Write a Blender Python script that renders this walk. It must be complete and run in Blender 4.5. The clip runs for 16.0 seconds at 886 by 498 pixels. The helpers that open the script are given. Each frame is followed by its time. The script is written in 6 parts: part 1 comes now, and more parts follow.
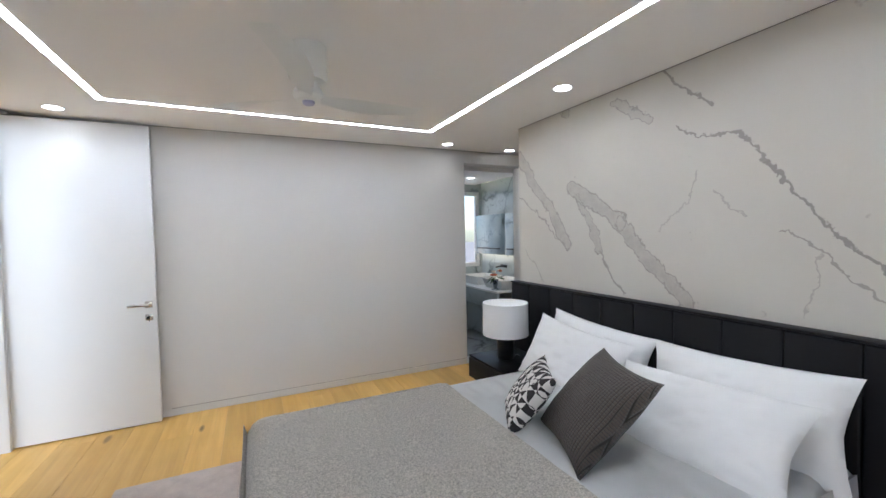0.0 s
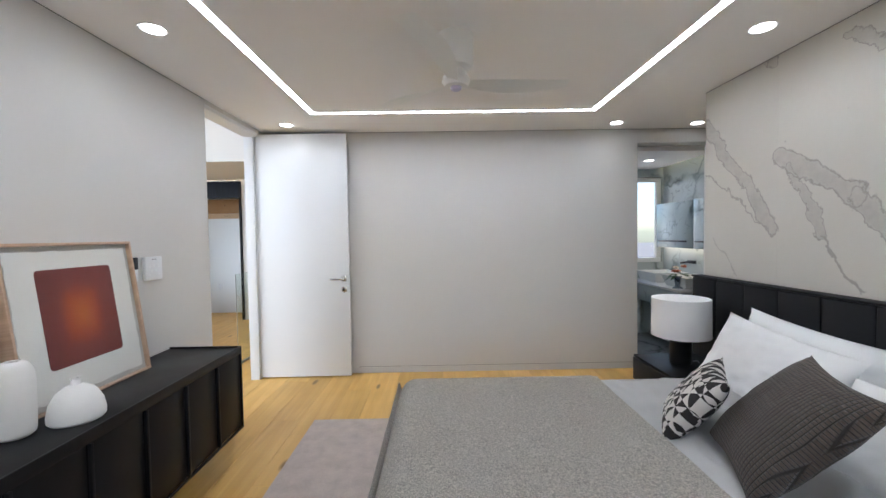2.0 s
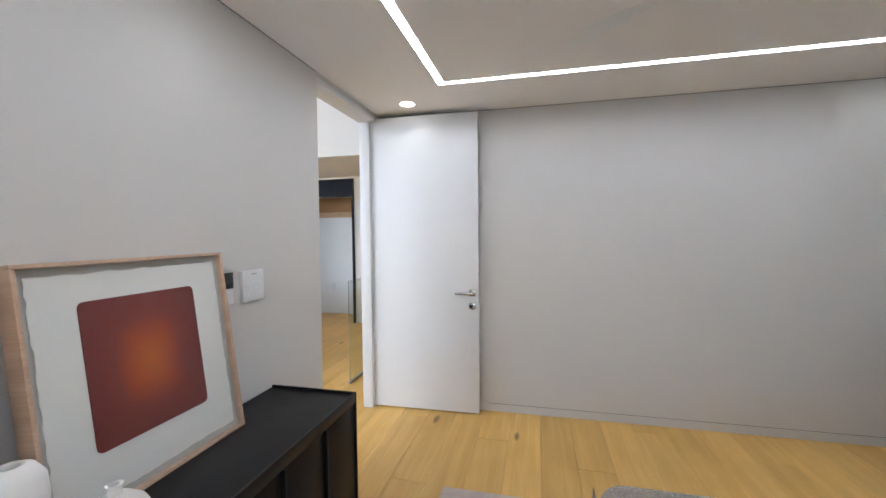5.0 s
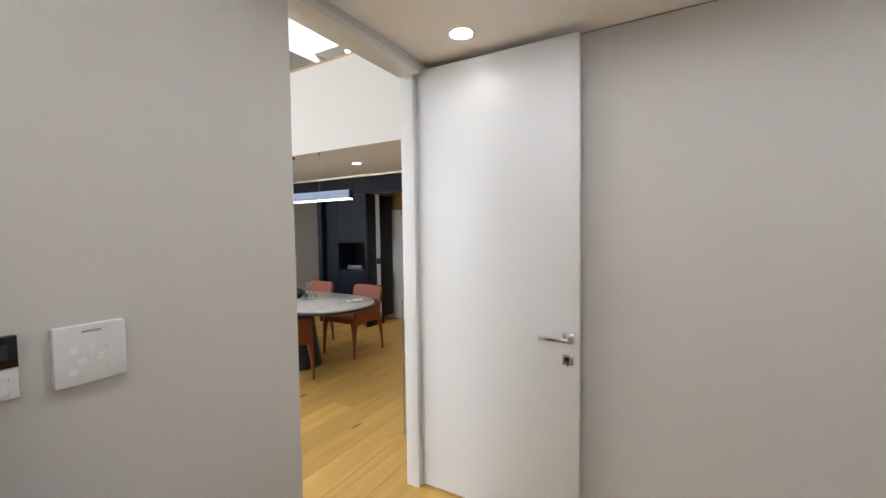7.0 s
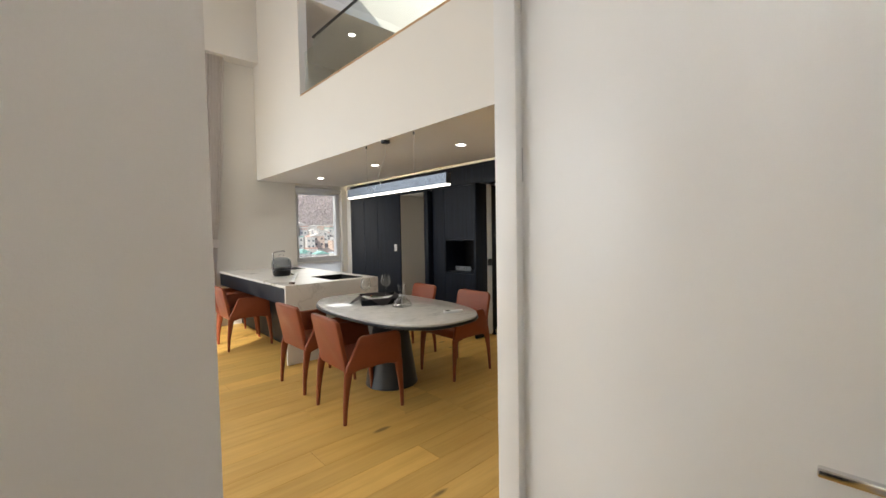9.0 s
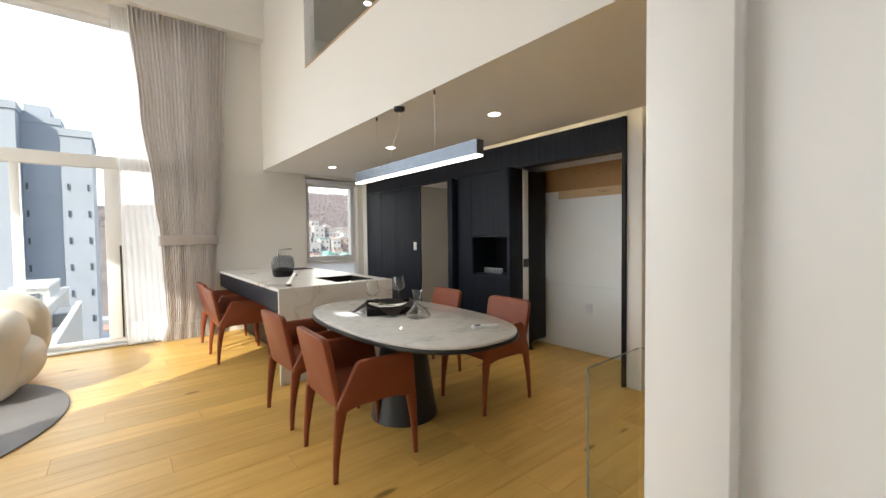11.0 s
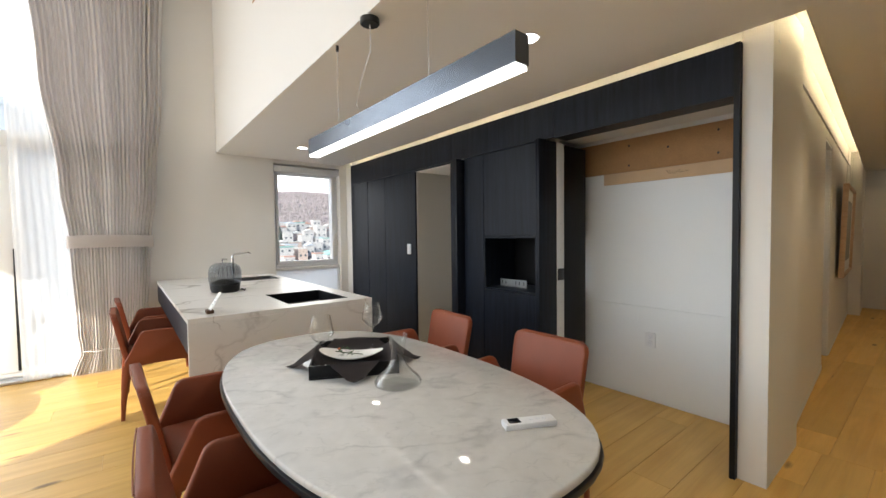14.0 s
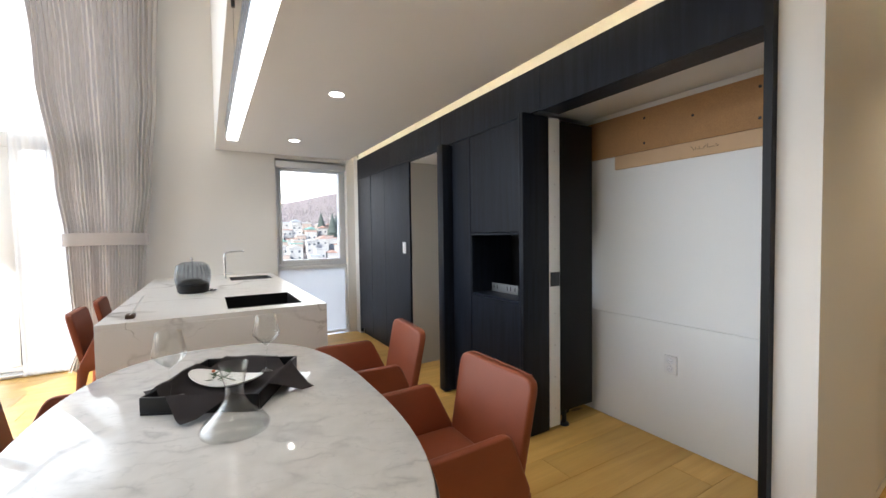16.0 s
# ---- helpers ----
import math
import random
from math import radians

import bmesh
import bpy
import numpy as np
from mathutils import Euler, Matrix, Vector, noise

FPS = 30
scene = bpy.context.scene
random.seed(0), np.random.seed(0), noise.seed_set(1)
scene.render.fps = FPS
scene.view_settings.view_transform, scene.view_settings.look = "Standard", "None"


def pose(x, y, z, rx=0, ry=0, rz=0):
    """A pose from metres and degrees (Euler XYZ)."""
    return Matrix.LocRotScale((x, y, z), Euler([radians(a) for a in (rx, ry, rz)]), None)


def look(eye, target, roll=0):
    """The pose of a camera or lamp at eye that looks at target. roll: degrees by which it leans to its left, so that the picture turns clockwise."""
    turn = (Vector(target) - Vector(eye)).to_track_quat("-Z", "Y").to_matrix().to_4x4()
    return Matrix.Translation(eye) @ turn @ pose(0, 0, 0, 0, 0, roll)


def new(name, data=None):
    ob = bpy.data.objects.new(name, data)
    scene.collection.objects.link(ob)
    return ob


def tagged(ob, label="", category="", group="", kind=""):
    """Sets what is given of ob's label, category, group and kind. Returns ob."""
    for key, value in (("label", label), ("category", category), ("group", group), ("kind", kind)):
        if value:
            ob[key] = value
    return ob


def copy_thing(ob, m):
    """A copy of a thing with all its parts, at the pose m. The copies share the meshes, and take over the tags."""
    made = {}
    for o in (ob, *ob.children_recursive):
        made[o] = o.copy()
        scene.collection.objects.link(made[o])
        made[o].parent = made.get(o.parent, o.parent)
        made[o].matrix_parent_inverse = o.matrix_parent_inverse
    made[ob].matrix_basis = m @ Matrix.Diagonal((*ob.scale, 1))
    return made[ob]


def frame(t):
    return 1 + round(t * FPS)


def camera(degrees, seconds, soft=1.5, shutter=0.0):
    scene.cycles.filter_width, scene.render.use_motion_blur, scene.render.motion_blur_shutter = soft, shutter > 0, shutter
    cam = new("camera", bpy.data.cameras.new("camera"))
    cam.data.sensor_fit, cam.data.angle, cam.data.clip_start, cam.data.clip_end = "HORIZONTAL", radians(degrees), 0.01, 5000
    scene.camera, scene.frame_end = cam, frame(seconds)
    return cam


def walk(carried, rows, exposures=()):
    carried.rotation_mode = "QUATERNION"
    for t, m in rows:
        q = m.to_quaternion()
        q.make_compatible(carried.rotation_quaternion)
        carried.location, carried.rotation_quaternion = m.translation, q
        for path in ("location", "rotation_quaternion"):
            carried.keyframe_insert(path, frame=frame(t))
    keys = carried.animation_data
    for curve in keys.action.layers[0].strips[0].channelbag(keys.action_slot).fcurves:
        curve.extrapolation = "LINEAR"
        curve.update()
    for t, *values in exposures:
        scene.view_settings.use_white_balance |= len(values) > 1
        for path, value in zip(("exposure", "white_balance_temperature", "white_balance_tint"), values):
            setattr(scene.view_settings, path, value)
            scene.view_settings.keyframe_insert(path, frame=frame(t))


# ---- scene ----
cam = camera(95.9, 16.0)
PATH = [
    (0, (0.268, -0.01, 1.505), (1.125, 1.795, 1.427), -1.1),
    (0.5, (0.412, -0.017, 1.454), (0.984, 1.897, 1.377), -1.0),
    (1, (0.432, -0.026, 1.424), (0.743, 1.948, 1.351), -0.9),
    (1.5, (0.427, -0.043, 1.406), (0.585, 1.95, 1.339), -0.9),
    (2, (0.439, -0.046, 1.392), (0.457, 1.953, 1.324), -0.9),
    (2.5, (0.426, -0.016, 1.384), (0.335, 1.98, 1.316), -0.8),
    (3, (0.363, 0.079, 1.381), (0.189, 2.07, 1.313), -0.8),
    (3.5, (0.21, 0.254, 1.401), (-0.016, 2.24, 1.335), -0.9),
    (4, (0.101, 0.4, 1.434), (-0.168, 2.381, 1.37), -0.7),
    (4.2, (0.078, 0.467, 1.435), (-0.22, 2.444, 1.371), -0.7),
    (6.3, (-0.063, 1.547, 1.503), (-0.872, 3.373, 1.402), -0.6),
    (6.5, (-0.059, 1.698, 1.508), (-0.923, 3.499, 1.407), -0.7),
    (7, (-0.073, 1.969, 1.502), (-1.075, 3.698, 1.41), -0.8),
    (7.5, (-0.199, 2.204, 1.493), (-1.319, 3.858, 1.399), -1.2),
    (8, (-0.334, 2.395, 1.495), (-1.581, 3.956, 1.405), -1.1),
    (8.5, (-0.45, 2.623, 1.473), (-1.828, 4.07, 1.386), -1.0),
    (9, (-0.564, 2.818, 1.447), (-2.039, 4.166, 1.364), -1.0),
    (11.5, (-1.418, 3.496, 1.334), (-2.973, 4.752, 1.267), -0.7),
    (12, (-1.627, 3.621, 1.323), (-3.182, 4.877, 1.256), -0.7),
    (12.5, (-1.829, 3.749, 1.331), (-3.385, 5.003, 1.261), -0.7),
    (13, (-1.983, 3.894, 1.342), (-3.538, 5.149, 1.269), -0.8),
    (13.5, (-2.11, 4.048, 1.352), (-3.668, 5.301, 1.282), -0.7),
    (14, (-2.23, 4.203, 1.36), (-3.792, 5.45, 1.29), -0.7),
    (14.5, (-2.315, 4.406, 1.363), (-3.903, 5.62, 1.292), -0.9),
    (15, (-2.302, 4.617, 1.34), (-3.917, 5.795, 1.277), -0.8),
    (15.5, (-2.243, 4.843, 1.35), (-3.911, 5.944, 1.28), -0.8),
    (16, (-2.264, 5.0, 1.334), (-3.987, 6.013, 1.263), -0.8),
]
EXPOSURE = [(0.0, 1.20, 5580, 9), (2.0, 1.10, 5640, 9), (4.0, 0.97, 5650, 10), (6.5, 0.83, 6000, 10), (7.0, 0.78, 6200, 10), (8.0, 0.65, 6500, 9), (9.0, 0.50, 6850, 9), (11.5, 0.64, 6750, 8), (12.5, 0.75, 6700, 8), (14.5, 0.87, 6400, 9), (16.0, 1.05, 6200, 10)]
walk(cam, [(t, look(eye, target, roll)) for t, eye, target, roll in PATH], EXPOSURE)

# ---- light ----
world = bpy.data.worlds.new("world")
scene.world = world
world.use_nodes = True
wn = world.node_tree
sky = wn.nodes.new("ShaderNodeTexSky")
sky.sky_type, sky.sun_disc = "NISHITA", False
sky.sun_elevation, sky.sun_rotation = radians(32), radians(149)
wn.links.new(sky.outputs[0], wn.nodes["Background"].inputs[0])
wn.nodes["Background"].inputs[1].default_value = 0.15


def lamp(name, kind, m, energy, color, **more):
    data = bpy.data.lights.new(name, kind)
    data.energy, data.color = energy, color
    ob = new(name, data)
    ob.matrix_basis = m
    return ob


sun = lamp("sun", "SUN", look((5.5, -9.2, 6.65), (0, 0, 0)), 4.0, (1.0, 0.93, 0.82))
sun.data.angle = radians(0.6)


def window_light(name, eye, target, w, h, energy, color=(0.86, 0.93, 1.0)):
    ob = lamp(name, "AREA", look(eye, target), energy, color)
    ob.data.shape, ob.data.size, ob.data.size_y = "RECTANGLE", w, h


window_light("window_light", (0.6, -1.95, 1.38), (0.6, 0, 1.2), 2.6, 0.74, 1.6)
window_light("window_light", (-7.68, 1.6, 2.1), (-3.4, 1.9, 0.3), 3.4, 3.8, 46, (0.82, 0.91, 1.0))
window_light("window_light", (-5.2, -0.90, 2.4), (-5.2, 3, 0.6), 4.2, 3.6, 62)
window_light("window_light", (3.0, 5.38, 1.55), (3.0, 3, 1.3), 0.7, 1.1, 0.9)


def spot(x, y, z, energy, color=(1.0, 0.93, 0.83)):
    ob = lamp("spot_light", "SPOT", look((x, y, z - 0.015), (x, y, 0)), energy, color)
    ob.data.spot_size, ob.data.spot_blend, ob.data.shadow_soft_size = radians(136), 0.75, 0.04


# ---- materials ----
def mat(name):
    m = bpy.data.materials.new(name)
    m.use_nodes = True
    nt = m.node_tree
    return m, nt, nt.nodes["Principled BSDF"]


def node(nt, kind, **props):
    n = nt.nodes.new(kind)
    for k, v in props.items():
        if k == "op":
            n.operation = v
        elif k == "blend":
            n.blend_type = v
        elif k == "dtype":
            n.data_type = v
    return n


def mathn(nt, op, a, b=0.0, clamp=False):
    n = node(nt, "ShaderNodeMath", op=op)
    n.use_clamp = clamp
    for i, v in enumerate((a, b)):
        if isinstance(v, (int, float)):
            n.inputs[i].default_value = v
        else:
            nt.links.new(v, n.inputs[i])
    return n.outputs[0]


def noise_tex(nt, coord, scale, detail=4.0, rough=0.55, distort=0.0):
    n = node(nt, "ShaderNodeTexNoise")
    n.inputs["Scale"].default_value, n.inputs["Detail"].default_value = scale, detail
    n.inputs["Roughness"].default_value, n.inputs["Distortion"].default_value = rough, distort
    if coord is not None:
        nt.links.new(coord, n.inputs["Vector"])
    return n


def mapping(nt, coord, scale=(1, 1, 1), rot=(0, 0, 0), loc=(0, 0, 0)):
    n = node(nt, "ShaderNodeMapping")
    n.inputs["Scale"].default_value, n.inputs["Rotation"].default_value, n.inputs["Location"].default_value = scale, rot, loc
    nt.links.new(coord, n.inputs["Vector"])
    return n.outputs[0]


def ramp(nt, fac, stops):
    n = node(nt, "ShaderNodeValToRGB")
    e = n.color_ramp.elements
    while len(e) < len(stops):
        e.new(0.5)
    for i, (p, c) in enumerate(stops):
        e[i].position, e[i].color = p, (*c, 1) if len(c) == 3 else c
    nt.links.new(fac, n.inputs[0])
    return n.outputs[0]


def mixc(nt, fac, a, b, blend="MIX"):
    n = node(nt, "ShaderNodeMix", dtype="RGBA", blend=blend)
    for sock, v in ((n.inputs[0], fac), (n.inputs[6], a), (n.inputs[7], b)):
        if isinstance(v, (int, float)):
            sock.default_value = v
        elif isinstance(v, tuple):
            sock.default_value = (*v, 1)
        else:
            nt.links.new(v, sock)
    return n.outputs[2]


def bump(nt, bsdf, height, strength, dist):
    n = node(nt, "ShaderNodeBump")
    n.inputs["Strength"].default_value, n.inputs["Distance"].default_value = strength, dist
    nt.links.new(height, n.inputs["Height"])
    nt.links.new(n.outputs[0], bsdf.inputs["Normal"])


def coord(nt, which="Object"):
    return node(nt, "ShaderNodeTexCoord").outputs[which]


def world_pos(nt):
    return node(nt, "ShaderNodeNewGeometry").outputs["Position"]


def plain(name, color, rough=0.5, metal=0.0, vary=0.06, scale=6.0, relief=0.0, fine=150.0, spec=0.5, grain=0.0):
    """A painted, moulded or woven surface with soft stains and fine grain."""
    m, nt, b = mat(name)
    p = world_pos(nt)
    n1 = noise_tex(nt, p, scale, 3)
    n2 = noise_tex(nt, p, fine, 2)
    lo = tuple(c * (1 - vary) for c in color)
    hi = tuple(min(1, c * (1 + vary)) for c in color)
    c = mixc(nt, n1.outputs[0], lo, hi)
    if grain:
        c = mixc(nt, grain, c, ramp(nt, n2.outputs[0], [(0.3, (0.25, 0.25, 0.25)), (0.7, (1, 1, 1))]), "MULTIPLY")
    nt.links.new(c, b.inputs["Base Color"])
    r = mathn(nt, "ADD", mathn(nt, "MULTIPLY", n1.outputs[0], 0.12), rough - 0.06, True)
    nt.links.new(r, b.inputs["Roughness"])
    b.inputs["Metallic"].default_value = metal
    b.inputs["Specular IOR Level"].default_value = spec
    if relief:
        bump(nt, b, n2.outputs[0], 0.4, relief)
    return m


def emitter(name, color, strength):
    m, nt, b = mat(name)
    b.inputs["Base Color"].default_value = (0.9, 0.9, 0.9, 1)
    b.inputs["Emission Color"].default_value = (*color, 1)
    b.inputs["Emission Strength"].default_value = strength
    return m


def wood(name, dark, light, rough=0.45, along=1, vary=0.25, scale=1.0, relief=0.0004, knots=True, streak=0.22):
    """Long grain along one axis, shifted from piece to piece."""
    m, nt, b = mat(name)
    rnd = node(nt, "ShaderNodeObjectInfo").outputs["Random"]
    shift = node(nt, "ShaderNodeCombineXYZ")
    for i in range(3):
        nt.links.new(mathn(nt, "MULTIPLY", rnd, 37.0 + 11 * i), shift.inputs[i])
    add = node(nt, "ShaderNodeVectorMath", op="ADD")
    nt.links.new(coord(nt), add.inputs[0])
    nt.links.new(shift.outputs[0], add.inputs[1])
    st = [14.0 * scale] * 3
    st[along] = 0.9 * scale
    g = noise_tex(nt, mapping(nt, add.outputs[0], tuple(st)), 1.0, 5, 0.6, 0.6)
    st2 = [90.0 * scale] * 3
    st2[along] = 3.0 * scale
    f = noise_tex(nt, mapping(nt, add.outputs[0], tuple(st2)), 1.0, 2)
    blot = noise_tex(nt, add.outputs[0], 2.2, 2)
    c = mixc(nt, ramp(nt, g.outputs[0], [(0.3, (0, 0, 0)), (0.72, (1, 1, 1))]), dark, light)
    c = mixc(nt, streak, c, ramp(nt, f.outputs[0], [(0.35, (0.55, 0.5, 0.45)), (0.6, (1, 1, 1))]), "MULTIPLY")
    c = mixc(nt, 0.35, c, ramp(nt, blot.outputs[0], [(0.3, (0.72, 0.68, 0.62)), (0.65, (1, 1, 1))]), "MULTIPLY")
    tone = ramp(nt, rnd, [(0.0, (1 - vary, 1 - vary * 1.1, 1 - vary * 1.2)), (1.0, (1 + vary * 0.35, 1 + vary * 0.3, 1 + vary * 0.25))])
    c = mixc(nt, 1.0, c, tone, "MULTIPLY")
    if knots:
        v = node(nt, "ShaderNodeTexVoronoi")
        st3 = [4.2] * 3
        st3[along] = 1.3
        nt.links.new(mapping(nt, add.outputs[0], tuple(st3)), v.inputs["Vector"])
        v.inputs["Scale"].default_value = 1.0
        k = mathn(nt, "ADD", v.outputs["Distance"], mathn(nt, "MULTIPLY", g.outputs[0], 0.10))
        c = mixc(nt, ramp(nt, k, [(0.105, (1, 1, 1)), (0.155, (0, 0, 0))]), c, tuple(x * 0.35 for x in dark))
    nt.links.new(c, b.inputs["Base Color"])
    r = mathn(nt, "ADD", mathn(nt, "MULTIPLY", f.outputs[0], 0.2), rough - 0.1, True)
    nt.links.new(r, b.inputs["Roughness"])
    if relief:
        bump(nt, b, f.outputs[0], 0.35, relief)
    return m


def marble(name, base, vein, scale=1.0, amount=0.8, rough=0.25, rot=(0.3, 0.5, 0.6), cloud=0.1, thin=0.035):
    """Stone with two nets of wandering veins."""
    m, nt, b = mat(name)
    p = mapping(nt, world_pos(nt), (scale, scale, scale), rot)
    warp = noise_tex(nt, p, 1.4, 5, 0.6)
    add = node(nt, "ShaderNodeVectorMath", op="MULTIPLY_ADD")
    nt.links.new(warp.outputs["Color"], add.inputs[0])
    add.inputs[1].default_value = (0.55, 0.55, 0.55)
    nt.links.new(p, add.inputs[2])
    fac = None
    for sc, w, a in ((0.9, thin, amount), (2.4, thin * 0.6, amount * 0.55)):
        n = noise_tex(nt, mapping(nt, add.outputs[0], (sc, sc * 0.45, sc)), 1.0, 2, 0.45)
        d = mathn(nt, "ABSOLUTE", mathn(nt, "SUBTRACT", n.outputs[0], 0.5))
        line = mathn(nt, "SUBTRACT", 1.0, mathn(nt, "DIVIDE", d, w), True)
        line = mathn(nt, "MULTIPLY", mathn(nt, "POWER", line, 1.6), a)
        fade = noise_tex(nt, p, 1.1 * sc, 2)
        line = mathn(nt, "MULTIPLY", line, mathn(nt, "MULTIPLY", mathn(nt, "SUBTRACT", fade.outputs[0], 0.40), 5.0, True), True)
        fac = line if fac is None else mathn(nt, "MAXIMUM", fac, line)
    cl = noise_tex(nt, p, 2.0, 5)
    c0 = mixc(nt, mathn(nt, "MULTIPLY", cl.outputs[0], cloud * 2), base, tuple(x * 0.78 for x in base))
    nt.links.new(mixc(nt, fac, c0, vein), b.inputs["Base Color"])
    b.inputs["Roughness"].default_value = rough
    return m


def marble_wall(name, base, veins, thick):
    """Large porcelain slab; each vein is a wandering line between two places (y, z) of the wall, with its width and strength."""
    m, nt, b = mat(name)
    p = world_pos(nt)
    n1, n2 = noise_tex(nt, p, 2.6, 5, 0.62), noise_tex(nt, p, 14.0, 5, 0.65)
    sep, s1, s2 = (node(nt, "ShaderNodeSeparateXYZ") for _ in range(3))
    nt.links.new(p, sep.inputs[0])
    nt.links.new(n1.outputs["Color"], s1.inputs[0])
    nt.links.new(n2.outputs["Color"], s2.inputs[0])
    yz = []
    for i in (1, 2):
        a = mathn(nt, "MULTIPLY", mathn(nt, "SUBTRACT", s1.outputs[i], 0.5), 0.17)
        c = mathn(nt, "MULTIPLY", mathn(nt, "SUBTRACT", s2.outputs[i], 0.5), 0.085)
        yz.append(mathn(nt, "ADD", sep.outputs[i], mathn(nt, "ADD", a, c)))
    y, z = yz

    def line(y0, z0, y1, z1, w, s):
        dy, dz = y1 - y0, z1 - z0
        ll = dy * dy + dz * dz
        t = mathn(nt, "ADD", mathn(nt, "MULTIPLY", mathn(nt, "SUBTRACT", y, y0), dy / ll), mathn(nt, "MULTIPLY", mathn(nt, "SUBTRACT", z, z0), dz / ll), True)
        ey = mathn(nt, "SUBTRACT", mathn(nt, "SUBTRACT", y, y0), mathn(nt, "MULTIPLY", t, dy))
        ez = mathn(nt, "SUBTRACT", mathn(nt, "SUBTRACT", z, z0), mathn(nt, "MULTIPLY", t, dz))
        d = mathn(nt, "SQRT", mathn(nt, "ADD", mathn(nt, "MULTIPLY", ey, ey), mathn(nt, "MULTIPLY", ez, ez)))
        f = mathn(nt, "SUBTRACT", 1.0, mathn(nt, "DIVIDE", d, w * 0.6), True)
        return mathn(nt, "MULTIPLY", mathn(nt, "MULTIPLY", f, 2.2, True), s)

    fac = None
    for v in veins:
        f = line(*v)
        fac = f if fac is None else mathn(nt, "MAXIMUM", fac, f)
    for v in thick:
        f = line(*v)
        rim = mathn(nt, "SUBTRACT", 1.0, mathn(nt, "MULTIPLY", mathn(nt, "ABSOLUTE", mathn(nt, "SUBTRACT", f, v[5] * 0.35)), 3.2), True)
        rim = mathn(nt, "MULTIPLY", rim, mathn(nt, "MULTIPLY", f, 9.0, True))
        core = mathn(nt, "MULTIPLY", f, mathn(nt, "ADD", 0.30, mathn(nt, "MULTIPLY", mathn(nt, "SUBTRACT", n2.outputs[0], 0.3), 1.3)), True)
        f = mathn(nt, "MAXIMUM", core, mathn(nt, "MULTIPLY", rim, mathn(nt, "ADD", 0.45, mathn(nt, "MULTIPLY", n2.outputs[0], 0.9)), True))
        fac = mathn(nt, "MAXIMUM", fac, f)
    speck = noise_tex(nt, p, 9.0, 3, 0.7)
    fac = mathn(nt, "MAXIMUM", fac, mathn(nt, "MULTIPLY", mathn(nt, "SUBTRACT", speck.outputs[0], 0.70), 8.0, True))
    cloud = noise_tex(nt, p, 1.2, 4)
    c0 = mixc(nt, cloud.outputs[0], tuple(c * 0.92 for c in base), tuple(min(1, c * 1.05) for c in base))
    nt.links.new(mixc(nt, fac, c0, (0.29, 0.27, 0.25)), b.inputs["Base Color"])
    b.inputs["Roughness"].default_value = 0.42
    return m


def woven(name, a, c, scale, rough=0.9, relief=0.001):
    m, nt, b = mat(name)
    p = coord(nt)
    n = noise_tex(nt, mapping(nt, p, (scale, scale * 0.35, scale)), 1.0, 2, 0.6)
    n2 = noise_tex(nt, mapping(nt, p, (scale * 0.3, scale * 1.2, scale)), 1.0, 2, 0.6)
    f = mathn(nt, "MULTIPLY", mathn(nt, "ADD", n.outputs[0], n2.outputs[0]), 0.5)
    big = noise_tex(nt, p, 2.0, 2)
    col = mixc(nt, ramp(nt, f, [(0.40, (0, 0, 0)), (0.6, (1, 1, 1))]), a, c)
    col = mixc(nt, 0.25, col, ramp(nt, big.outputs[0], [(0.3, (0.8, 0.8, 0.8)), (0.7, (1, 1, 1))]), "MULTIPLY")
    nt.links.new(col, b.inputs["Base Color"])
    b.inputs["Roughness"].default_value = rough
    b.inputs["Sheen Weight"].default_value = 0.1
    bump(nt, b, f, 0.6, relief)
    return m


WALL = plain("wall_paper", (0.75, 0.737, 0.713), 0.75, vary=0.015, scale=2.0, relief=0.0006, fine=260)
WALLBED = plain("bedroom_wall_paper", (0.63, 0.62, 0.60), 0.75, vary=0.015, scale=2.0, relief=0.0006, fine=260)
CEIL = plain("ceiling_paper", (0.88, 0.872, 0.858), 0.8, vary=0.012, scale=2.0, relief=0.0004, fine=220)
WHITE = plain("white_lacquer", (0.735, 0.75, 0.765), 0.35, vary=0.01, scale=3.0)
WHITE2 = plain("white_board", (0.78, 0.80, 0.81), 0.45, vary=0.02, scale=2.0)
OAK = wood("oak_plank", (0.66, 0.39, 0.095), (0.80, 0.525, 0.158), 0.44, along=1, vary=0.15, streak=0.10)
OAKTRIM = wood("oak_trim", (0.42, 0.25, 0.12), (0.62, 0.42, 0.24), 0.45, along=0, vary=0.05, knots=False)
FRAMEWOOD = wood("pale_oak", (0.52, 0.36, 0.25), (0.66, 0.48, 0.35), 0.5, along=1, vary=0.05, scale=2.0, knots=False)
CHIP = plain("particle_board", (0.42, 0.235, 0.105), 0.8, vary=0.12, scale=14, relief=0.0006, fine=220, grain=0.25)
CHIP2 = plain("pale_board", (0.60, 0.42, 0.26), 0.8, vary=0.08, scale=10, relief=0.0004, fine=200)
BLACKWOOD = wood("black_stained_oak", (0.0045, 0.0062, 0.011), (0.012, 0.0175, 0.033), 0.45, along=2, vary=0.1, scale=2.2, relief=0.0012, knots=False)
BLACKWOOD.node_tree.nodes["Principled BSDF"].inputs["Specular IOR Level"].default_value = 0.22
BLACK = plain("black_lacquer", (0.007, 0.007, 0.008), 0.42, vary=0.15, scale=5, spec=0.22)
BLACKMETAL = plain("black_metal", (0.012, 0.014, 0.018), 0.32, metal=0.0, vary=0.1, scale=4)
PENDMETAL = plain("dark_anodised_metal", (0.10, 0.115, 0.14), 0.25, metal=0.9, vary=0.05, scale=4)
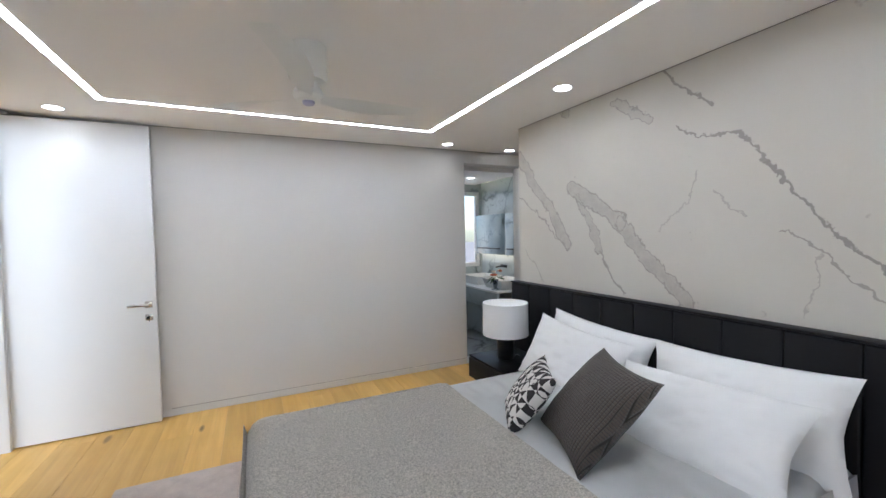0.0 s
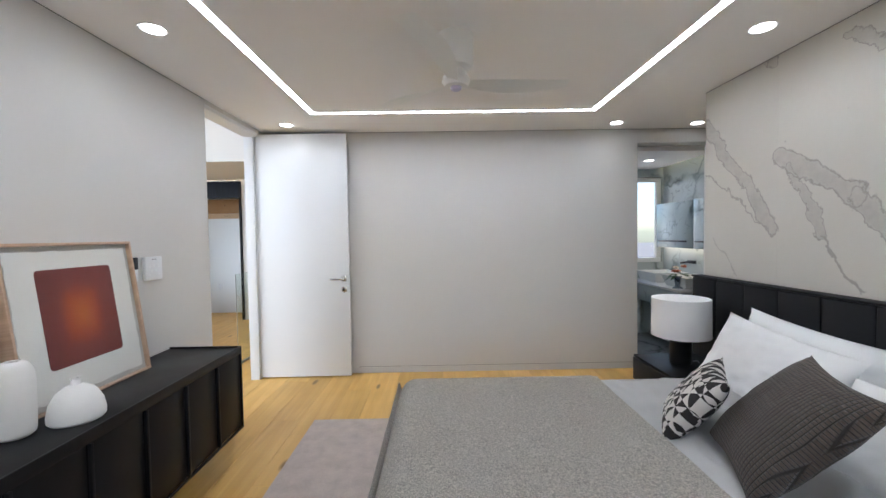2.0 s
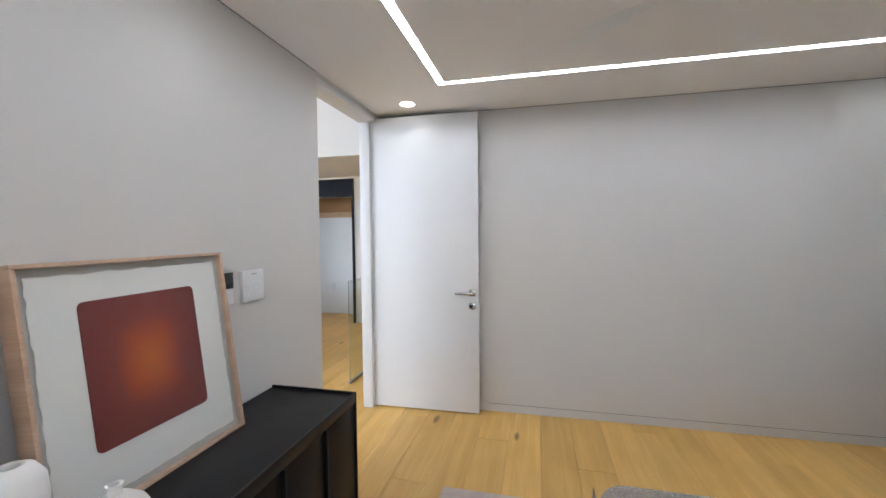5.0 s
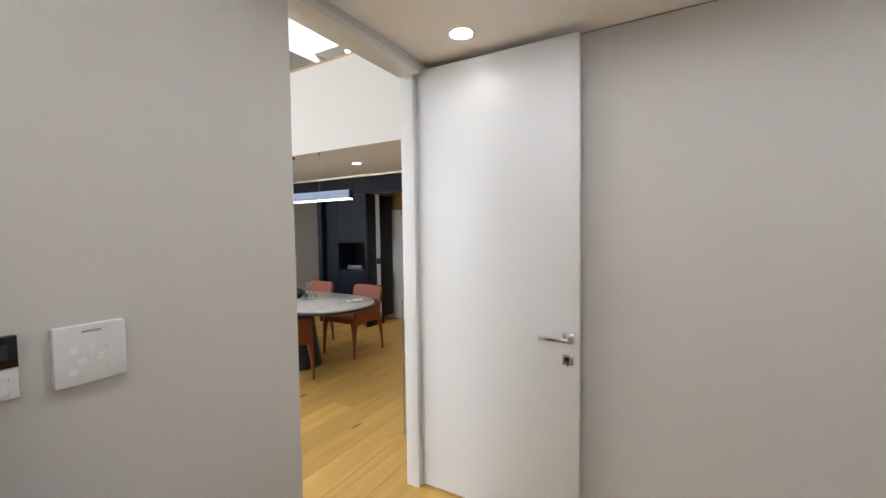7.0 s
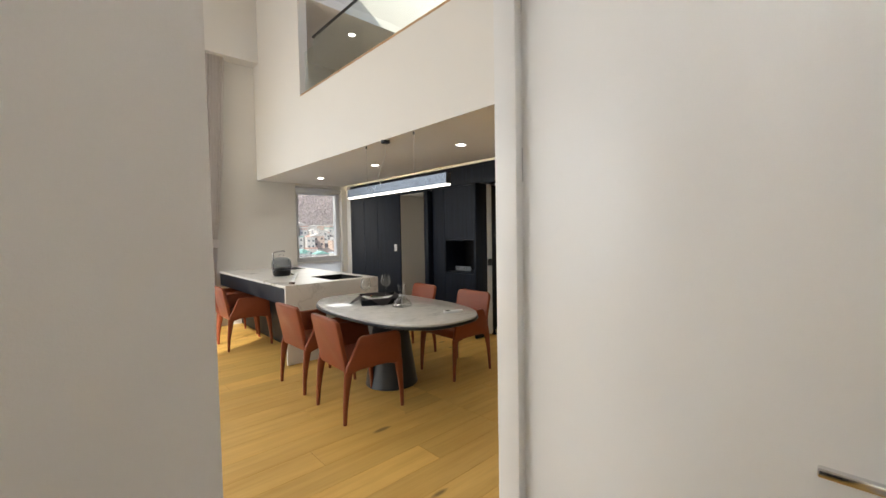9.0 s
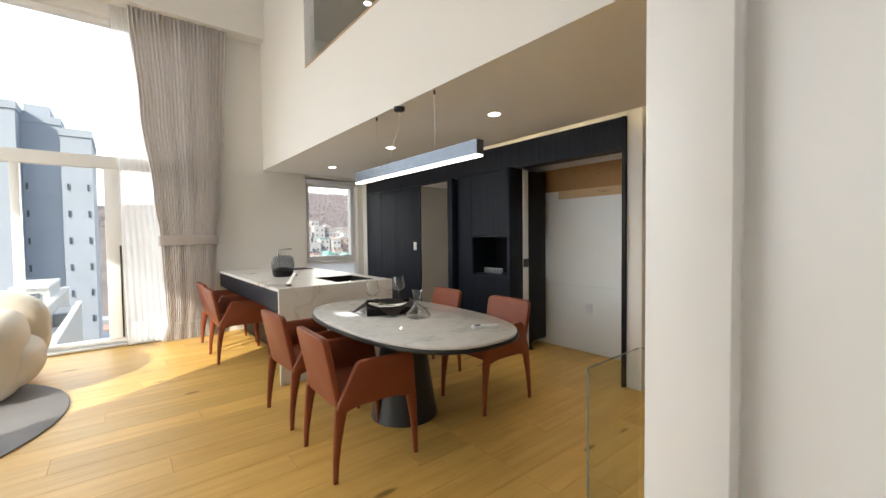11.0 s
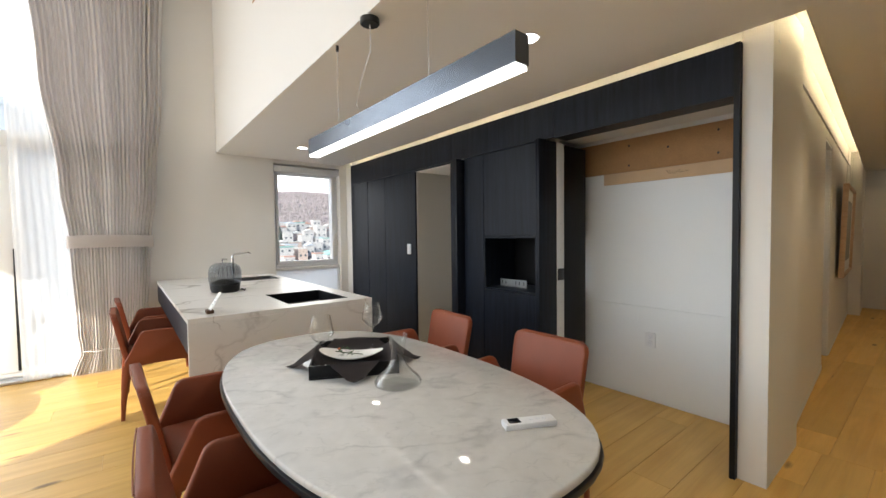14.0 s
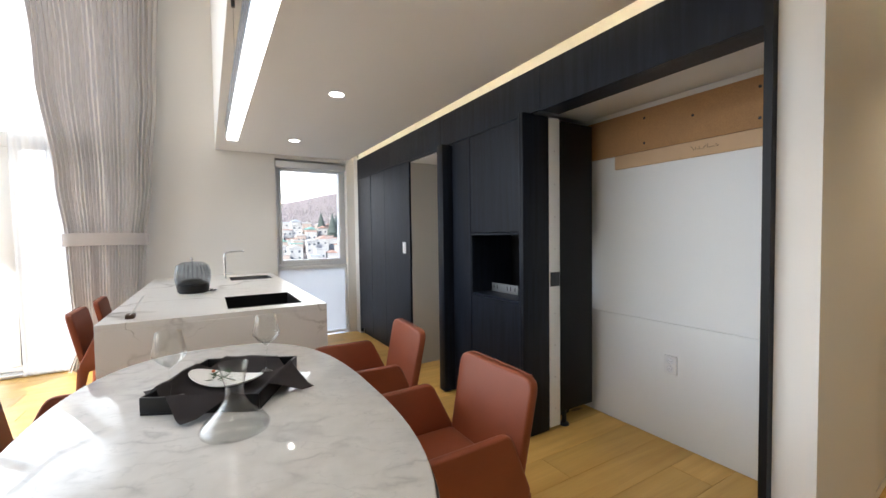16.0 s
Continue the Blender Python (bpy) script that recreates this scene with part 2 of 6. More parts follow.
BLACKLEATHER = plain("black_leather", (0.008, 0.008, 0.010), 0.55, vary=0.15, scale=9, relief=0.0006, fine=320, spec=0.25)
LEATHER = plain("russet_leather", (0.235, 0.060, 0.026), 0.46, vary=0.14, scale=7, relief=0.0006, fine=380, spec=0.35)
LINEN = plain("white_cotton", (0.75, 0.75, 0.745), 0.85, vary=0.03, scale=9, relief=0.0015, fine=60)
THROW = woven("grey_tweed", (0.37, 0.345, 0.305), (0.85, 0.80, 0.72), 340, relief=0.002)
RUG = plain("pink_grey_pile", (0.50, 0.43, 0.385), 0.95, vary=0.26, scale=11, relief=0.006, fine=160, grain=0.15)
RUG2 = plain("grey_pile", (0.26, 0.26, 0.27), 0.95, vary=0.12, scale=5, relief=0.006, fine=160)
BOUCLE = plain("cream_boucle", (0.74, 0.70, 0.62), 0.95, vary=0.05, scale=20, relief=0.012, fine=90)

MAT_TABLE = marble("carrara_marble", (0.70, 0.695, 0.68), (0.32, 0.325, 0.33), 6.5, 0.5, 0.04, (0.2, 0.3, 0.5), 0.6, 0.05)
MAT_TABLE.node_tree.nodes["Principled BSDF"].inputs["Specular IOR Level"].default_value = 0.22
MAT_ISLAND = marble("white_porcelain", (0.76, 0.745, 0.72), (0.24, 0.21, 0.18), 1.3, 1.0, 0.3, (0.4, 0.9, 0.5), 0.04, 0.012)
MAT_BATH = marble("grey_veined_marble", (0.50, 0.55, 0.56), (0.10, 0.12, 0.12), 1.5, 0.9, 0.18, (0.7, 0.3, 0.9), 0.15, 0.03)
MAT_BATHFLOOR = marble("bath_floor_marble", (0.50, 0.53, 0.53), (0.12, 0.13, 0.135), 1.2, 0.9, 0.15, (0.2, 0.1, 0.7), 0.15, 0.03)
# Mirror glass: the marble it would reflect is painted into the colour.
MIRRORMARBLE = marble("painted_marble_reflection", (0.33, 0.40, 0.42), (0.07, 0.09, 0.095), 1.6, 0.9, 0.12, (0.7, 0.3, 0.9), 0.15, 0.03)
CERAMIC = plain("white_ceramic", (0.80, 0.80, 0.78), 0.45, vary=0.015, scale=8)
MATTCERAMIC = plain("matt_white_ceramic", (0.80, 0.79, 0.77), 0.85, vary=0.03, scale=30, relief=0.0006, fine=240)
SHADE = plain("white_lamp_shade", (0.80, 0.80, 0.80), 0.8, vary=0.01, scale=3, relief=0.0003, fine=400)
CHROME = plain("chrome", (0.72, 0.73, 0.75), 0.16, metal=1.0, vary=0.03)
STEEL = plain("brushed_steel", (0.42, 0.42, 0.43), 0.3, metal=1.0, vary=0.05)
ALU = plain("grey_window_aluminium", (0.74, 0.76, 0.80), 0.4, vary=0.02)
PVC = plain("white_window_frame", (0.80, 0.81, 0.82), 0.4, vary=0.01)
DARKSCREEN = plain("dark_screen", (0.008, 0.008, 0.010), 0.12, vary=0.05)
FANWHITE = plain("white_fan_plastic", (0.88, 0.89, 0.87), 0.4, vary=0.01)
LAV = plain("lavender_plastic", (0.50, 0.50, 0.68), 0.4, vary=0.02)
PAPER = plain("art_paper", (0.78, 0.775, 0.75), 0.9, vary=0.02, scale=3, relief=0.0003, fine=300)
TORN = plain("torn_grey_mat", (0.50, 0.485, 0.46), 0.9, vary=0.15, scale=12)
CLOTH = plain("charcoal_napkin", (0.050, 0.042, 0.044), 0.9, vary=0.12, scale=12, relief=0.0008, fine=500)
LEAF = plain("dark_leaf", (0.030, 0.075, 0.022), 0.6, vary=0.3, scale=40)
PETALS = [plain("coral_petal", (0.62, 0.17, 0.08), 0.7, vary=0.15, scale=40), plain("cream_petal", (0.72, 0.60, 0.46), 0.7, vary=0.1, scale=40)]


def thin_pane(name, tint, rim=0.6, power=5.0):
    """A thin flat pane: clear, with mirror gloss at its surface."""
    m, nt, b = mat(name)
    tr, gl, mx, fr = node(nt, "ShaderNodeBsdfTransparent"), node(nt, "ShaderNodeBsdfGlossy"), node(nt, "ShaderNodeMixShader"), node(nt, "ShaderNodeLayerWeight")
    tr.inputs[0].default_value = (*tint, 1)
    gl.inputs["Roughness"].default_value = 0.0
    gloss = mathn(nt, "ADD", mathn(nt, "MULTIPLY", mathn(nt, "POWER", fr.outputs["Facing"], power), rim), 0.03, True)
    nt.links.new(gloss, mx.inputs[0])
    nt.links.new(tr.outputs[0], mx.inputs[1])
    nt.links.new(gl.outputs[0], mx.inputs[2])
    nt.links.new(mx.outputs[0], nt.nodes["Material Output"].inputs[0])
    return m


GLASS = thin_pane("clear_glass", (0.99, 0.995, 0.99), 0.55, 2.4)
SMOKE = thin_pane("smoked_glass", (0.62, 0.65, 0.69), 0.5, 3.0)
PANE = thin_pane("window_pane_glass", (0.99, 0.995, 0.99))
GREENGLASS = thin_pane("balustrade_glass", (0.945, 0.975, 0.955))
EDGEGLASS = plain("pale_green_glass_edge", (0.13, 0.15, 0.115), 0.3, vary=0.05)
LED = emitter("led_line", (1.0, 0.97, 0.95), 13.5)
DOWN = emitter("downlight_lens", (1.0, 0.95, 0.88), 5.0)
PENDLED = emitter("pendant_diffuser", (1.0, 0.97, 0.92), 2.6)
COVE = emitter("cove_led", (1.0, 0.79, 0.46), 14.0)


def red_print():
    m, nt, b = mat("red_print")
    g = node(nt, "ShaderNodeTexCoord").outputs["Generated"]
    mp = mapping(nt, g, (1, 1, 1), (0, 0, 0), (-0.5, -0.55, -0.5))
    sep = node(nt, "ShaderNodeSeparateXYZ")
    nt.links.new(mp, sep.inputs[0])
    d = mathn(nt, "MAXIMUM", mathn(nt, "MULTIPLY", mathn(nt, "ABSOLUTE", sep.outputs[0]), 1.25), mathn(nt, "ABSOLUTE", sep.outputs[2]))
    d2 = mathn(nt, "SQRT", mathn(nt, "ADD", mathn(nt, "POWER", sep.outputs[0], 2.0), mathn(nt, "POWER", sep.outputs[2], 2.0)))
    n = noise_tex(nt, g, 12, 4)
    f = mathn(nt, "ADD", mathn(nt, "ADD", mathn(nt, "MULTIPLY", d, 0.5), mathn(nt, "MULTIPLY", d2, 0.5)), mathn(nt, "MULTIPLY", mathn(nt, "SUBTRACT", n.outputs[0], 0.5), 0.12))
    c = ramp(nt, f, [(0.03, (0.46, 0.11, 0.016)), (0.2, (0.36, 0.062, 0.014)), (0.32, (0.20, 0.030, 0.020)), (0.5, (0.165, 0.026, 0.022))])
    nt.links.new(c, b.inputs["Base Color"])
    b.inputs["Roughness"].default_value = 0.8
    return m


def lined_linen():
    """Curtain cloth through which a little daylight comes."""
    m = plain("taupe_linen", (0.76, 0.72, 0.705), 0.85, vary=0.04, scale=7, relief=0.0008, fine=300)
    nt = m.node_tree
    tl, mx = node(nt, "ShaderNodeBsdfTranslucent"), node(nt, "ShaderNodeMixShader")
    tl.inputs[0].default_value, mx.inputs[0].default_value = (0.66, 0.62, 0.61, 1), 0.18
    nt.links.new(nt.nodes["Principled BSDF"].outputs[0], mx.inputs[1])
    nt.links.new(tl.outputs[0], mx.inputs[2])
    nt.links.new(mx.outputs[0], nt.nodes["Material Output"].inputs[0])
    return m


CURTAIN = lined_linen()


def sheer():
    m, nt, b = mat("sheer_voile")
    tr, mx, tl = node(nt, "ShaderNodeBsdfTransparent"), node(nt, "ShaderNodeMixShader"), node(nt, "ShaderNodeBsdfTranslucent")
    mx2 = node(nt, "ShaderNodeMixShader")
    b.inputs["Base Color"].default_value, b.inputs["Roughness"].default_value = (0.88, 0.875, 0.86, 1), 0.9
    tl.inputs[0].default_value = (0.90, 0.895, 0.88, 1)
    n = noise_tex(nt, world_pos(nt), 400, 1)
    mx.inputs[0].default_value = 0.7
    nt.links.new(b.outputs[0], mx.inputs[1])
    nt.links.new(tl.outputs[0], mx.inputs[2])
    nt.links.new(mathn(nt, "ADD", mathn(nt, "MULTIPLY", n.outputs[0], 0.2), 0.58), mx2.inputs[0])
    nt.links.new(tr.outputs[0], mx2.inputs[1])
    nt.links.new(mx.outputs[0], mx2.inputs[2])
    nt.links.new(mx2.outputs[0], nt.nodes["Material Output"].inputs[0])
    return m


SHEER = sheer()
REDPRINT = red_print()

# ---- building blocks ----
def bm_new():
    return bmesh.new()


def add_box(bm, x0, x1, y0, y1, z0, z1, bevel=0.0, seg=2):
    m = Matrix.Translation(((x0 + x1) / 2, (y0 + y1) / 2, (z0 + z1) / 2)) @ Matrix.Diagonal((abs(x1 - x0), abs(y1 - y0), abs(z1 - z0), 1))
    r = bmesh.ops.create_cube(bm, size=1, matrix=m)
    if bevel:
        edges = list({e for v in r["verts"] for e in v.link_edges})
        bmesh.ops.bevel(bm, geom=edges, offset=bevel, segments=seg, profile=0.5, affect="EDGES")
    return bm


def boxm(x0, x1, y0, y1, z0, z1, bevel=0.0, seg=2):
    return add_box(bm_new(), x0, x1, y0, y1, z0, z1, bevel, seg)


def add_lathe(bm, profile, seg=32, at=(0, 0, 0), close=True):
    """Turns a list of (radius, z) round the z axis."""
    rings = []
    for r, z in profile:
        if r < 1e-6:
            rings.append([bm.verts.new((at[0], at[1], at[2] + z))])
        else:
            rings.append([bm.verts.new((at[0] + r * math.cos(2 * math.pi * i / seg), at[1] + r * math.sin(2 * math.pi * i / seg), at[2] + z)) for i in range(seg)])
    for a, b in zip(rings, rings[1:]):
        for i in range(seg):
            j = (i + 1) % seg
            q = [a[i % len(a)], a[j % len(a)], b[j % len(b)], b[i % len(b)]]
            q = list(dict.fromkeys(q))
            if len(q) > 2:
                bm.faces.new(q)
    if close:
        for ring, flip in ((rings[0], True), (rings[-1], False)):
            if len(ring) > 2:
                bm.faces.new(ring[::-1] if flip else ring)
    return bm


def lathe(profile, seg=32, at=(0, 0, 0), close=True):
    return add_lathe(bm_new(), profile, seg, at, close)


def add_tube(bm, pts, radius, seg=10, radii=None):
    """A round bar along a line of points."""
    pts = [Vector(p) for p in pts]
    rings = []
    for i, p in enumerate(pts):
        d = (pts[min(i + 1, len(pts) - 1)] - pts[max(i - 1, 0)]).normalized()
        q = d.to_track_quat("Z", "X" if abs(d.x) < 0.9 else "Y")
        rr = radii[i] if radii else radius
        rings.append([bm.verts.new(p + q @ Vector((rr * math.cos(2 * math.pi * k / seg), rr * math.sin(2 * math.pi * k / seg), 0))) for k in range(seg)])
    for a, b in zip(rings, rings[1:]):
        for k in range(seg):
            bm.faces.new((a[k], a[(k + 1) % seg], b[(k + 1) % seg], b[k]))
    bm.faces.new(rings[0][::-1])
    bm.faces.new(rings[-1])
    return bm


def tube(pts, radius, seg=10, radii=None):
    return add_tube(bm_new(), pts, radius, seg, radii)


def prism(outline, axis, a, b, bevel=0.0):
    """An outline of two coordinates, drawn out along an axis from a to b."""
    bm = bm_new()

    def at(p, s):
        c = list(p)
        c.insert(axis, s)
        return bm.verts.new(c)
    lo, hi = [at(p, a) for p in outline], [at(p, b) for p in outline]
    n = len(outline)
    for i in range(n):
        bm.faces.new((lo[i], lo[(i + 1) % n], hi[(i + 1) % n], hi[i]))
    bm.faces.new(lo[::-1])
    bm.faces.new(hi)
    bmesh.ops.recalc_face_normals(bm, faces=bm.faces)
    if bevel:
        bmesh.ops.bevel(bm, geom=list(bm.edges), offset=bevel, segments=2, profile=0.5, affect="EDGES")
    return bm


def sheet(f, nu, nv):
    """A surface from a function of u and v."""
    bm = bm_new()
    g = [[bm.verts.new(f(i / nu, j / nv)) for i in range(nu + 1)] for j in range(nv + 1)]
    for j in range(nv):
        for i in range(nu):
            bm.faces.new((g[j][i], g[j][i + 1], g[j + 1][i + 1], g[j + 1][i]))
    return bm


def to_mesh(name, bm, material, smooth):
    bmesh.ops.recalc_face_normals(bm, faces=bm.faces)
    me = bpy.data.meshes.new(name)
    bm.to_mesh(me)
    bm.free()
    if smooth:
        for p in me.polygons:
            p.use_smooth = True
        me.set_sharp_from_angle(angle=radians(smooth if smooth > 1 else 35))
    me.materials.append(material)
    return me


def where(ob):
    return where(ob.parent) @ ob.matrix_basis if ob.parent else ob.matrix_basis


def thing(name, x, y, z=0.0, label="", category="", group="", rz=0.0, kind=""):
    ob = new(name)
    ob.empty_display_size = 0.1
    ob.matrix_basis = pose(x, y, z, 0, 0, rz)
    return tagged(ob, label, category, group, kind)


def part(name, bm, material, parent, label="", local=False, smooth=35):
    """One mesh under a thing or part; its bmesh is in the world's coordinates unless local."""
    if not local:
        bm.transform(where(parent).inverted())
    ob = new(name, to_mesh(name, bm, material, smooth))
    ob.parent = parent
    return tagged(ob, label)


def solo(name, bm, material, label="", category="", group="", kind="", smooth=35, at=None):
    """A thing that is one mesh; at: the pose that its local mesh takes."""
    ob = new(name, to_mesh(name, bm, material, smooth))
    if at is not None:
        ob.matrix_basis = at
    return tagged(ob, label, category, group, kind)


def structure(name, bm, material, label=""):
    return solo(name, bm, material, label, "", "", "structure", smooth=30)


def pierced(axis, a0, a1, u0, u1, z0, z1, holes=()):
    """A wall across an axis (0: x, 1: y) from a0 to a1 thick, u0 to u1 long, with holes (u0, u1, z0, z1) right through it."""
    bm = bm_new()
    us = sorted({u0, u1, *[h[0] for h in holes], *[h[1] for h in holes]})
    us = [u for u in us if u0 <= u <= u1]
    for ua, ub in zip(us, us[1:]):
        mid = (ua + ub) / 2
        cuts = sorted((h[2], h[3]) for h in holes if h[0] < mid < h[1])
        z = z0
        for c0, c1 in cuts + [(z1, z1)]:
            if c0 > z + 1e-6:
                if axis == 0:
                    add_box(bm, a0, a1, ua, ub, z, c0)
                else:
                    add_box(bm, ua, ub, a0, a1, z, c0)
            z = max(z, c1)
    bmesh.ops.remove_doubles(bm, verts=bm.verts, dist=1e-5)
    bm.verts.index_update()
    seen = {}
    for f in bm.faces:
        seen.setdefault(tuple(sorted(v.index for v in f.verts)), []).append(f)
    bmesh.ops.delete(bm, geom=[f for g in seen.values() if len(g) > 1 for f in g], context="FACES")
    return bm

# ---- the setting ----
XL, XV = -1.295, -1.430          # bedroom wall, bedroom side and living side
YF, XM, YM = 4.00, 2.47, 2.99   # far bedroom wall, marble wall and its end
ZB, ZK = 2.435, 2.377           # bedroom and kitchen ceilings
XW = -7.70                      # window wall, inner face
YK, YN = 6.775, 7.487            # dark cabinet wall, back of the bay
YG = 5.105                      # face of the gallery
ZT = 5.3                        # high ceiling

YE, SKEW = 14.25, 0.060          # end of the corridor, and how far it runs askew


def askew(bm):
    """Turns what runs along the corridor with its wall."""
    for v in bm.verts:
        v.co.x -= SKEW * max(0.0, v.co.y - 6.75)
    return bm


def askew_x(x, y):
    return x - SKEW * max(0.0, y - 6.75)


VEINS = [
    (1.57, 2.44, 1.29, 2.14, 0.016, 0.9), (1.50, 2.08, 1.33, 1.99, 0.012, 0.9), (1.33, 1.99, 1.19, 1.975, 0.014, 0.9),
    (1.19, 1.975, 1.03, 1.83, 0.017, 0.9), (1.03, 1.83, 0.80, 1.48, 0.019, 1.0), (0.80, 1.48, 0.60, 1.29, 0.019, 1.0),
    (1.385, 1.83, 1.43, 1.695, 0.010, 0.5), (1.43, 1.695, 1.60, 1.49, 0.010, 0.4), (0.97, 1.47, 0.845, 1.385, 0.010, 0.8),
    (0.845, 1.385, 0.64, 1.17, 0.012, 0.8), (0.845, 1.385, 0.91, 1.11, 0.008, 0.5), (1.28, 1.725, 1.13, 1.57, 0.010, 0.5),
    (2.98, 1.815, 2.40, 1.41, 0.012, 0.7), (2.90, 1.355, 2.66, 1.08, 0.010, 0.5), (2.05, 1.36, 1.85, 1.08, 0.020, 0.8)]
THICK = [
    (3.00, 2.18, 2.36, 1.41, 0.085, 0.65), (2.33, 1.84, 1.90, 1.55, 0.10, 0.65), (1.90, 1.55, 1.42, 1.08, 0.075, 0.7),
    (2.25, 1.75, 2.05, 1.36, 0.05, 0.6), (1.91, 2.36, 1.66, 2.16, 0.05, 0.4), (2.44, 2.44, 2.37, 2.40, 0.05, 0.6)]
MARBLEWALL = marble_wall("veined_porcelain_slab", (0.575, 0.555, 0.50), VEINS, THICK)

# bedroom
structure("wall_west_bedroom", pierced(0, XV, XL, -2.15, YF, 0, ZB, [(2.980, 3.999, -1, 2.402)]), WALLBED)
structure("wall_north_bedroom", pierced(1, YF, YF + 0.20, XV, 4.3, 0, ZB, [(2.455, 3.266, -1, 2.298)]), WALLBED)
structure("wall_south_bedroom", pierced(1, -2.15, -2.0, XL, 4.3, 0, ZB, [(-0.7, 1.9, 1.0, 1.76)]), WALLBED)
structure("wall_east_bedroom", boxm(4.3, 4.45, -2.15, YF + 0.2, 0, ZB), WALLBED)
structure("wall_marble_core", boxm(XM + 0.014, XM + 0.20, -2.0, YM, 0, ZB), WALL)
ob = structure("wall_marble", boxm(XM, XM + 0.012, 2.341, YM - 0.002, 0, ZB - 0.004, 0.0003, 1), MARBLEWALL, "veined white porcelain slabs behind the bed")
for a, b in ((-1.998, 2.3405),):
    part("slab", boxm(XM, XM + 0.012, a, b, 0, ZB - 0.004, 0.0003, 1), MARBLEWALL, ob)

# ceiling with the slot of the light line, in one mesh
LX0, LX1, LY0, LY1, LW = -0.640, 1.788, 0.55, 3.392, 0.046
bm = pierced(1, -2.15, LY0, XV, 4.45, ZB, ZB + 0.12)
add_box(bm, XV, 4.45, LY1, YF + 0.2, ZB, ZB + 0.12)
add_box(bm, XV, LX0, LY0, LY1, ZB, ZB + 0.12)
add_box(bm, LX1, 4.45, LY0, LY1, ZB, ZB + 0.12)
add_box(bm, LX0 + LW, LX1 - LW, LY0 + LW, LY1 - LW, ZB, ZB + 0.12)
add_box(bm, XV, 4.45, -2.15, YF + 0.2, ZB + 0.12, ZB + 0.16)
structure("ceiling_bedroom", bm, CEIL)
led = thing("led_line_light", (LX0 + LX1) / 2, LY1, ZB, "glowing white light line set flush in the ceiling", "ceiling light")
for q in ((LX0, LX1, LY1 - LW, LY1), (LX0, LX1, LY0, LY0 + LW), (LX0, LX0 + LW, LY0 + LW, LY1 - LW), (LX1 - LW, LX1, LY0 + LW, LY1 - LW)):
    part("diffuser", boxm(q[0] + 0.001, q[1] - 0.001, q[2] + 0.001, q[3] - 0.001, ZB + 0.004, ZB + 0.03), LED, led)

# baseboards with their shadow joint
for x0, x1, y0, y1 in ((-1.29, 2.45, YF - 0.006, YF), (XL, XL + 0.006, -2.0, 2.97)):
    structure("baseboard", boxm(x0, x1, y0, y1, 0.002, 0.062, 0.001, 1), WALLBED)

# shadow joint over the baseboards and under the ceiling
JOINT = plain("shadow_joint_profile", (0.22, 0.215, 0.21), 0.7)
for q in ((XL, XL + 0.003, -2.0, 2.97), (XL + 0.004, 2.455, YF - 0.003, YF), (2.46, 4.2, YF - 0.003, YF), (XM - 0.003, XM, -2.0, YM)):
    structure("trim", boxm(*q, ZB - 0.005, ZB - 0.001), JOINT)
for q in ((-0.40, 2.45, YF - 0.002, YF), (XL, XL + 0.002, -2.0, 2.97)):
    structure("trim", boxm(*q, 0.0625, 0.0660), JOINT)

# door lining, leaf, hinges
lin = thing("door_1_lining", XV, 3.4, 0, "white lacquered door lining round an open doorway", "door frame", kind="structure")
part("jamb", boxm(XV - 0.002, XV + 0.084, 3.852, 3.884, 0, 2.40, 0.002), WHITE, lin)
part("rebate", boxm(XV + 0.0845, XL - 0.002, 3.940, 3.998, 0, 2.40, 0.001), WHITE, lin)
part("jamb_back", boxm(XV - 0.002, XV + 0.084, 3.8845, 3.998, 0, 2.40, 0.001), WHITE, lin)
part("head", boxm(XV - 0.002, XL + 0.004, 2.982, 3.847, 2.368, 2.40, 0.002), WHITE, lin)
DM = pose(-1.349, 3.888, 0, 0, 0, 0.6)
door = new("door_1")
door.matrix_basis = DM
tagged(door, "open white lacquered flush door with chrome lever handle", "door", "", "structure")
part("leaf", boxm(0, 0.893, 0.0, 0.042, 0.012, 2.40, 0.002), WHITE, door, local=True)
ros = part("rosette", boxm(0.817, 0.869, -0.010, -0.0005, 0.955, 1.007, 0.002), CHROME, door, "chrome square rosette", local=True)
bm = tube([(0.843, -0.009, 0.982), (0.843, -0.05, 0.982)], 0.010, 14)
add_box(bm, 0.712, 0.854, -0.062, -0.046, 0.971, 0.991, 0.004)
part("lever", bm, CHROME, ros, "chrome lever", local=True)
lk = part("lock_plate", boxm(0.817, 0.869, -0.008, -0.0005, 0.852, 0.902, 0.002), CHROME, door, "chrome square key plate", local=True)
bm = lathe([(0.007, 0), (0.007, 0.003)], 14)
bm.transform(Matrix.Translation((0.843, -0.0085, 0.882)) @ pose(0, 0, 0, 90))
add_box(bm, 0.8405, 0.8455, -0.0115, -0.0085, 0.843, 0.880)
part("keyhole", bm, BLACK, lk, local=True)
for z in (0.32, 1.66, 2.19):
    h = part("hinge", boxm(-0.013, 0.004, -0.006, 0.02, z - 0.055, z + 0.055, 0.002), CHROME, door, "steel hinge", local=True)
    part("hinge_gap", boxm(-0.011, -0.003, -0.0075, -0.0065, z - 0.022, z + 0.022), BLACK, h, local=True)


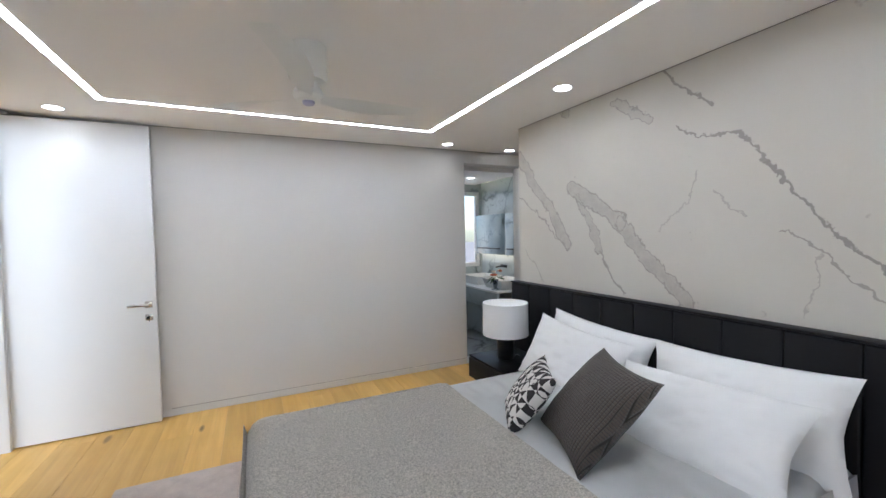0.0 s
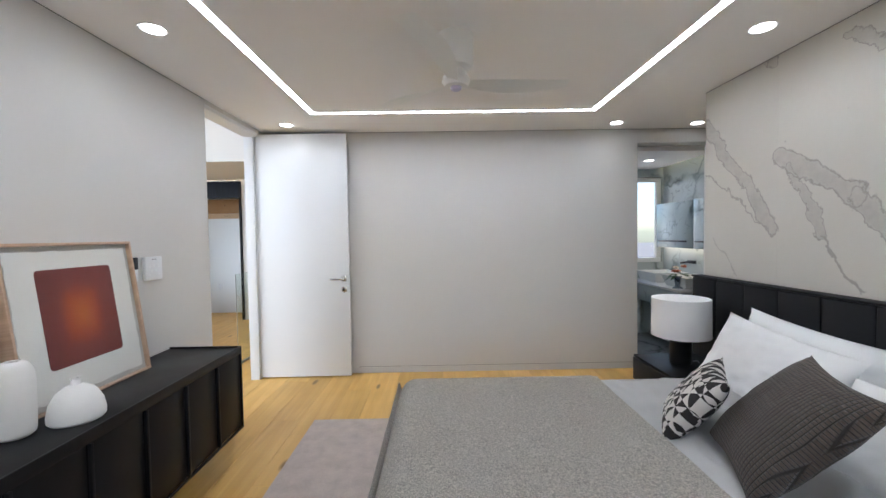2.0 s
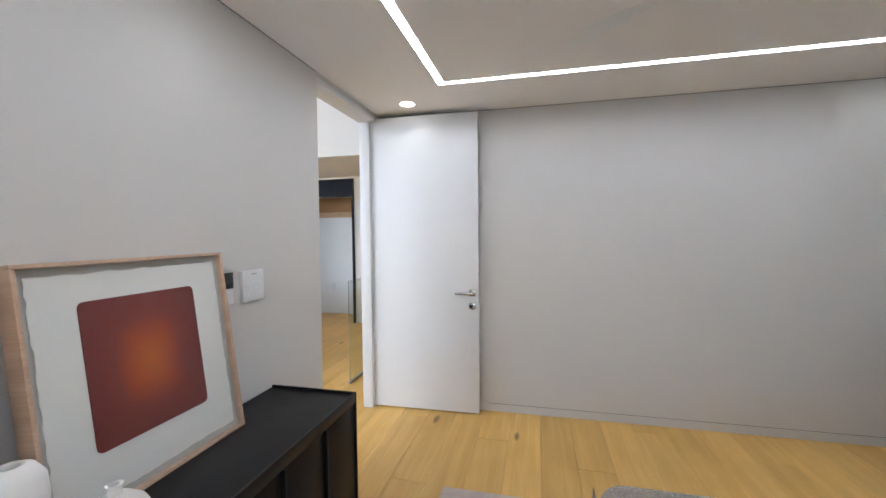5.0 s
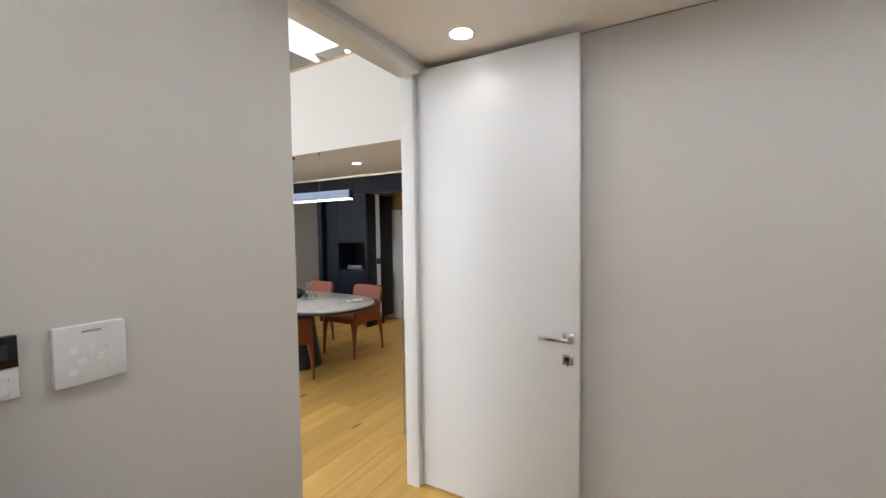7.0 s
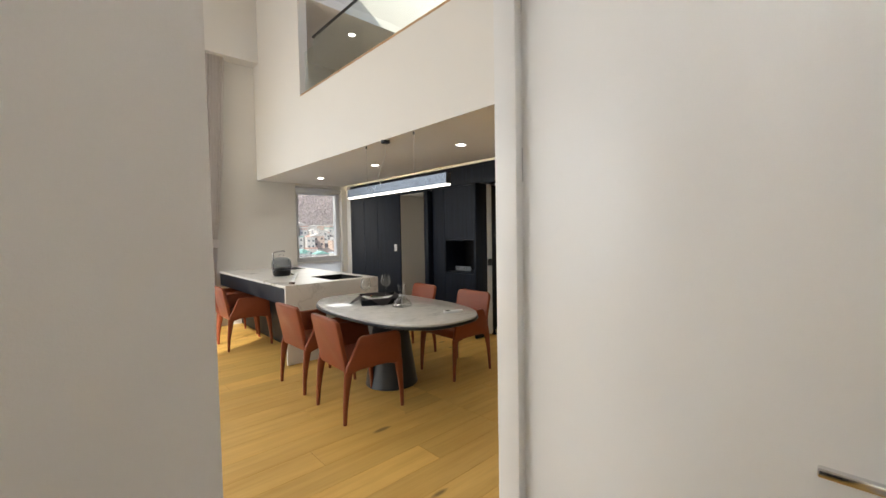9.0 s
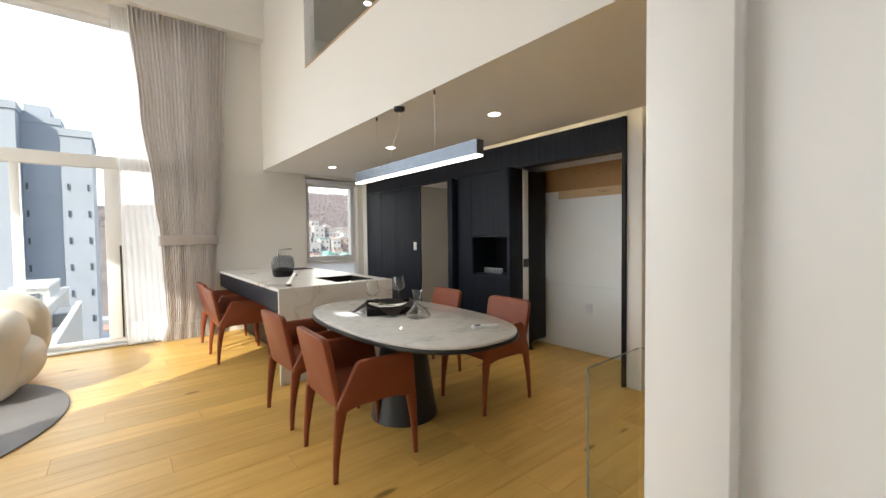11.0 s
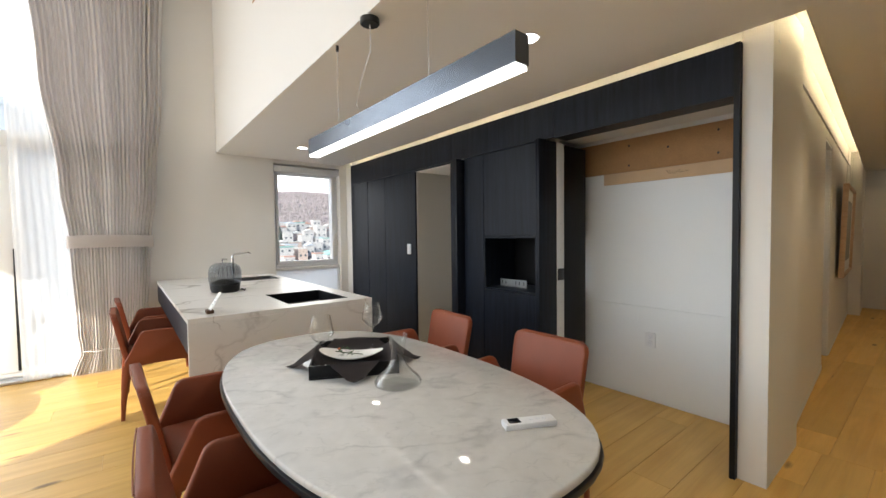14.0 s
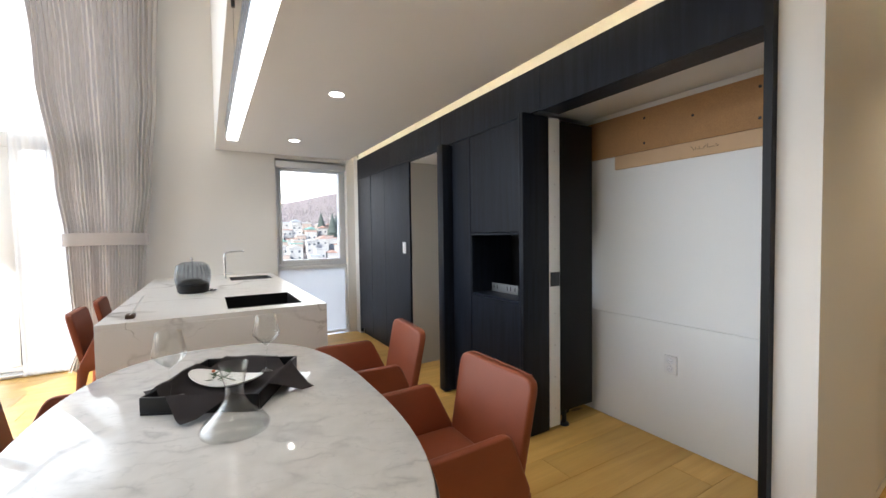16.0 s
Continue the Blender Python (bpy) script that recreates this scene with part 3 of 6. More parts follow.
def downlight(x, y, z, r=0.052, watts=1.0, color=(1.0, 0.93, 0.83)):
    d = thing("downlight", x, y, z, "round white recessed ceiling downlight, lit", "downlight", "ceiling downlights")
    part("ring", lathe([(r, -0.001), (r + 0.012, -0.004), (r + 0.013, -0.001)], 32, (x, y, z), False), WHITE, d)
    part("lens", lathe([(r, -0.004), (0.0, -0.0045)], 28, (x, y, z), False), DOWN, d, "glowing lens")
    if watts:
        spot(x, y, z - 0.01, watts, color)


for x, y in ((-0.96, 1.98), (-0.96, 3.70), (2.14, 3.77), (2.94, 3.81), (2.12, 2.03), (-0.96, 0.1), (2.12, 0.1)):
    downlight(x, y, ZB)

# bathroom behind the opening
BX, BY, ZBA = 3.52, 5.42, 2.25
structure("floor_bathroom", boxm(1.4, 4.3, YF + 0.20, BY + 0.15, -0.06, 0.004), MAT_BATHFLOOR)
structure("floor_threshold", boxm(2.455, 3.266, YF, YF + 0.20, -0.06, 0.006, 0.001, 1), WHITE)
structure("ceiling_bathroom", pierced(1, YF + 0.2, BY + 0.15, 1.4, BX - 0.10, ZBA, ZBA + 0.12), CEIL)
structure("ceiling_bathroom_cove", boxm(1.4, BX + 0.15, YF + 0.2, BY + 0.15, ZBA + 0.22, ZBA + 0.30), CEIL)
structure("wall_east_bathroom", boxm(BX, BX + 0.15, YF + 0.2, BY + 0.15, 0, ZBA + 0.22), MAT_BATH)
structure("wall_west_bathroom", boxm(1.3, 1.4, YF + 0.2, BY + 0.15, 0, ZBA + 0.3), MAT_BATH)
structure("wall_north_bathroom", pierced(1, BY, BY + 0.15, 1.4, BX, 0, ZBA + 0.22, [(2.5, 3.50, 0.98, 2.14)]), MAT_BATH)
c = thing("cove_light", BX - 0.06, 4.9, ZBA + 0.05, "warm light strip hidden in a ceiling slot", "cove light")
part("strip", boxm(BX - 0.095, BX - 0.075, YF + 0.25, BY - 0.05, ZBA + 0.125, ZBA + 0.135), COVE, c)
part("channel", boxm(BX - 0.10, BX - 0.07, YF + 0.22, BY - 0.02, ZBA + 0.1205, ZBA + 0.1245), WHITE, c)

bw = thing("window_3", 3.0, BY, 0.97, "white framed bathroom window above the basins", "window", kind="structure")
for q in ((2.5, 3.5, 0.98, 1.04), (2.5, 3.5, 2.08, 2.14), (2.5, 2.56, 1.04, 2.08), (3.44, 3.5, 1.04, 2.08), (3.02, 3.07, 1.04, 2.08)):
    part("window_frame", boxm(q[0], q[1], BY + 0.03, BY + 0.09, q[2], q[3], 0.004), PVC, bw)
for a, b in ((2.56, 3.02), (3.07, 3.44)):
    p = part("pane", boxm(a, b, BY + 0.055, BY + 0.061, 1.04, 2.08), PANE, bw)
    p.visible_shadow = False

van = thing("vanity", 3.3, 4.8, 0.0, "wall-hung marble vanity counter with two vessel basins", "vanity")
part("top", boxm(3.0, BX - 0.001, 4.21, BY - 0.01, 0.735, 0.76, 0.002), CERAMIC, van, "pale stone top")
part("front", boxm(3.005, 3.04, 4.21, BY - 0.01, 0.53, 0.732, 0.002), MAT_BATH, van)
part("lower_panel", boxm(3.20, BX - 0.002, 4.21, BY - 0.01, 0.06, 0.526, 0.002), MAT_BATH, van, "recessed dark marble plinth")


def basin(x, y):
    b = thing("basin", x, y, 0.76, "rectangular off-white vessel basin", "basin", "basins on the vanity")
    bm = bm_new()
    for k, (w, d, z) in enumerate(((0.19, 0.15, 0.761), (0.235, 0.19, 0.885), (0.225, 0.18, 0.885), (0.18, 0.14, 0.79))):
        ring = [bm.verts.new((x + sx * w * 0.9, y + sy * d * 1.25, z)) for sx, sy in ((-1, -1), (1, -1), (1, 1), (-1, 1))]
        if k:
            for i in range(4):
                bm.faces.new((last[i], last[(i + 1) % 4], ring[(i + 1) % 4], ring[i]))
        else:
            bm.faces.new(ring[::-1])
        last = ring
    bm.faces.new(last)
    part("bowl", bm, CERAMIC, b, smooth=0)
    part("drain", lathe([(0.022, 0.0), (0.02, 0.003), (0.0, 0.004)], 16, (x, y, 0.791)), CHROME, b, "chrome drain")


basin(3.30, 4.47)
basin(3.30, 5.08)
tp = thing("basin_tap", 3.5, 4.95, 0.95, "dark wall-mounted basin tap", "tap")
part("spout", tube([(3.519, 4.80, 1.02), (3.45, 4.80, 1.02), (3.38, 4.80, 1.01)], 0.010), BLACKMETAL, tp)
part("plate", boxm(3.51, 3.519, 4.72, 4.88, 1.0, 1.04, 0.002), BLACKMETAL, tp)

fl = thing("flower_vase", 3.07, 4.34, 0.76, "small dark glass vase of coral and cream flowers", "flowers")
part("vase", lathe([(0.05, 0.0), (0.055, 0.01), (0.022, 0.03), (0.03, 0.08), (0.045, 0.14), (0.04, 0.14), (0.02, 0.08)], 20, (3.07, 4.34, 0.76), False), SMOKE, fl, "dark footed glass vase")
rng = random.Random(4)
for i in range(16):
    a, e, r = rng.uniform(0, 6.28), rng.uniform(0.1, 1.2), rng.uniform(0.06, 0.11)
    cx, cy, cz = 3.07 + r * math.cos(a) * math.cos(e), 4.34 + r * math.sin(a) * math.cos(e), 0.93 + 0.10 * math.sin(e)
    if i < 6:
        bm = bm_new()
        for k in range(9):
            t = k * 2.4
            s = 0.012 + 0.0022 * k
            m = Matrix.Translation((cx + s * 0.6 * math.cos(t), cy + s * 0.6 * math.sin(t), cz + 0.012 - 0.002 * k)) @ pose(0, 0, 0, 30 * math.cos(t), 30 * math.sin(t), math.degrees(t)) @ Matrix.Diagonal((s, s * 0.8, s * 0.35, 1))
            bmesh.ops.create_icosphere(bm, subdivisions=1, radius=1, matrix=m)
        part("flower", bm, PETALS[i % 2], fl)
    else:
        d = Vector((math.cos(a), math.sin(a), rng.uniform(-0.2, 0.6))).normalized()
        side = d.cross(Vector((0, 0, 1))).normalized()
        o = Vector((3.07, 4.34, 0.92))
        ln = rng.uniform(0.09, 0.16)
        bm = bm_new()
        vs = [bm.verts.new(o + d * ln * f + side * w + Vector((0, 0, -0.05 * f * f))) for f, w in ((0.2, 0), (0.5, 0.018), (0.75, 0.016), (1, 0), (0.75, -0.016), (0.5, -0.018))]
        bm.faces.new(vs)
        r2 = bmesh.ops.extrude_face_region(bm, geom=list(bm.faces))
        bmesh.ops.translate(bm, verts=[v for v in r2["geom"] if isinstance(v, bmesh.types.BMVert)], vec=(0, 0, 0.002))
        part("leaf", bm, LEAF, fl)

mc = thing("mirror_cabinet", 3.47, 4.85, 1.18, "mirror-fronted wall cabinet with dark rail handles, marble reflection painted on", "wall cabinet")
part("body", boxm(3.42, BX - 0.001, 4.21, 5.375, 1.20, 1.755), MAT_BATH, mc)
# mirror doors, their reflection of the marble wall painted on
for a, b in ((4.59, 5.375), (4.21, 4.585)):
    d = part("door", boxm(3.40, 3.419, a, b, 1.19, 1.765, 0.002), MIRRORMARBLE, mc, "mirror door with reflected blue-grey marble painted into its colour")
    part("rail_handle", boxm(3.385, 3.399, a + 0.12, b - 0.04, 1.265, 1.285, 0.002), BLACKMETAL, d, "dark rail handle")
part("under_light", boxm(3.44, 3.52, 4.25, 5.36, 1.190, 1.199), emitter("warm_under_light", (1, 0.78, 0.5), 1.5), mc, "warm glowing strip")
downlight(2.97, 4.75, ZBA, 0.045, 1.2)

# ceiling fan
FX, FY = 0.54, 2.08
fan = thing("ceiling_fan", FX, FY, ZB, "white three-blade ceiling fan at rest", "ceiling fan")
part("canopy", lathe([(0.094, 0), (0.093, -0.150), (0.085, -0.168), (0.05, -0.175), (0.0, -0.176)], 40, (FX, FY, ZB - 0.001)), FANWHITE, fan)
part("motor", lathe([(0.045, -0.17), (0.050, -0.19), (0.068, -0.215), (0.074, -0.240), (0.060, -0.262), (0.0, -0.268)], 40, (FX, FY, ZB)), FANWHITE, fan)
part("receiver", lathe([(0.030, 0), (0.028, -0.012), (0.018, -0.018), (0, -0.018)], 24, (FX, FY, ZB - 0.266)), LAV, fan, "lavender plastic receiver eye")
for a0 in (9, 129, 247):
    def blade(u, v):
        r = 0.05 + 0.59 * u
        w = 0.028 + 0.044 * math.sin(min(1.0, u * 1.15) * math.pi * 0.62) * (1 - 0.30 * u ** 3)
        s = (v - 0.5) * 2 * w
        x, y, z = r, s + 0.05 * math.sin(u * 2.6), 0.02 - 0.035 * (1 - u) - s * 0.34 * (1 - 0.7 * u)
        ca, sa = math.cos(radians(a0)), math.sin(radians(a0))
        return (FX + x * ca - y * sa, FY + x * sa + y * ca, ZB - 0.232 + z)
    bm = sheet(blade, 22, 6)
    r2 = bmesh.ops.solidify(bm, geom=list(bm.faces), thickness=0.008)
    part("blade", bm, FANWHITE, fan, smooth=60)

# ---- bedroom furniture ----
hb = thing("headboard", 2.45, 1.47, 0.3, "wide black upholstered headboard with vertical seams", "headboard")
part("back_panel", boxm(2.432, XM - 0.002, -0.10, 3.015, 0.22, 1.046, 0.004), BLACKLEATHER, hb)
part("cap", boxm(2.385, XM - 0.002, -0.11, 3.02, 1.048, 1.060, 0.003), BLACKLEATHER, hb)
y = -0.10
for w in [0.2595] * 12:
    part("padded_panel", boxm(2.387, 2.430, y + 0.001, y + w - 0.001, 0.22, 1.046, 0.012, 3), BLACKLEATHER, hb)
    y += w

bed = thing("bed", 1.25, 1.47, 0, "low double bed dressed in white cotton", "bed")
part("bed_frame", boxm(0.27, 2.38, 0.72, 2.21, 0.10, 0.30, 0.02), BLACKLEATHER, bed, "dark upholstered frame")
for x in (0.45, 2.2):
    for y in (0.80, 2.12):
        part("leg", boxm(x - 0.04, x + 0.04, y - 0.04, y + 0.04, 0.016, 0.10, 0.003), BLACK, bed)
part("mattress", boxm(0.24, 2.38, 0.69, 2.24, 0.302, 0.54, 0.06, 4), LINEN, bed)

BX0, BX1, BY0, BY1 = 0.17, 2.38, 0.57, 2.345


def drape(x0, x1, top, low, y0, y1, lift, foot, crease, seed):
    """Cloth over a bed: flat on top, rounded at the sides, hanging down."""
    def f(u, v):
        hang = top - low
        run = (y1 - y0) + 2 * hang
        s = v * run
        if s < hang:
            y, z = y0 - lift, low + s
        elif s > hang + (y1 - y0):
            y, z = y1 + lift, top - (s - hang - (y1 - y0))
        else:
            y, z = y0 + (s - hang), top
        yy, zz = y, z + lift
        k = 0.09
        dy = min(y - (y0 - lift), (y1 + lift) - y)
        if z >= top - 1e-6 and dy < k:
            zz -= k - math.sqrt(max(0, k * k - (k - dy) ** 2))
        x = x0 + (x1 - x0) * u
        if foot:
            t = u * (x1 - x0 + hang)
            if t < hang:
                x = x0 - lift - 0.035 * (1 - t / hang) ** 1.5
                zz = min(zz, low + t + 0.0)
            else:
                x = x0 + (t - hang)
                d = t - hang
                if d < k:
                    zz -= k - math.sqrt(max(0, k * k - (k - d) ** 2))
        n = noise.noise(Vector((x * 5 + seed, yy * 5, zz * 4)))
        n2 = noise.noise(Vector((x * 16 + seed, yy * 9, zz * 9)))
        zz += crease * (n + 0.5 * n2) if z >= top - 1e-6 else 0
        if z < top - 1e-6:
            sgn = -1 if y < (y0 + y1) / 2 else 1
            yy += sgn * (0.012 * math.sin(x * 19 + seed) * (top - z) / hang + 0.10 * (top - z) * (1 if not foot else max(0.25, 1.3 - 2.2 * u)))
        return (x, yy, zz)
    return f


bm = sheet(drape(0.60, 2.36, 0.548, 0.20, 0.69, 2.24, 0.01, False, 0.024, 3.0), 90, 90)
bmesh.ops.solidify(bm, geom=list(bm.faces), thickness=0.02)
solo("duvet", bm, LINEN, "crumpled white cotton duvet on the bed", "duvet", smooth=60)
bm = sheet(drape(0.205, 1.318, 0.568, 0.20, 0.68, 2.25, 0.012, True, 0.004, 8.0), 56, 80)
bmesh.ops.solidify(bm, geom=list(bm.faces), thickness=0.008)
solo("bed_throw", bm, THROW, "grey tweed throw over the foot of the bed", "throw", smooth=50)


def pillow(w, h, d, plump=1.0, hollow=1.0, seed=0.0, crease=1.0):
    """A stuffed case, lying in its xz plane, with pinched corners and creases."""
    bm = bm_new()
    n = 34
    for side in (1, -1):
        g = []
        for j in range(n + 1):
            row = []
            for i in range(n + 1):
                u, v = i / n * 2 - 1, j / n * 2 - 1
                e = max(0, (1 - abs(u) ** 2.6)) ** 0.55 * max(0, (1 - abs(v) ** 2.6)) ** 0.55
                pinch = 1 - 0.05 * (1 - abs(v)) * abs(u) ** 3
                x = u * w / 2 * (1 - 0.055 * hollow * (1 - v * v) * abs(u) ** 4) * pinch
                z = v * h / 2 * (1 - 0.075 * hollow * (1 - u * u) * abs(v) ** 4)
                c = noise.noise(Vector((u * 2.2 + seed, v * 2.2, seed))) * 0.20 + noise.noise(Vector((u * 6 + seed, v * 6, 3 + seed))) * 0.13 + noise.noise(Vector((u * 13 + seed, v * 8, 7 + seed))) * 0.07
                row.append(bm.verts.new((x, side * d / 2 * e * (plump + c * crease) if e > 0 else 0, z)))
            g.append(row)
        for j in range(n):
            for i in range(n):
                q = (g[j][i], g[j][i + 1], g[j + 1][i + 1], g[j + 1][i])
                bm.faces.new(q if side < 0 else q[::-1])
    bmesh.ops.remove_doubles(bm, verts=bm.verts, dist=1e-5)
    return bm


def lean(x, y, z, tilt, rz=90, roll=0):
    """Stands a pillow up facing the foot of the bed, leaning back by tilt degrees."""
    return Matrix.Translation((x, y, z)) @ pose(0, 0, 0, 0, 0, rz) @ pose(0, 0, 0, tilt, 0, 0) @ pose(0, 0, 0, 0, roll, 0)


for y, x, z, t, w, rl, s in ((1.92, 2.25, 0.685, -16, 0.86, 3, 1.0), (1.06, 2.24, 0.690, -18, 0.86, -3, 2.0)):
    solo("pillow", pillow(w, 0.46, 0.18, 1, 1.2, s), LINEN, "large white cotton pillow leaning on the headboard", "pillow", "white bed pillows", smooth=60, at=lean(x, y, z, t, -90, rl))
for y, x, z, t, w, rl, s in ((1.95, 2.08, 0.672, -27, 0.82, 4, 3.0), (1.10, 1.97, 0.650, -46, 0.84, -4, 4.0)):
    solo("pillow", pillow(w, 0.46, 0.18, 1, 1.2, s), LINEN, "white cotton pillow leaning on another pillow", "pillow", "white bed pillows", smooth=60, at=lean(x, y, z, t, -90, rl))


def quilted():
    m, nt, b = mat("brown_quilted_fabric")
    o = coord(nt)
    ch = node(nt, "ShaderNodeTexBrick")
    nt.links.new(mapping(nt, o, (1, 1, 1), (radians(90), 0, 0)), ch.inputs["Vector"])
    ch.offset = 0.0
    ch.inputs["Scale"].default_value = 28.0
    ch.inputs["Brick Width"].default_value, ch.inputs["Row Height"].default_value = 0.42, 0.36
    ch.inputs["Mortar Size"].default_value, ch.inputs["Mortar Smooth"].default_value = 0.085, 0.8
    ch.inputs["Color1"].default_value, ch.inputs["Color2"].default_value, ch.inputs["Mortar"].default_value = (0.086, 0.066, 0.051, 1), (0.102, 0.078, 0.061, 1), (0.020, 0.015, 0.012, 1)
    nt.links.new(ch.outputs["Color"], b.inputs["Base Color"])
    b.inputs["Roughness"].default_value, b.inputs["Sheen Weight"].default_value = 0.6, 0.08
    bump(nt, b, ch.outputs["Fac"], 1.0, -0.012)
    return m


def geometric():
    m, nt, b = mat("black_white_geometric_fabric")
    o = mapping(nt, coord(nt), (1, 1, 1), (0, radians(45), 0))
    sep = node(nt, "ShaderNodeSeparateXYZ")
    nt.links.new(o, sep.inputs[0])
    fx = mathn(nt, "FRACT", mathn(nt, "MULTIPLY", sep.outputs[0], 17.0))
    fz = mathn(nt, "FRACT", mathn(nt, "MULTIPLY", sep.outputs[2], 17.0))
    v = node(nt, "ShaderNodeTexVoronoi")
    v.inputs["Scale"].default_value = 9
    nt.links.new(o, v.inputs["Vector"])
    vs = node(nt, "ShaderNodeSeparateColor")
    nt.links.new(v.outputs["Color"], vs.inputs[0])
    tri = mathn(nt, "GREATER_THAN", mathn(nt, "ADD", fx, mathn(nt, "MULTIPLY", vs.outputs[0], 0.5)), mathn(nt, "ADD", fz, 0.25))
    st = mathn(nt, "GREATER_THAN", mathn(nt, "FRACT", mathn(nt, "MULTIPLY", mathn(nt, "ADD", sep.outputs[0], sep.outputs[2]), 6.5)), 0.62)
    f = mathn(nt, "ABSOLUTE", mathn(nt, "SUBTRACT", tri, st))
    nt.links.new(mixc(nt, f, (0.018, 0.014, 0.014), (0.62, 0.58, 0.54)), b.inputs["Base Color"])
    b.inputs["Roughness"].default_value = 0.85
    return m


cu = solo("cushion", pillow(0.51, 0.50, 0.17, 1, 1.5, 6.0, 0.25), quilted(), "dark brown quilted cushion on the bed", "cushion", smooth=60, at=lean(1.615, 1.295, 0.725, -43, -112, 0))
cu = solo("cushion", pillow(0.40, 0.37, 0.13, 1, 1.7, 9.0, 0.3), geometric(), "small black and white patterned cushion on the bed", "cushion", smooth=60, at=lean(1.53, 1.650, 0.668, -38, -122, 0))

ns = thing("nightstand", 2.15, 2.71, 0.27, "black floating nightstand fixed to the headboard", "nightstand")
part("body", boxm(1.92, 2.384, 2.45, 2.97, 0.275, 0.445, 0.002), BLACK, ns)
part("top", boxm(1.915, 2.384, 2.445, 2.975, 0.447, 0.462, 0.002), BLACK, ns)
part("drawer_front", boxm(1.905, 1.918, 2.455, 2.965, 0.28, 0.444, 0.002), BLACK, ns)
lmp = thing("table_lamp", 2.14, 2.75, 0.462, "table lamp with white drum shade and black cylinder base", "table lamp")
part("base", lathe([(0.068, 0.0), (0.07, 0.003), (0.07, 0.235), (0.0, 0.236)], 36, (2.14, 2.75, 0.462)), BLACKMETAL, lmp, "black metal cylinder base")
part("shade", lathe([(0.188, 0.195), (0.186, 0.460), (0.183, 0.463), (0.02, 0.463), (0.0, 0.463)], 56, (2.14, 2.75, 0.462), False), SHADE, lmp, "white fabric drum shade")
part("cord", tube([(2.209, 2.72, 0.48), (2.23, 2.70, 0.49), (2.24, 2.70, 0.475)], 0.004, 8), STEEL, lmp)

solo("bedroom_rug", boxm(-0.525, 1.90, -0.35, 2.94, 0.003, 0.016, 0.005), RUG, "pinkish grey short-pile rug under the bed", "rug")

# sideboard along the west wall
DX0, DX1, DY0, DY1 = -1.288, -0.837, 0.26, 2.50
sb = thing("sideboard", -1.03, 1.34, 0, "long low black sideboard with framed doors", "sideboard")
part("body", boxm(DX0, DX1 - 0.02, DY0 + 0.01, DY1 - 0.01, 0.195, 0.682, 0.002), BLACK, sb)
part("top", boxm(DX0, DX1 - 0.012, DY0 + 0.012, DY1 - 0.012, 0.684, 0.698, 0.001), BLACK, sb)
for q in ((DX0, DX1, DY0, DY0 + 0.011), (DX0, DX1, DY1 - 0.011, DY1), (DX1 - 0.011, DX1, DY0 + 0.0115, DY1 - 0.0115)):
    part("top_rim", boxm(q[0], q[1], q[2], q[3], 0.180 if q[3] - q[2] < 0.02 else 0.66, 0.708, 0.002), BLACK, sb)
part("bottom_rim", boxm(DX1 - 0.011, DX1, DY0 + 0.0115, DY1 - 0.0115, 0.180, 0.196, 0.002), BLACK, sb)
y = DY1 - 0.0115
while y - 0.276 > DY0:
    d = part("door", boxm(DX1 - 0.019, DX1 - 0.008, y - 0.274, y - 0.002, 0.198, 0.658, 0.002), BLACK, sb)
    part("edge_pull", boxm(DX1 - 0.0078, DX1 + 0.006, y - 0.274, y - 0.262, 0.198, 0.658, 0.002), BLACK, d)
    y -= 0.2765
for x in (-1.20, -1.0):
    for y in (0.5, 1.34, 2.0):
        part("leg", boxm(x - 0.015, x + 0.015, y - 0.015, y + 0.015, 0.002, 0.194, 0.002), BLACK, sb)


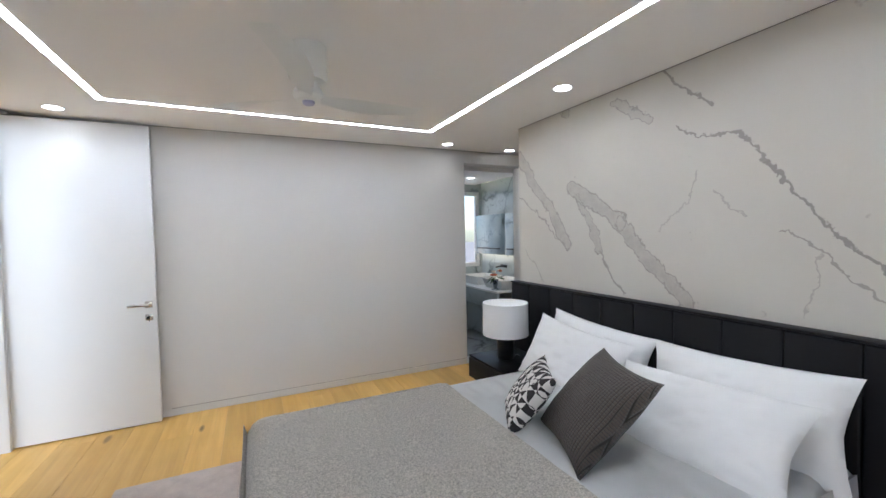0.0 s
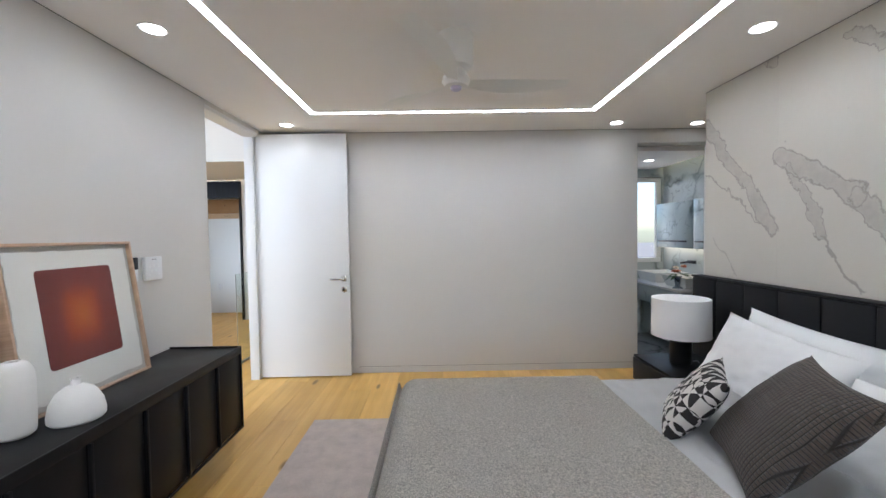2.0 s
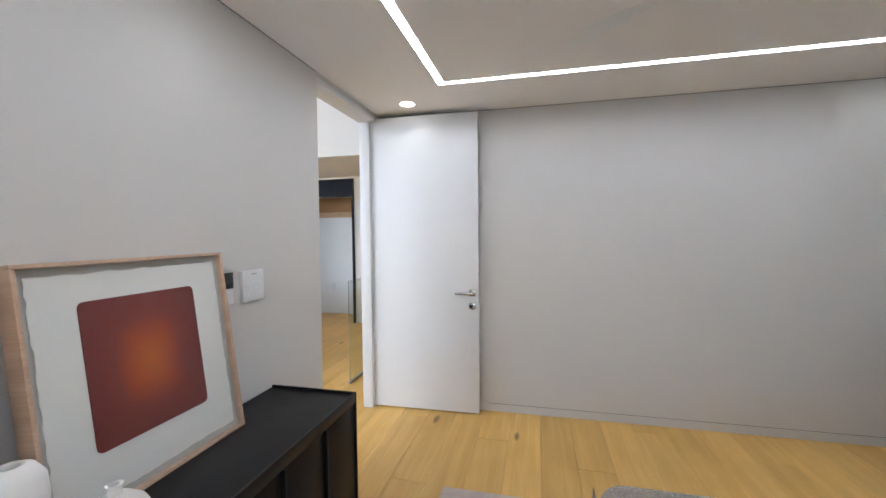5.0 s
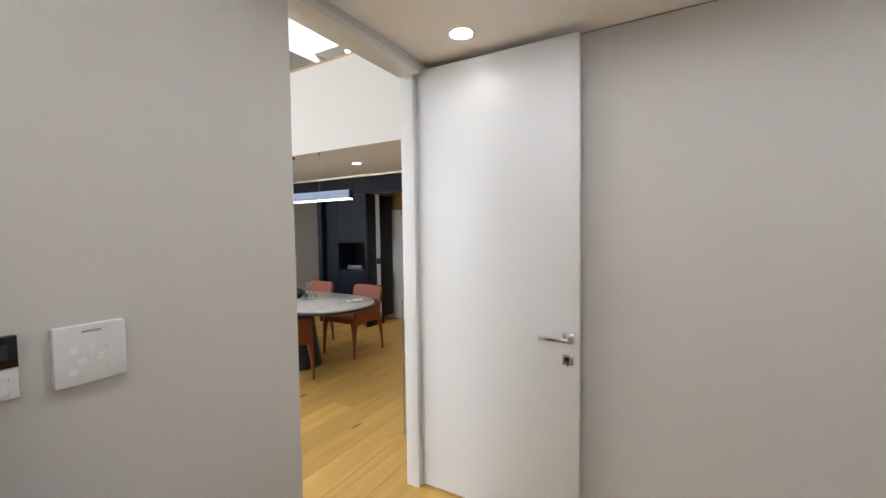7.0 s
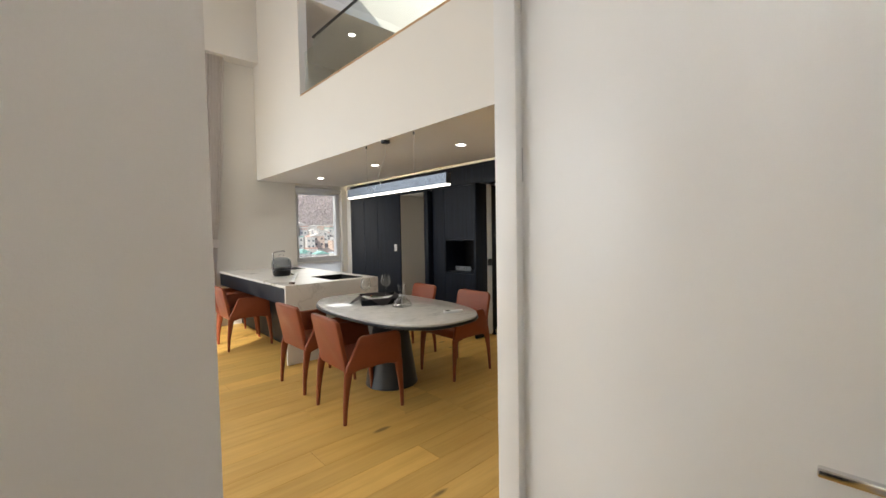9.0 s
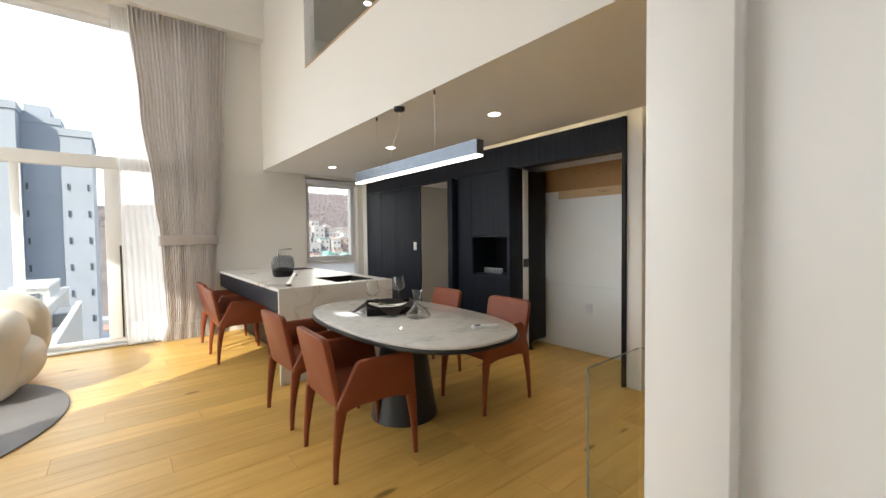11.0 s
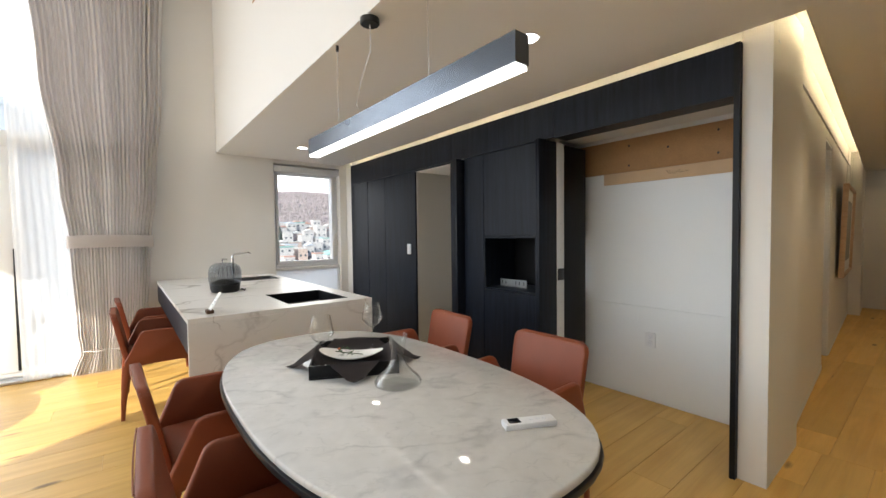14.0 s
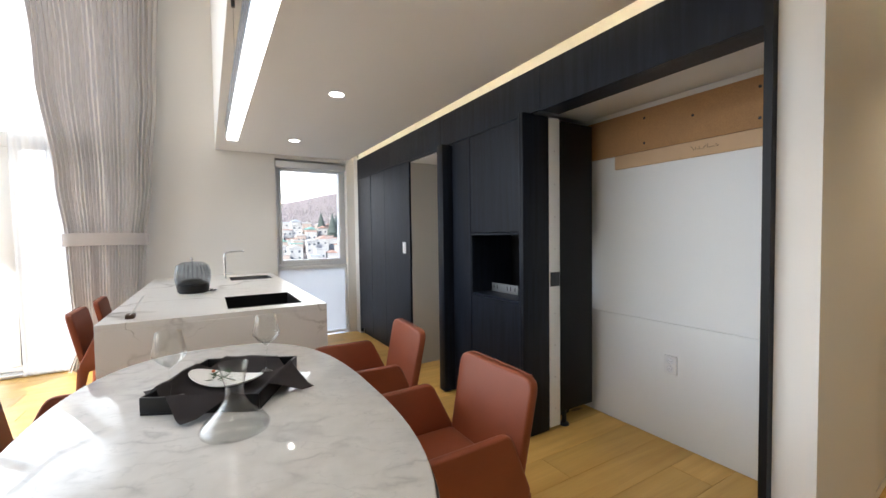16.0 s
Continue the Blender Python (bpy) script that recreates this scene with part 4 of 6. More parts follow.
def picture(name, y0, y1, z0, h, lean_x, depth, label):
    """A framed print leaning on the wall; local x across, z up, facing -y."""
    w = y1 - y0
    tilt = math.degrees(math.atan2(lean_x, h))
    p = new(name)
    p.matrix_basis = Matrix.Translation((XL + 0.006 + lean_x + depth, (y0 + y1) / 2, z0)) @ pose(0, 0, 0, 0, 0, 90) @ pose(0, 0, 0, -tilt)
    tagged(p, label, "picture")
    b = 0.012
    for q in ((-w / 2, w / 2, 0, b), (-w / 2, w / 2, h - b, h), (-w / 2, -w / 2 + b, b, h - b), (w / 2 - b, w / 2, b, h - b)):
        part("frame_bar", boxm(q[0], q[1], 0, depth, q[2], q[3], 0.002), FRAMEWOOD, p, local=True)
    part("backing", boxm(-w / 2 + b, w / 2 - b, 0.022, depth - 0.004, b, h - b), TORN, p, "grey mount", local=True)
    rng = random.Random(w)
    bm = bm_new()
    pts = []
    e = 0.022
    for k in range(120):
        t = k / 30
        s, f = int(t), t - int(t)
        ww, hh = w / 2 - b - e, (h - 2 * b) / 2 - e
        x, z = ((-ww + 2 * ww * f, -hh), (ww, -hh + 2 * hh * f), (ww - 2 * ww * f, hh), (-ww, hh - 2 * hh * f))[s]
        n = rng.uniform(-0.0035, 0.0035)
        pts.append((x + (n if s % 2 else 0), h / 2 + z + (0 if s % 2 else n)))
    vs = [bm.verts.new((x, 0.0195, z)) for x, z in pts]
    bm.faces.new(vs)
    r2 = bmesh.ops.extrude_face_region(bm, geom=list(bm.faces))
    bmesh.ops.translate(bm, verts=[v for v in r2["geom"] if isinstance(v, bmesh.types.BMVert)], vec=(0, 0.002, 0))
    part("print", bm, PAPER, p, "deckle-edged white paper print", local=True, smooth=0)
    pane = part("pane", boxm(-w / 2 + b, w / 2 - b, 0.008, 0.010, b, h - b), PANE, p, local=True)
    pane.visible_shadow = False
    return p


pc = picture("framed_print", 1.465, 2.125, 0.6985, 0.694, 0.090, 0.06, "pale oak framed print of a dark red square, leaning")
bm = prism([(-0.188, 0.155), (0.188, 0.155), (0.188, 0.580), (-0.188, 0.580)], 1, 0.0165, 0.0190)
bmesh.ops.bevel(bm, geom=[e for e in bm.edges if abs(e.verts[0].co.y - e.verts[1].co.y) > 0.001], offset=0.018, segments=4, profile=0.5, affect="EDGES")


def turned_print(bm, parent):
    """The glow in the print runs over its local x and z."""
    return part("red_square", bm, REDPRINT, parent, "dark red square with an orange glow", local=True, smooth=0)


turned_print(bm, pc)
picture("framed_print", 0.64, 1.345, 0.6985, 0.732, 0.085, 0.06, "pale oak framed white print, leaning on the wall")

v1 = solo("vase", lathe([(0.0, 0.002), (0.044, 0.002), (0.055, 0.012), (0.058, 0.03), (0.060, 0.20), (0.055, 0.240), (0.039, 0.265), (0.023, 0.272), (0.017, 0.270), (0.015, 0.22), (0.0, 0.218)], 44), MATTCERAMIC, "tall matt white ceramic vase on the sideboard", "vase", at=pose(-1.085, 1.372, 0.697))
v2 = solo("vase", lathe([(0.0, 0.002), (0.082, 0.002), (0.089, 0.010), (0.090, 0.028), (0.083, 0.070), (0.063, 0.110), (0.035, 0.132), (0.016, 0.139), (0.014, 0.158), (0.018, 0.164), (0.011, 0.164), (0.010, 0.11), (0.0, 0.11)], 48), MATTCERAMIC, "low domed matt white vase with a short neck", "vase", at=pose(-0.985, 1.505, 0.697))

# wall controls
sw = thing("wall_switch_panel", XL, 2.36, 1.22, "square white wall switch panel with faint round keys", "switch panel")
part("plate", boxm(XL + 0.0005, XL + 0.022, 2.294, 2.432, 1.153, 1.292, 0.003), WHITE, sw)
for i, (dy, dz) in enumerate(((-0.035, 0.012), (0.0, 0.018), (0.035, 0.012), (-0.02, -0.014), (0.014, -0.012), (-0.038, -0.038), (0.036, -0.036))):
    bm = lathe([(0.009, 0), (0.0085, 0.0006), (0, 0.0006)], 18)
    bm.transform(Matrix.Translation((XL + 0.0221, 2.363 + dy, 1.222 + dz)) @ pose(0, 0, 0, 0, 90))
    part("key", bm, WHITE2, sw)
part("name_bar", boxm(XL + 0.0221, XL + 0.0227, 2.345, 2.382, 1.274, 1.279), STEEL, sw)
th = thing("room_controller", XL, 2.13, 1.25, "white room controller with a black display", "thermostat")
part("plate", boxm(XL + 0.0005, XL + 0.018, 2.148, 2.240, 1.160, 1.224, 0.003), WHITE, th)
part("display", boxm(XL + 0.0005, XL + 0.020, 2.148, 2.240, 1.226, 1.294, 0.002), DARKSCREEN, th, "black display")
part("lit_screen", boxm(XL + 0.0203, XL + 0.0207, 2.175, 2.225, 1.245, 1.278), plain("dim_display", (0.05, 0.055, 0.06), 0.1), th)
for i in range(4):
    part("button", boxm(XL + 0.0182, XL + 0.019, 2.160 + 0.04 * (i % 2), 2.184 + 0.04 * (i % 2), 1.172 + 0.025 * (i // 2), 1.184 + 0.025 * (i // 2), 0.002), ALU, th)

# ---- living room and kitchen: setting ----
SX0, SX1 = -7.45, -2.88
structure("wall_west_living", pierced(0, XW - 0.28, XW, -1.25, 8.2, 0, ZT, [(-0.6, 4.35, 0.03, 4.10), (5.755, 6.67, 0.0, 2.33)]), WALL)
structure("wall_south_living", pierced(1, -1.25, -1.0, XW, XV, 0, ZT, [(SX0, SX1, 0.03, 4.35)]), WALL)
structure("wall_east_living", boxm(XV, XV + 0.15, -1.0, YF + 0.2, ZB + 0.165, ZT), WALL)
structure("wall_east_stairs", boxm(1.0, 1.15, YF + 0.21, YE + 0.1, 0, ZT), WALL)
structure("ceiling_living", boxm(XW - 0.28, 1.15, -1.25, YG + 0.12, ZT, ZT + 0.15), CEIL)
structure("window_valance", boxm(XW + 0.001, XW + 0.25, -0.999, YG - 0.001, 4.245, ZT - 0.001), WALL)
structure("wall_north_bath_outer", boxm(XV, 1.0, YF + 0.2, YF + 0.22, 0, ZT), WALL)

# gallery: face, cap, floor slab and the kitchen ceiling under it
structure("gallery_face", pierced(1, YG, YG + 0.12, XW, 1.0, ZK + 0.001, ZT, [(-5.86, 0.9, 3.305, ZT - 0.2)]), WALL)
structure("gallery_cap", boxm(-5.86, 0.9, YG - 0.004, YG + 0.125, 3.306, 3.326, 0.002), OAKTRIM, "narrow oak cap on the gallery wall")
CX = -2.642
bm = boxm(XW, CX, YG + 0.002, 6.70, ZK, ZK + 0.10)
add_box(bm, CX, 1.0, YG + 0.002, 6.70, ZK, ZK + 0.10)
add_box(bm, CX, 1.6, 6.70, YE, ZK, ZK + 0.10)
structure("ceiling_kitchen", askew(bm), CEIL)
structure("ceiling_cove_top", boxm(XW, CX + 0.1, 6.5, YE, ZK + 0.22, ZK + 0.32), CEIL)
structure("gallery_floor", boxm(XW, 1.0, YG + 0.12, YE, ZK + 0.33, ZK + 0.42), OAKTRIM)
for q in ((XW + 0.05, CX - 0.02, 6.64, 6.66), (CX + 0.04, CX + 0.06, 6.72, 13.2)):
    cv = thing("cove_light", (q[0] + q[1]) / 2, (q[2] + q[3]) / 2, ZK + 0.1, "warm light strip hidden above the ceiling edge", "cove light", "cove lights")
    part("channel", boxm(q[0] - 0.005, q[1] + 0.005, q[2] - 0.005, q[3] + 0.005, ZK + 0.1005, ZK + 0.104), WHITE, cv) if q[0] < CX else part("channel", askew(boxm(q[0] - 0.005, q[1] + 0.005, q[2], q[3], ZK + 0.1005, ZK + 0.104)), WHITE, cv)
    part("strip", askew(boxm(q[0], q[1], q[2], q[3], ZK + 0.105, ZK + 0.113)), COVE, cv)
# upper room behind the gallery
structure("wall_gallery_back", boxm(XW, 1.0, 8.3, 8.4, ZK + 0.43, ZT), WALL)
structure("ceiling_gallery", boxm(XW, -5.78, YG + 0.125, 8.3, 4.60, 4.72), CEIL)
structure("ceiling_gallery_back", boxm(-5.779, 1.0, 7.25, 8.3, 4.75, 4.85), CEIL)
structure("wall_skylight_side", boxm(-5.80, -5.78, YG + 0.125, 8.3, 4.721, ZT + 0.3), WALL)
structure("skylight_beam", boxm(-4.2, -4.05, YG + 0.13, 7.25, ZT - 0.1, ZT + 0.15), WHITE)
downlight(-6.27, 6.16, 4.60, 0.05, 0)
downlight(-5.2, 7.5, 4.75, 0.05, 0)
bal = thing("glass_balustrade", -3.0, YG + 0.06, 3.327, "clear glass gallery balustrade with a dark handrail", "balustrade")
x = -5.53
while x < 0.6:
    p = part("glass_panel", boxm(x, x + 1.18, YG + 0.05, YG + 0.062, 3.327, 3.975, 0.001), GREENGLASS, bal)
    p.visible_shadow = False
    x += 1.2
part("handrail", boxm(-5.55, 0.8, YG + 0.043, YG + 0.069, 3.977, 3.997, 0.003), BLACKMETAL, bal, "slim dark metal handrail")
p = part("end_panel", boxm(-5.80, -5.56, YG + 0.05, YG + 0.06, 3.327, 3.88, 0.001), GREENGLASS, bal)
p.visible_shadow = False

# kitchen and corridor walls
structure("wall_kitchen_north_left", boxm(XW, -7.552, YK, YK + 0.2, 0, ZK + 0.215), WALL)
structure("wall_kitchen_above", boxm(-7.552, -2.915, YK + 0.022, YK + 0.2, 2.361, ZK + 0.215), WALL)
structure("wall_bay_back", boxm(-7.552, -2.94, YN, YN + 0.15, 0, ZK + 0.215), WHITE2)
structure("wall_post", boxm(-2.914, -2.785, YK + 0.03, YN - 0.001, 0, ZK + 0.215), WALL)
structure("wall_corridor_west", askew(pierced(0, -2.935, -2.785, YN, YE, 0, ZK + 0.215, [(9.47, 10.16, -1, 2.25)])), WALL)
structure("wall_corridor_room", boxm(-4.4, -4.3, 8.0, 12.0, 0, 2.45), WALL)
structure("ceiling_corridor_room", boxm(-4.4, -3.10, 8.0, 12.0, 2.45, 2.5), CEIL)
structure("wall_corridor_end", boxm(-4.4, 1.15, YE, YE + 0.15, 0, ZK + 0.215), WALL)
structure("trim_ceiling_edge", askew(boxm(CX - 0.004, CX, 6.70, 13.3, ZK - 0.006, ZK + 0.10)), WHITE)
structure("wall_cove_end", askew(boxm(-2.785, CX, 13.3, YE, 0, ZK + 0.215)), WALL)
for a, b in ((YK + 0.04, 9.47), (10.16, 13.3)):
    structure("baseboard", askew(boxm(-2.785, -2.781, a, b, 0.002, 0.05, 0.001, 1)), WHITE)
dj = thing("door_2_lining", askew_x(-2.8, 9.8), 9.8, 0, "pale flush lining of a corridor doorway", "door frame", kind="structure")
for a, b in ((9.472, 9.50), (10.13, 10.158)):
    part("jamb", askew(boxm(-2.933, -2.787, a, b, 0.001, 2.22)), WHITE, dj)
part("head", askew(boxm(-2.933, -2.787, 9.472, 10.158, 2.2205, 2.2485)), WHITE, dj)
for z0 in (0.90, 1.12):
    part("strike_plate", askew(boxm(-2.83, -2.80, 9.5002, 9.503, z0, z0 + 0.08)), BLACKMETAL, dj, "dark strike plate")
d2 = thing("door_2", askew_x(-2.98, 10.0), 10.14, 0, "white flush corridor door standing open", "door", kind="structure")
part("leaf", boxm(-3.82, -2.99, 10.06, 10.10, 0.012, 2.21, 0.002), WHITE, d2)
rl = thing("picture_rail", askew_x(-2.78, 8.4), 8.4, ZK - 0.02, "thin metal picture rail under the ceiling slot", "picture rail")
part("rail", askew(boxm(-2.7845, -2.773, 6.9, 13.2, ZK - 0.035, ZK - 0.02, 0.001)), ALU, rl)
pp = new("framed_print")
pp.matrix_basis = Matrix.Translation((askew_x(-2.735, 11.53), 11.53, 0.80)) @ pose(0, 0, 0, 0, 0, 90 + math.degrees(math.atan(SKEW))) @ pose(0, 0, 0, 1.5)
tagged(pp, "large oak framed print hanging on wires in the corridor", "picture")
for q in ((-0.80, 0.80, 0, 0.025), (-0.80, 0.80, 1.075, 1.10), (-0.80, -0.775, 0.025, 1.075), (0.775, 0.80, 0.025, 1.075)):
    part("frame_bar", boxm(q[0], q[1], -0.03, 0.02, q[2], q[3], 0.002), FRAMEWOOD, pp, local=True)
part("mount", boxm(-0.775, 0.775, 0.0, 0.01, 0.025, 1.075), PAPER, pp, local=True)
part("print", boxm(-0.58, 0.58, -0.004, -0.001, 0.17, 0.93), plain("grey_print", (0.30, 0.30, 0.28), 0.8, vary=0.3, scale=8), pp, "grey print", local=True)
for x in (-0.5, 0.5):
    part("wire", tube([(x, 0.01, 1.10), (x, 0.005, 1.545)], 0.0015, 6), STEEL, pp, local=True)

for x, y in ((-6.84, 5.84), (-5.22, 5.85), (-3.60, 5.88), (-2.0, 5.90)):
    downlight(x, y, ZK, 0.05, 10)
for x, y, watts in ((-2.14, 7.82, 13), (-2.262, 9.77, 11), (-2.392, 11.78, 7), (-2.53, 13.86, 3)):
    downlight(x, y, ZK, 0.05, watts, (1.0, 0.76, 0.45))

# ---- windows ----
def window_unit(name, x, y0, y1, z0, z1, bars, label, material, deep=0.10, rim=0.06, cuts=()):
    """A window in a wall across x: an outer frame, bars (y0, y1, z0, z1) and panes (cuts)."""
    w = thing(name, x, (y0 + y1) / 2, z0, label, "window", kind="structure")
    for q in ((y0, y1, z0, z0 + rim), (y0, y1, z1 - rim, z1), (y0, y0 + rim, z0 + rim, z1 - rim), (y1 - rim, y1, z0 + rim, z1 - rim)):
        part("window_frame", boxm(x - deep / 2, x + deep / 2, *q, 0.004), material, w)
    for q in bars:
        part("window_bar", boxm(x - deep / 2 + 0.004, x + deep / 2 + 0.012, *q, 0.004), material, w)
    for q in cuts:
        p = part("pane", boxm(x - 0.004, x + 0.004, *q), PANE, w)
        p.visible_shadow = False
    return w


wl = window_unit("window_1", -7.85, -0.6, 4.35, 0.03, 4.10, [(-0.54, 4.29, 2.25, 2.40), (2.43, 2.506, 0.09, 2.249), (3.24, 3.413, 0.09, 2.249), (0.8, 0.9, 0.09, 2.249), (1.5, 1.57, 2.401, 4.04)],
                 "tall white framed living room window", PVC, 0.12, 0.06, [(-0.54, 1.5, 2.40, 4.04), (1.57, 4.29, 2.40, 4.04), (-0.54, 0.8, 0.09, 2.25), (0.9, 2.43, 0.09, 2.25), (2.506, 3.24, 0.09, 2.25), (3.413, 4.29, 0.09, 2.25)])
part("window_sill", boxm(XW - 0.06, XW + 0.03, -0.6, 4.35, 0.004, 0.03, 0.003), PVC, wl)
part("pull_handle", boxm(-7.782, -7.765, 3.372, 3.392, 0.10, 1.28, 0.003), BLACKMETAL, wl, "tall black pull handle")
wk = window_unit("window_2", -7.85, 5.76, 6.665, 0.945, 2.315, [(5.80, 5.835, 0.98, 2.28), (6.58, 6.63, 0.98, 2.28), (5.835, 6.58, 0.98, 1.03), (5.835, 6.58, 2.20, 2.28)], "grey framed kitchen casement window", ALU, 0.10, 0.035, [(5.835, 6.58, 1.03, 2.20)])
part("blind_cassette", boxm(-7.785, -7.71, 5.762, 6.662, 2.225, 2.305, 0.006), ALU, wk, "grey blind cassette")
bm = boxm(-7.787, -7.775, 6.595, 6.615, 1.42, 1.46, 0.002)
add_box(bm, -7.775, -7.76, 6.598, 6.612, 1.30, 1.45, 0.003)
part("casement_handle", bm, ALU, wk)
low = thing("window_4", -7.92, 6.4, 0.03, "low frosted window with a drawn white blind", "window", kind="structure")
for q in ((5.757, 6.668, 0.005, 0.035), (5.757, 6.668, 0.905, 0.943), (5.757, 5.785, 0.036, 0.904), (6.64, 6.668, 0.036, 0.904)):
    part("window_frame", boxm(-7.85, -7.75, *q, 0.003), PVC, low)
fr, nt, b = mat("blind_fabric")
tl, mx = node(nt, "ShaderNodeBsdfTranslucent"), node(nt, "ShaderNodeMixShader")
tl.inputs[0].default_value, mx.inputs[0].default_value = (0.86, 0.89, 0.93, 1), 0.6
b.inputs["Base Color"].default_value, b.inputs["Roughness"].default_value = (0.84, 0.86, 0.9, 1), 0.35
bump(nt, b, noise_tex(nt, mapping(nt, world_pos(nt), (1, 3, 60)), 1.0, 3).outputs[0], 0.5, 0.004)
nt.links.new(b.outputs[0], mx.inputs[1])
nt.links.new(tl.outputs[0], mx.inputs[2])
nt.links.new(mx.outputs[0], nt.nodes["Material Output"].inputs[0])
part("blind", boxm(-7.775, -7.773, 5.786, 6.639, 0.037, 0.903), fr, low, "white translucent blind")
sw2 = thing("window_5", -5.5, -1.12, 0.03, "tall south window of the living room", "window", kind="structure")
for q in ((SX0, SX1, 0.03, 0.09), (SX0, SX1, 4.29, 4.35), (SX0, SX0 + 0.06, 0.09, 4.29), (SX1 - 0.06, SX1, 0.09, 4.29), (-5.55, -5.47, 0.09, 4.29), (SX0 + 0.06, -5.551, 2.2, 2.3), (-5.469, SX1 - 0.06, 2.2, 2.3)):
    part("window_frame", boxm(q[0], q[1], -1.16, -1.08, q[2], q[3], 0.004), PVC, sw2)

# ---- dark kitchen wall ----
def flush_panel(parent, name, x0, x1, z0, z1, y=YK, label="", depth=0.022, material=None):
    return part(name, boxm(x0 + 0.0015, x1 - 0.0015, y, y + depth, z0 + 0.0015, z1 - 0.0015, 0.0015, 1), material or BLACKWOOD, parent, label)


tc = thing("tall_cabinet", -6.5, YK + 0.3, 0, "black stained oak tall cabinet with flush doors", "cabinet")
part("body", boxm(-7.55, -5.965, YK + 0.024, YN - 0.002, 0.08, 2.088), BLACK, tc)
part("plinth", boxm(-7.53, -5.965, YK + 0.05, YK + 0.07, 0.002, 0.08), BLACK, tc)
flush_panel(tc, "side_filler", -7.55, -7.48, 0.03, 2.09)
for a, b in ((-7.48, -7.06), (-7.05, -6.607), (-6.607, -5.952)):
    flush_panel(tc, "door", a, b, 0.08, 2.09)
part("grip_channel", boxm(-7.058, -7.052, YK + 0.004, YK + 0.02, 0.08, 1.98), BLACKMETAL, tc)
ls = thing("light_switch", -6.14, YK, 1.19, "small white light switch on the dark wall", "switch")
part("plate", boxm(-6.105, -6.035, YK - 0.010, YK - 0.0005, 1.145, 1.262, 0.003), WHITE, ls)
part("rocker", boxm(-6.092, -6.048, YK - 0.013, YK - 0.0105, 1.165, 1.242, 0.002), WHITE, ls)

bh = thing("cabinet_bulkhead", -5.0, YK, 2.05, "black stained oak bulkhead above the cabinets", "bulkhead")
for a, b in ((-7.55, -6.45), (-6.45, -5.30), (-5.30, -4.09)):
    part("panel", boxm(a + 0.001, b - 0.001, YK, YK + 0.021, 2.092, 2.36, 0.001, 1), BLACKWOOD, bh)
part("panel", boxm(-4.088, -2.944, YK, YK + 0.021, 2.085, 2.36, 0.001, 1), BLACKWOOD, bh)
part("underside", boxm(-4.088, -2.944, YK + 0.022, YK + 0.16, 2.085, 2.105), BLACKWOOD, bh)
fr2 = thing("bay_frame", -2.93, YK, 0, "slim black upright framing the empty bay", "cabinet frame")
part("edge_strip", boxm(-2.9425, -2.9155, YK - 0.0075, YK - 0.0045, 0.002, 2.36), BLACK, fr2)
part("upright", boxm(-2.942, -2.9155, YK - 0.004, YK + 0.30, 0.002, 2.36, 0.001, 1), BLACKWOOD, fr2)

# doorway to the pantry, with its dark leaf
BEIGE = plain("beige_wall", (0.52, 0.50, 0.46), 0.8, vary=0.02, scale=3)
structure("wall_pantry_back", boxm(-5.927, -5.120, YN - 0.12, YN - 0.02, 0, 2.066), BEIGE)
structure("wall_pantry_side", boxm(-5.95, -5.930, YK + 0.018, YN - 0.02, 0, 2.088), BEIGE)
structure("ceiling_pantry", boxm(-5.929, -5.120, YK + 0.018, YN - 0.121, 2.068, 2.086), CEIL)
pd = thing("pantry_doorway", -5.45, YK, 0, "black lined doorway to the pantry", "door frame", kind="structure")
part("jamb", boxm(-5.95, -5.934, YK - 0.006, YK + 0.016, 0.0, 2.088, 0.001, 1), BLACKWOOD, pd)
part("head", boxm(-5.933, -5.216, YK - 0.006, YK + 0.016, 2.072, 2.088, 0.001, 1), BLACKWOOD, pd)
lf = thing("pantry_door", -5.10, YK - 0.05, 0.01, "open black stained oak pantry door, edge on", "door")
part("leaf", boxm(-5.215, -5.126, YK - 0.088, YK + 0.25, 0.012, 2.080, 0.002), BLACKWOOD, lf)

oc = thing("oven_cabinet", -4.55, YK + 0.3, 0, "black stained oak tower cabinet with an open niche", "cabinet")
part("body", boxm(-5.10, -4.362, YK + 0.42, YN - 0.002, 0.08, 2.088), BLACK, oc)
flush_panel(oc, "side_filler", -5.115, -4.855, 0.02, 2.09, depth=0.40)
flush_panel(oc, "upper_door", -4.853, -4.225, 1.345, 2.09, depth=0.40)
flush_panel(oc, "lower_door", -4.853, -4.225, 0.06, 0.865, depth=0.40)
part("niche_side", boxm(-4.853, -4.841, YK + 0.004, YK + 0.40, 0.868, 1.342), BLACKWOOD, oc)
part("niche_top", boxm(-4.840, -4.225, YK + 0.004, YK + 0.40, 1.326, 1.342), BLACKWOOD, oc)
part("niche_floor", boxm(-4.840, -4.225, YK + 0.004, YK + 0.40, 0.868, 0.882), BLACKWOOD, oc)
lip = part("metal_lip", boxm(-4.81, -4.50, YK + 0.17, YK + 0.174, 0.883, 0.950, 0.001), plain("dull_zinc", (0.20, 0.21, 0.22), 0.55, metal=0.6), oc, "dull zinc bracket")
for x in (-4.78, -4.74, -4.62, -4.58, -4.53):
    part("slot", boxm(x - 0.004, x + 0.004, YK + 0.1685, YK + 0.1698, 0.905, 0.935), BLACK, lip)
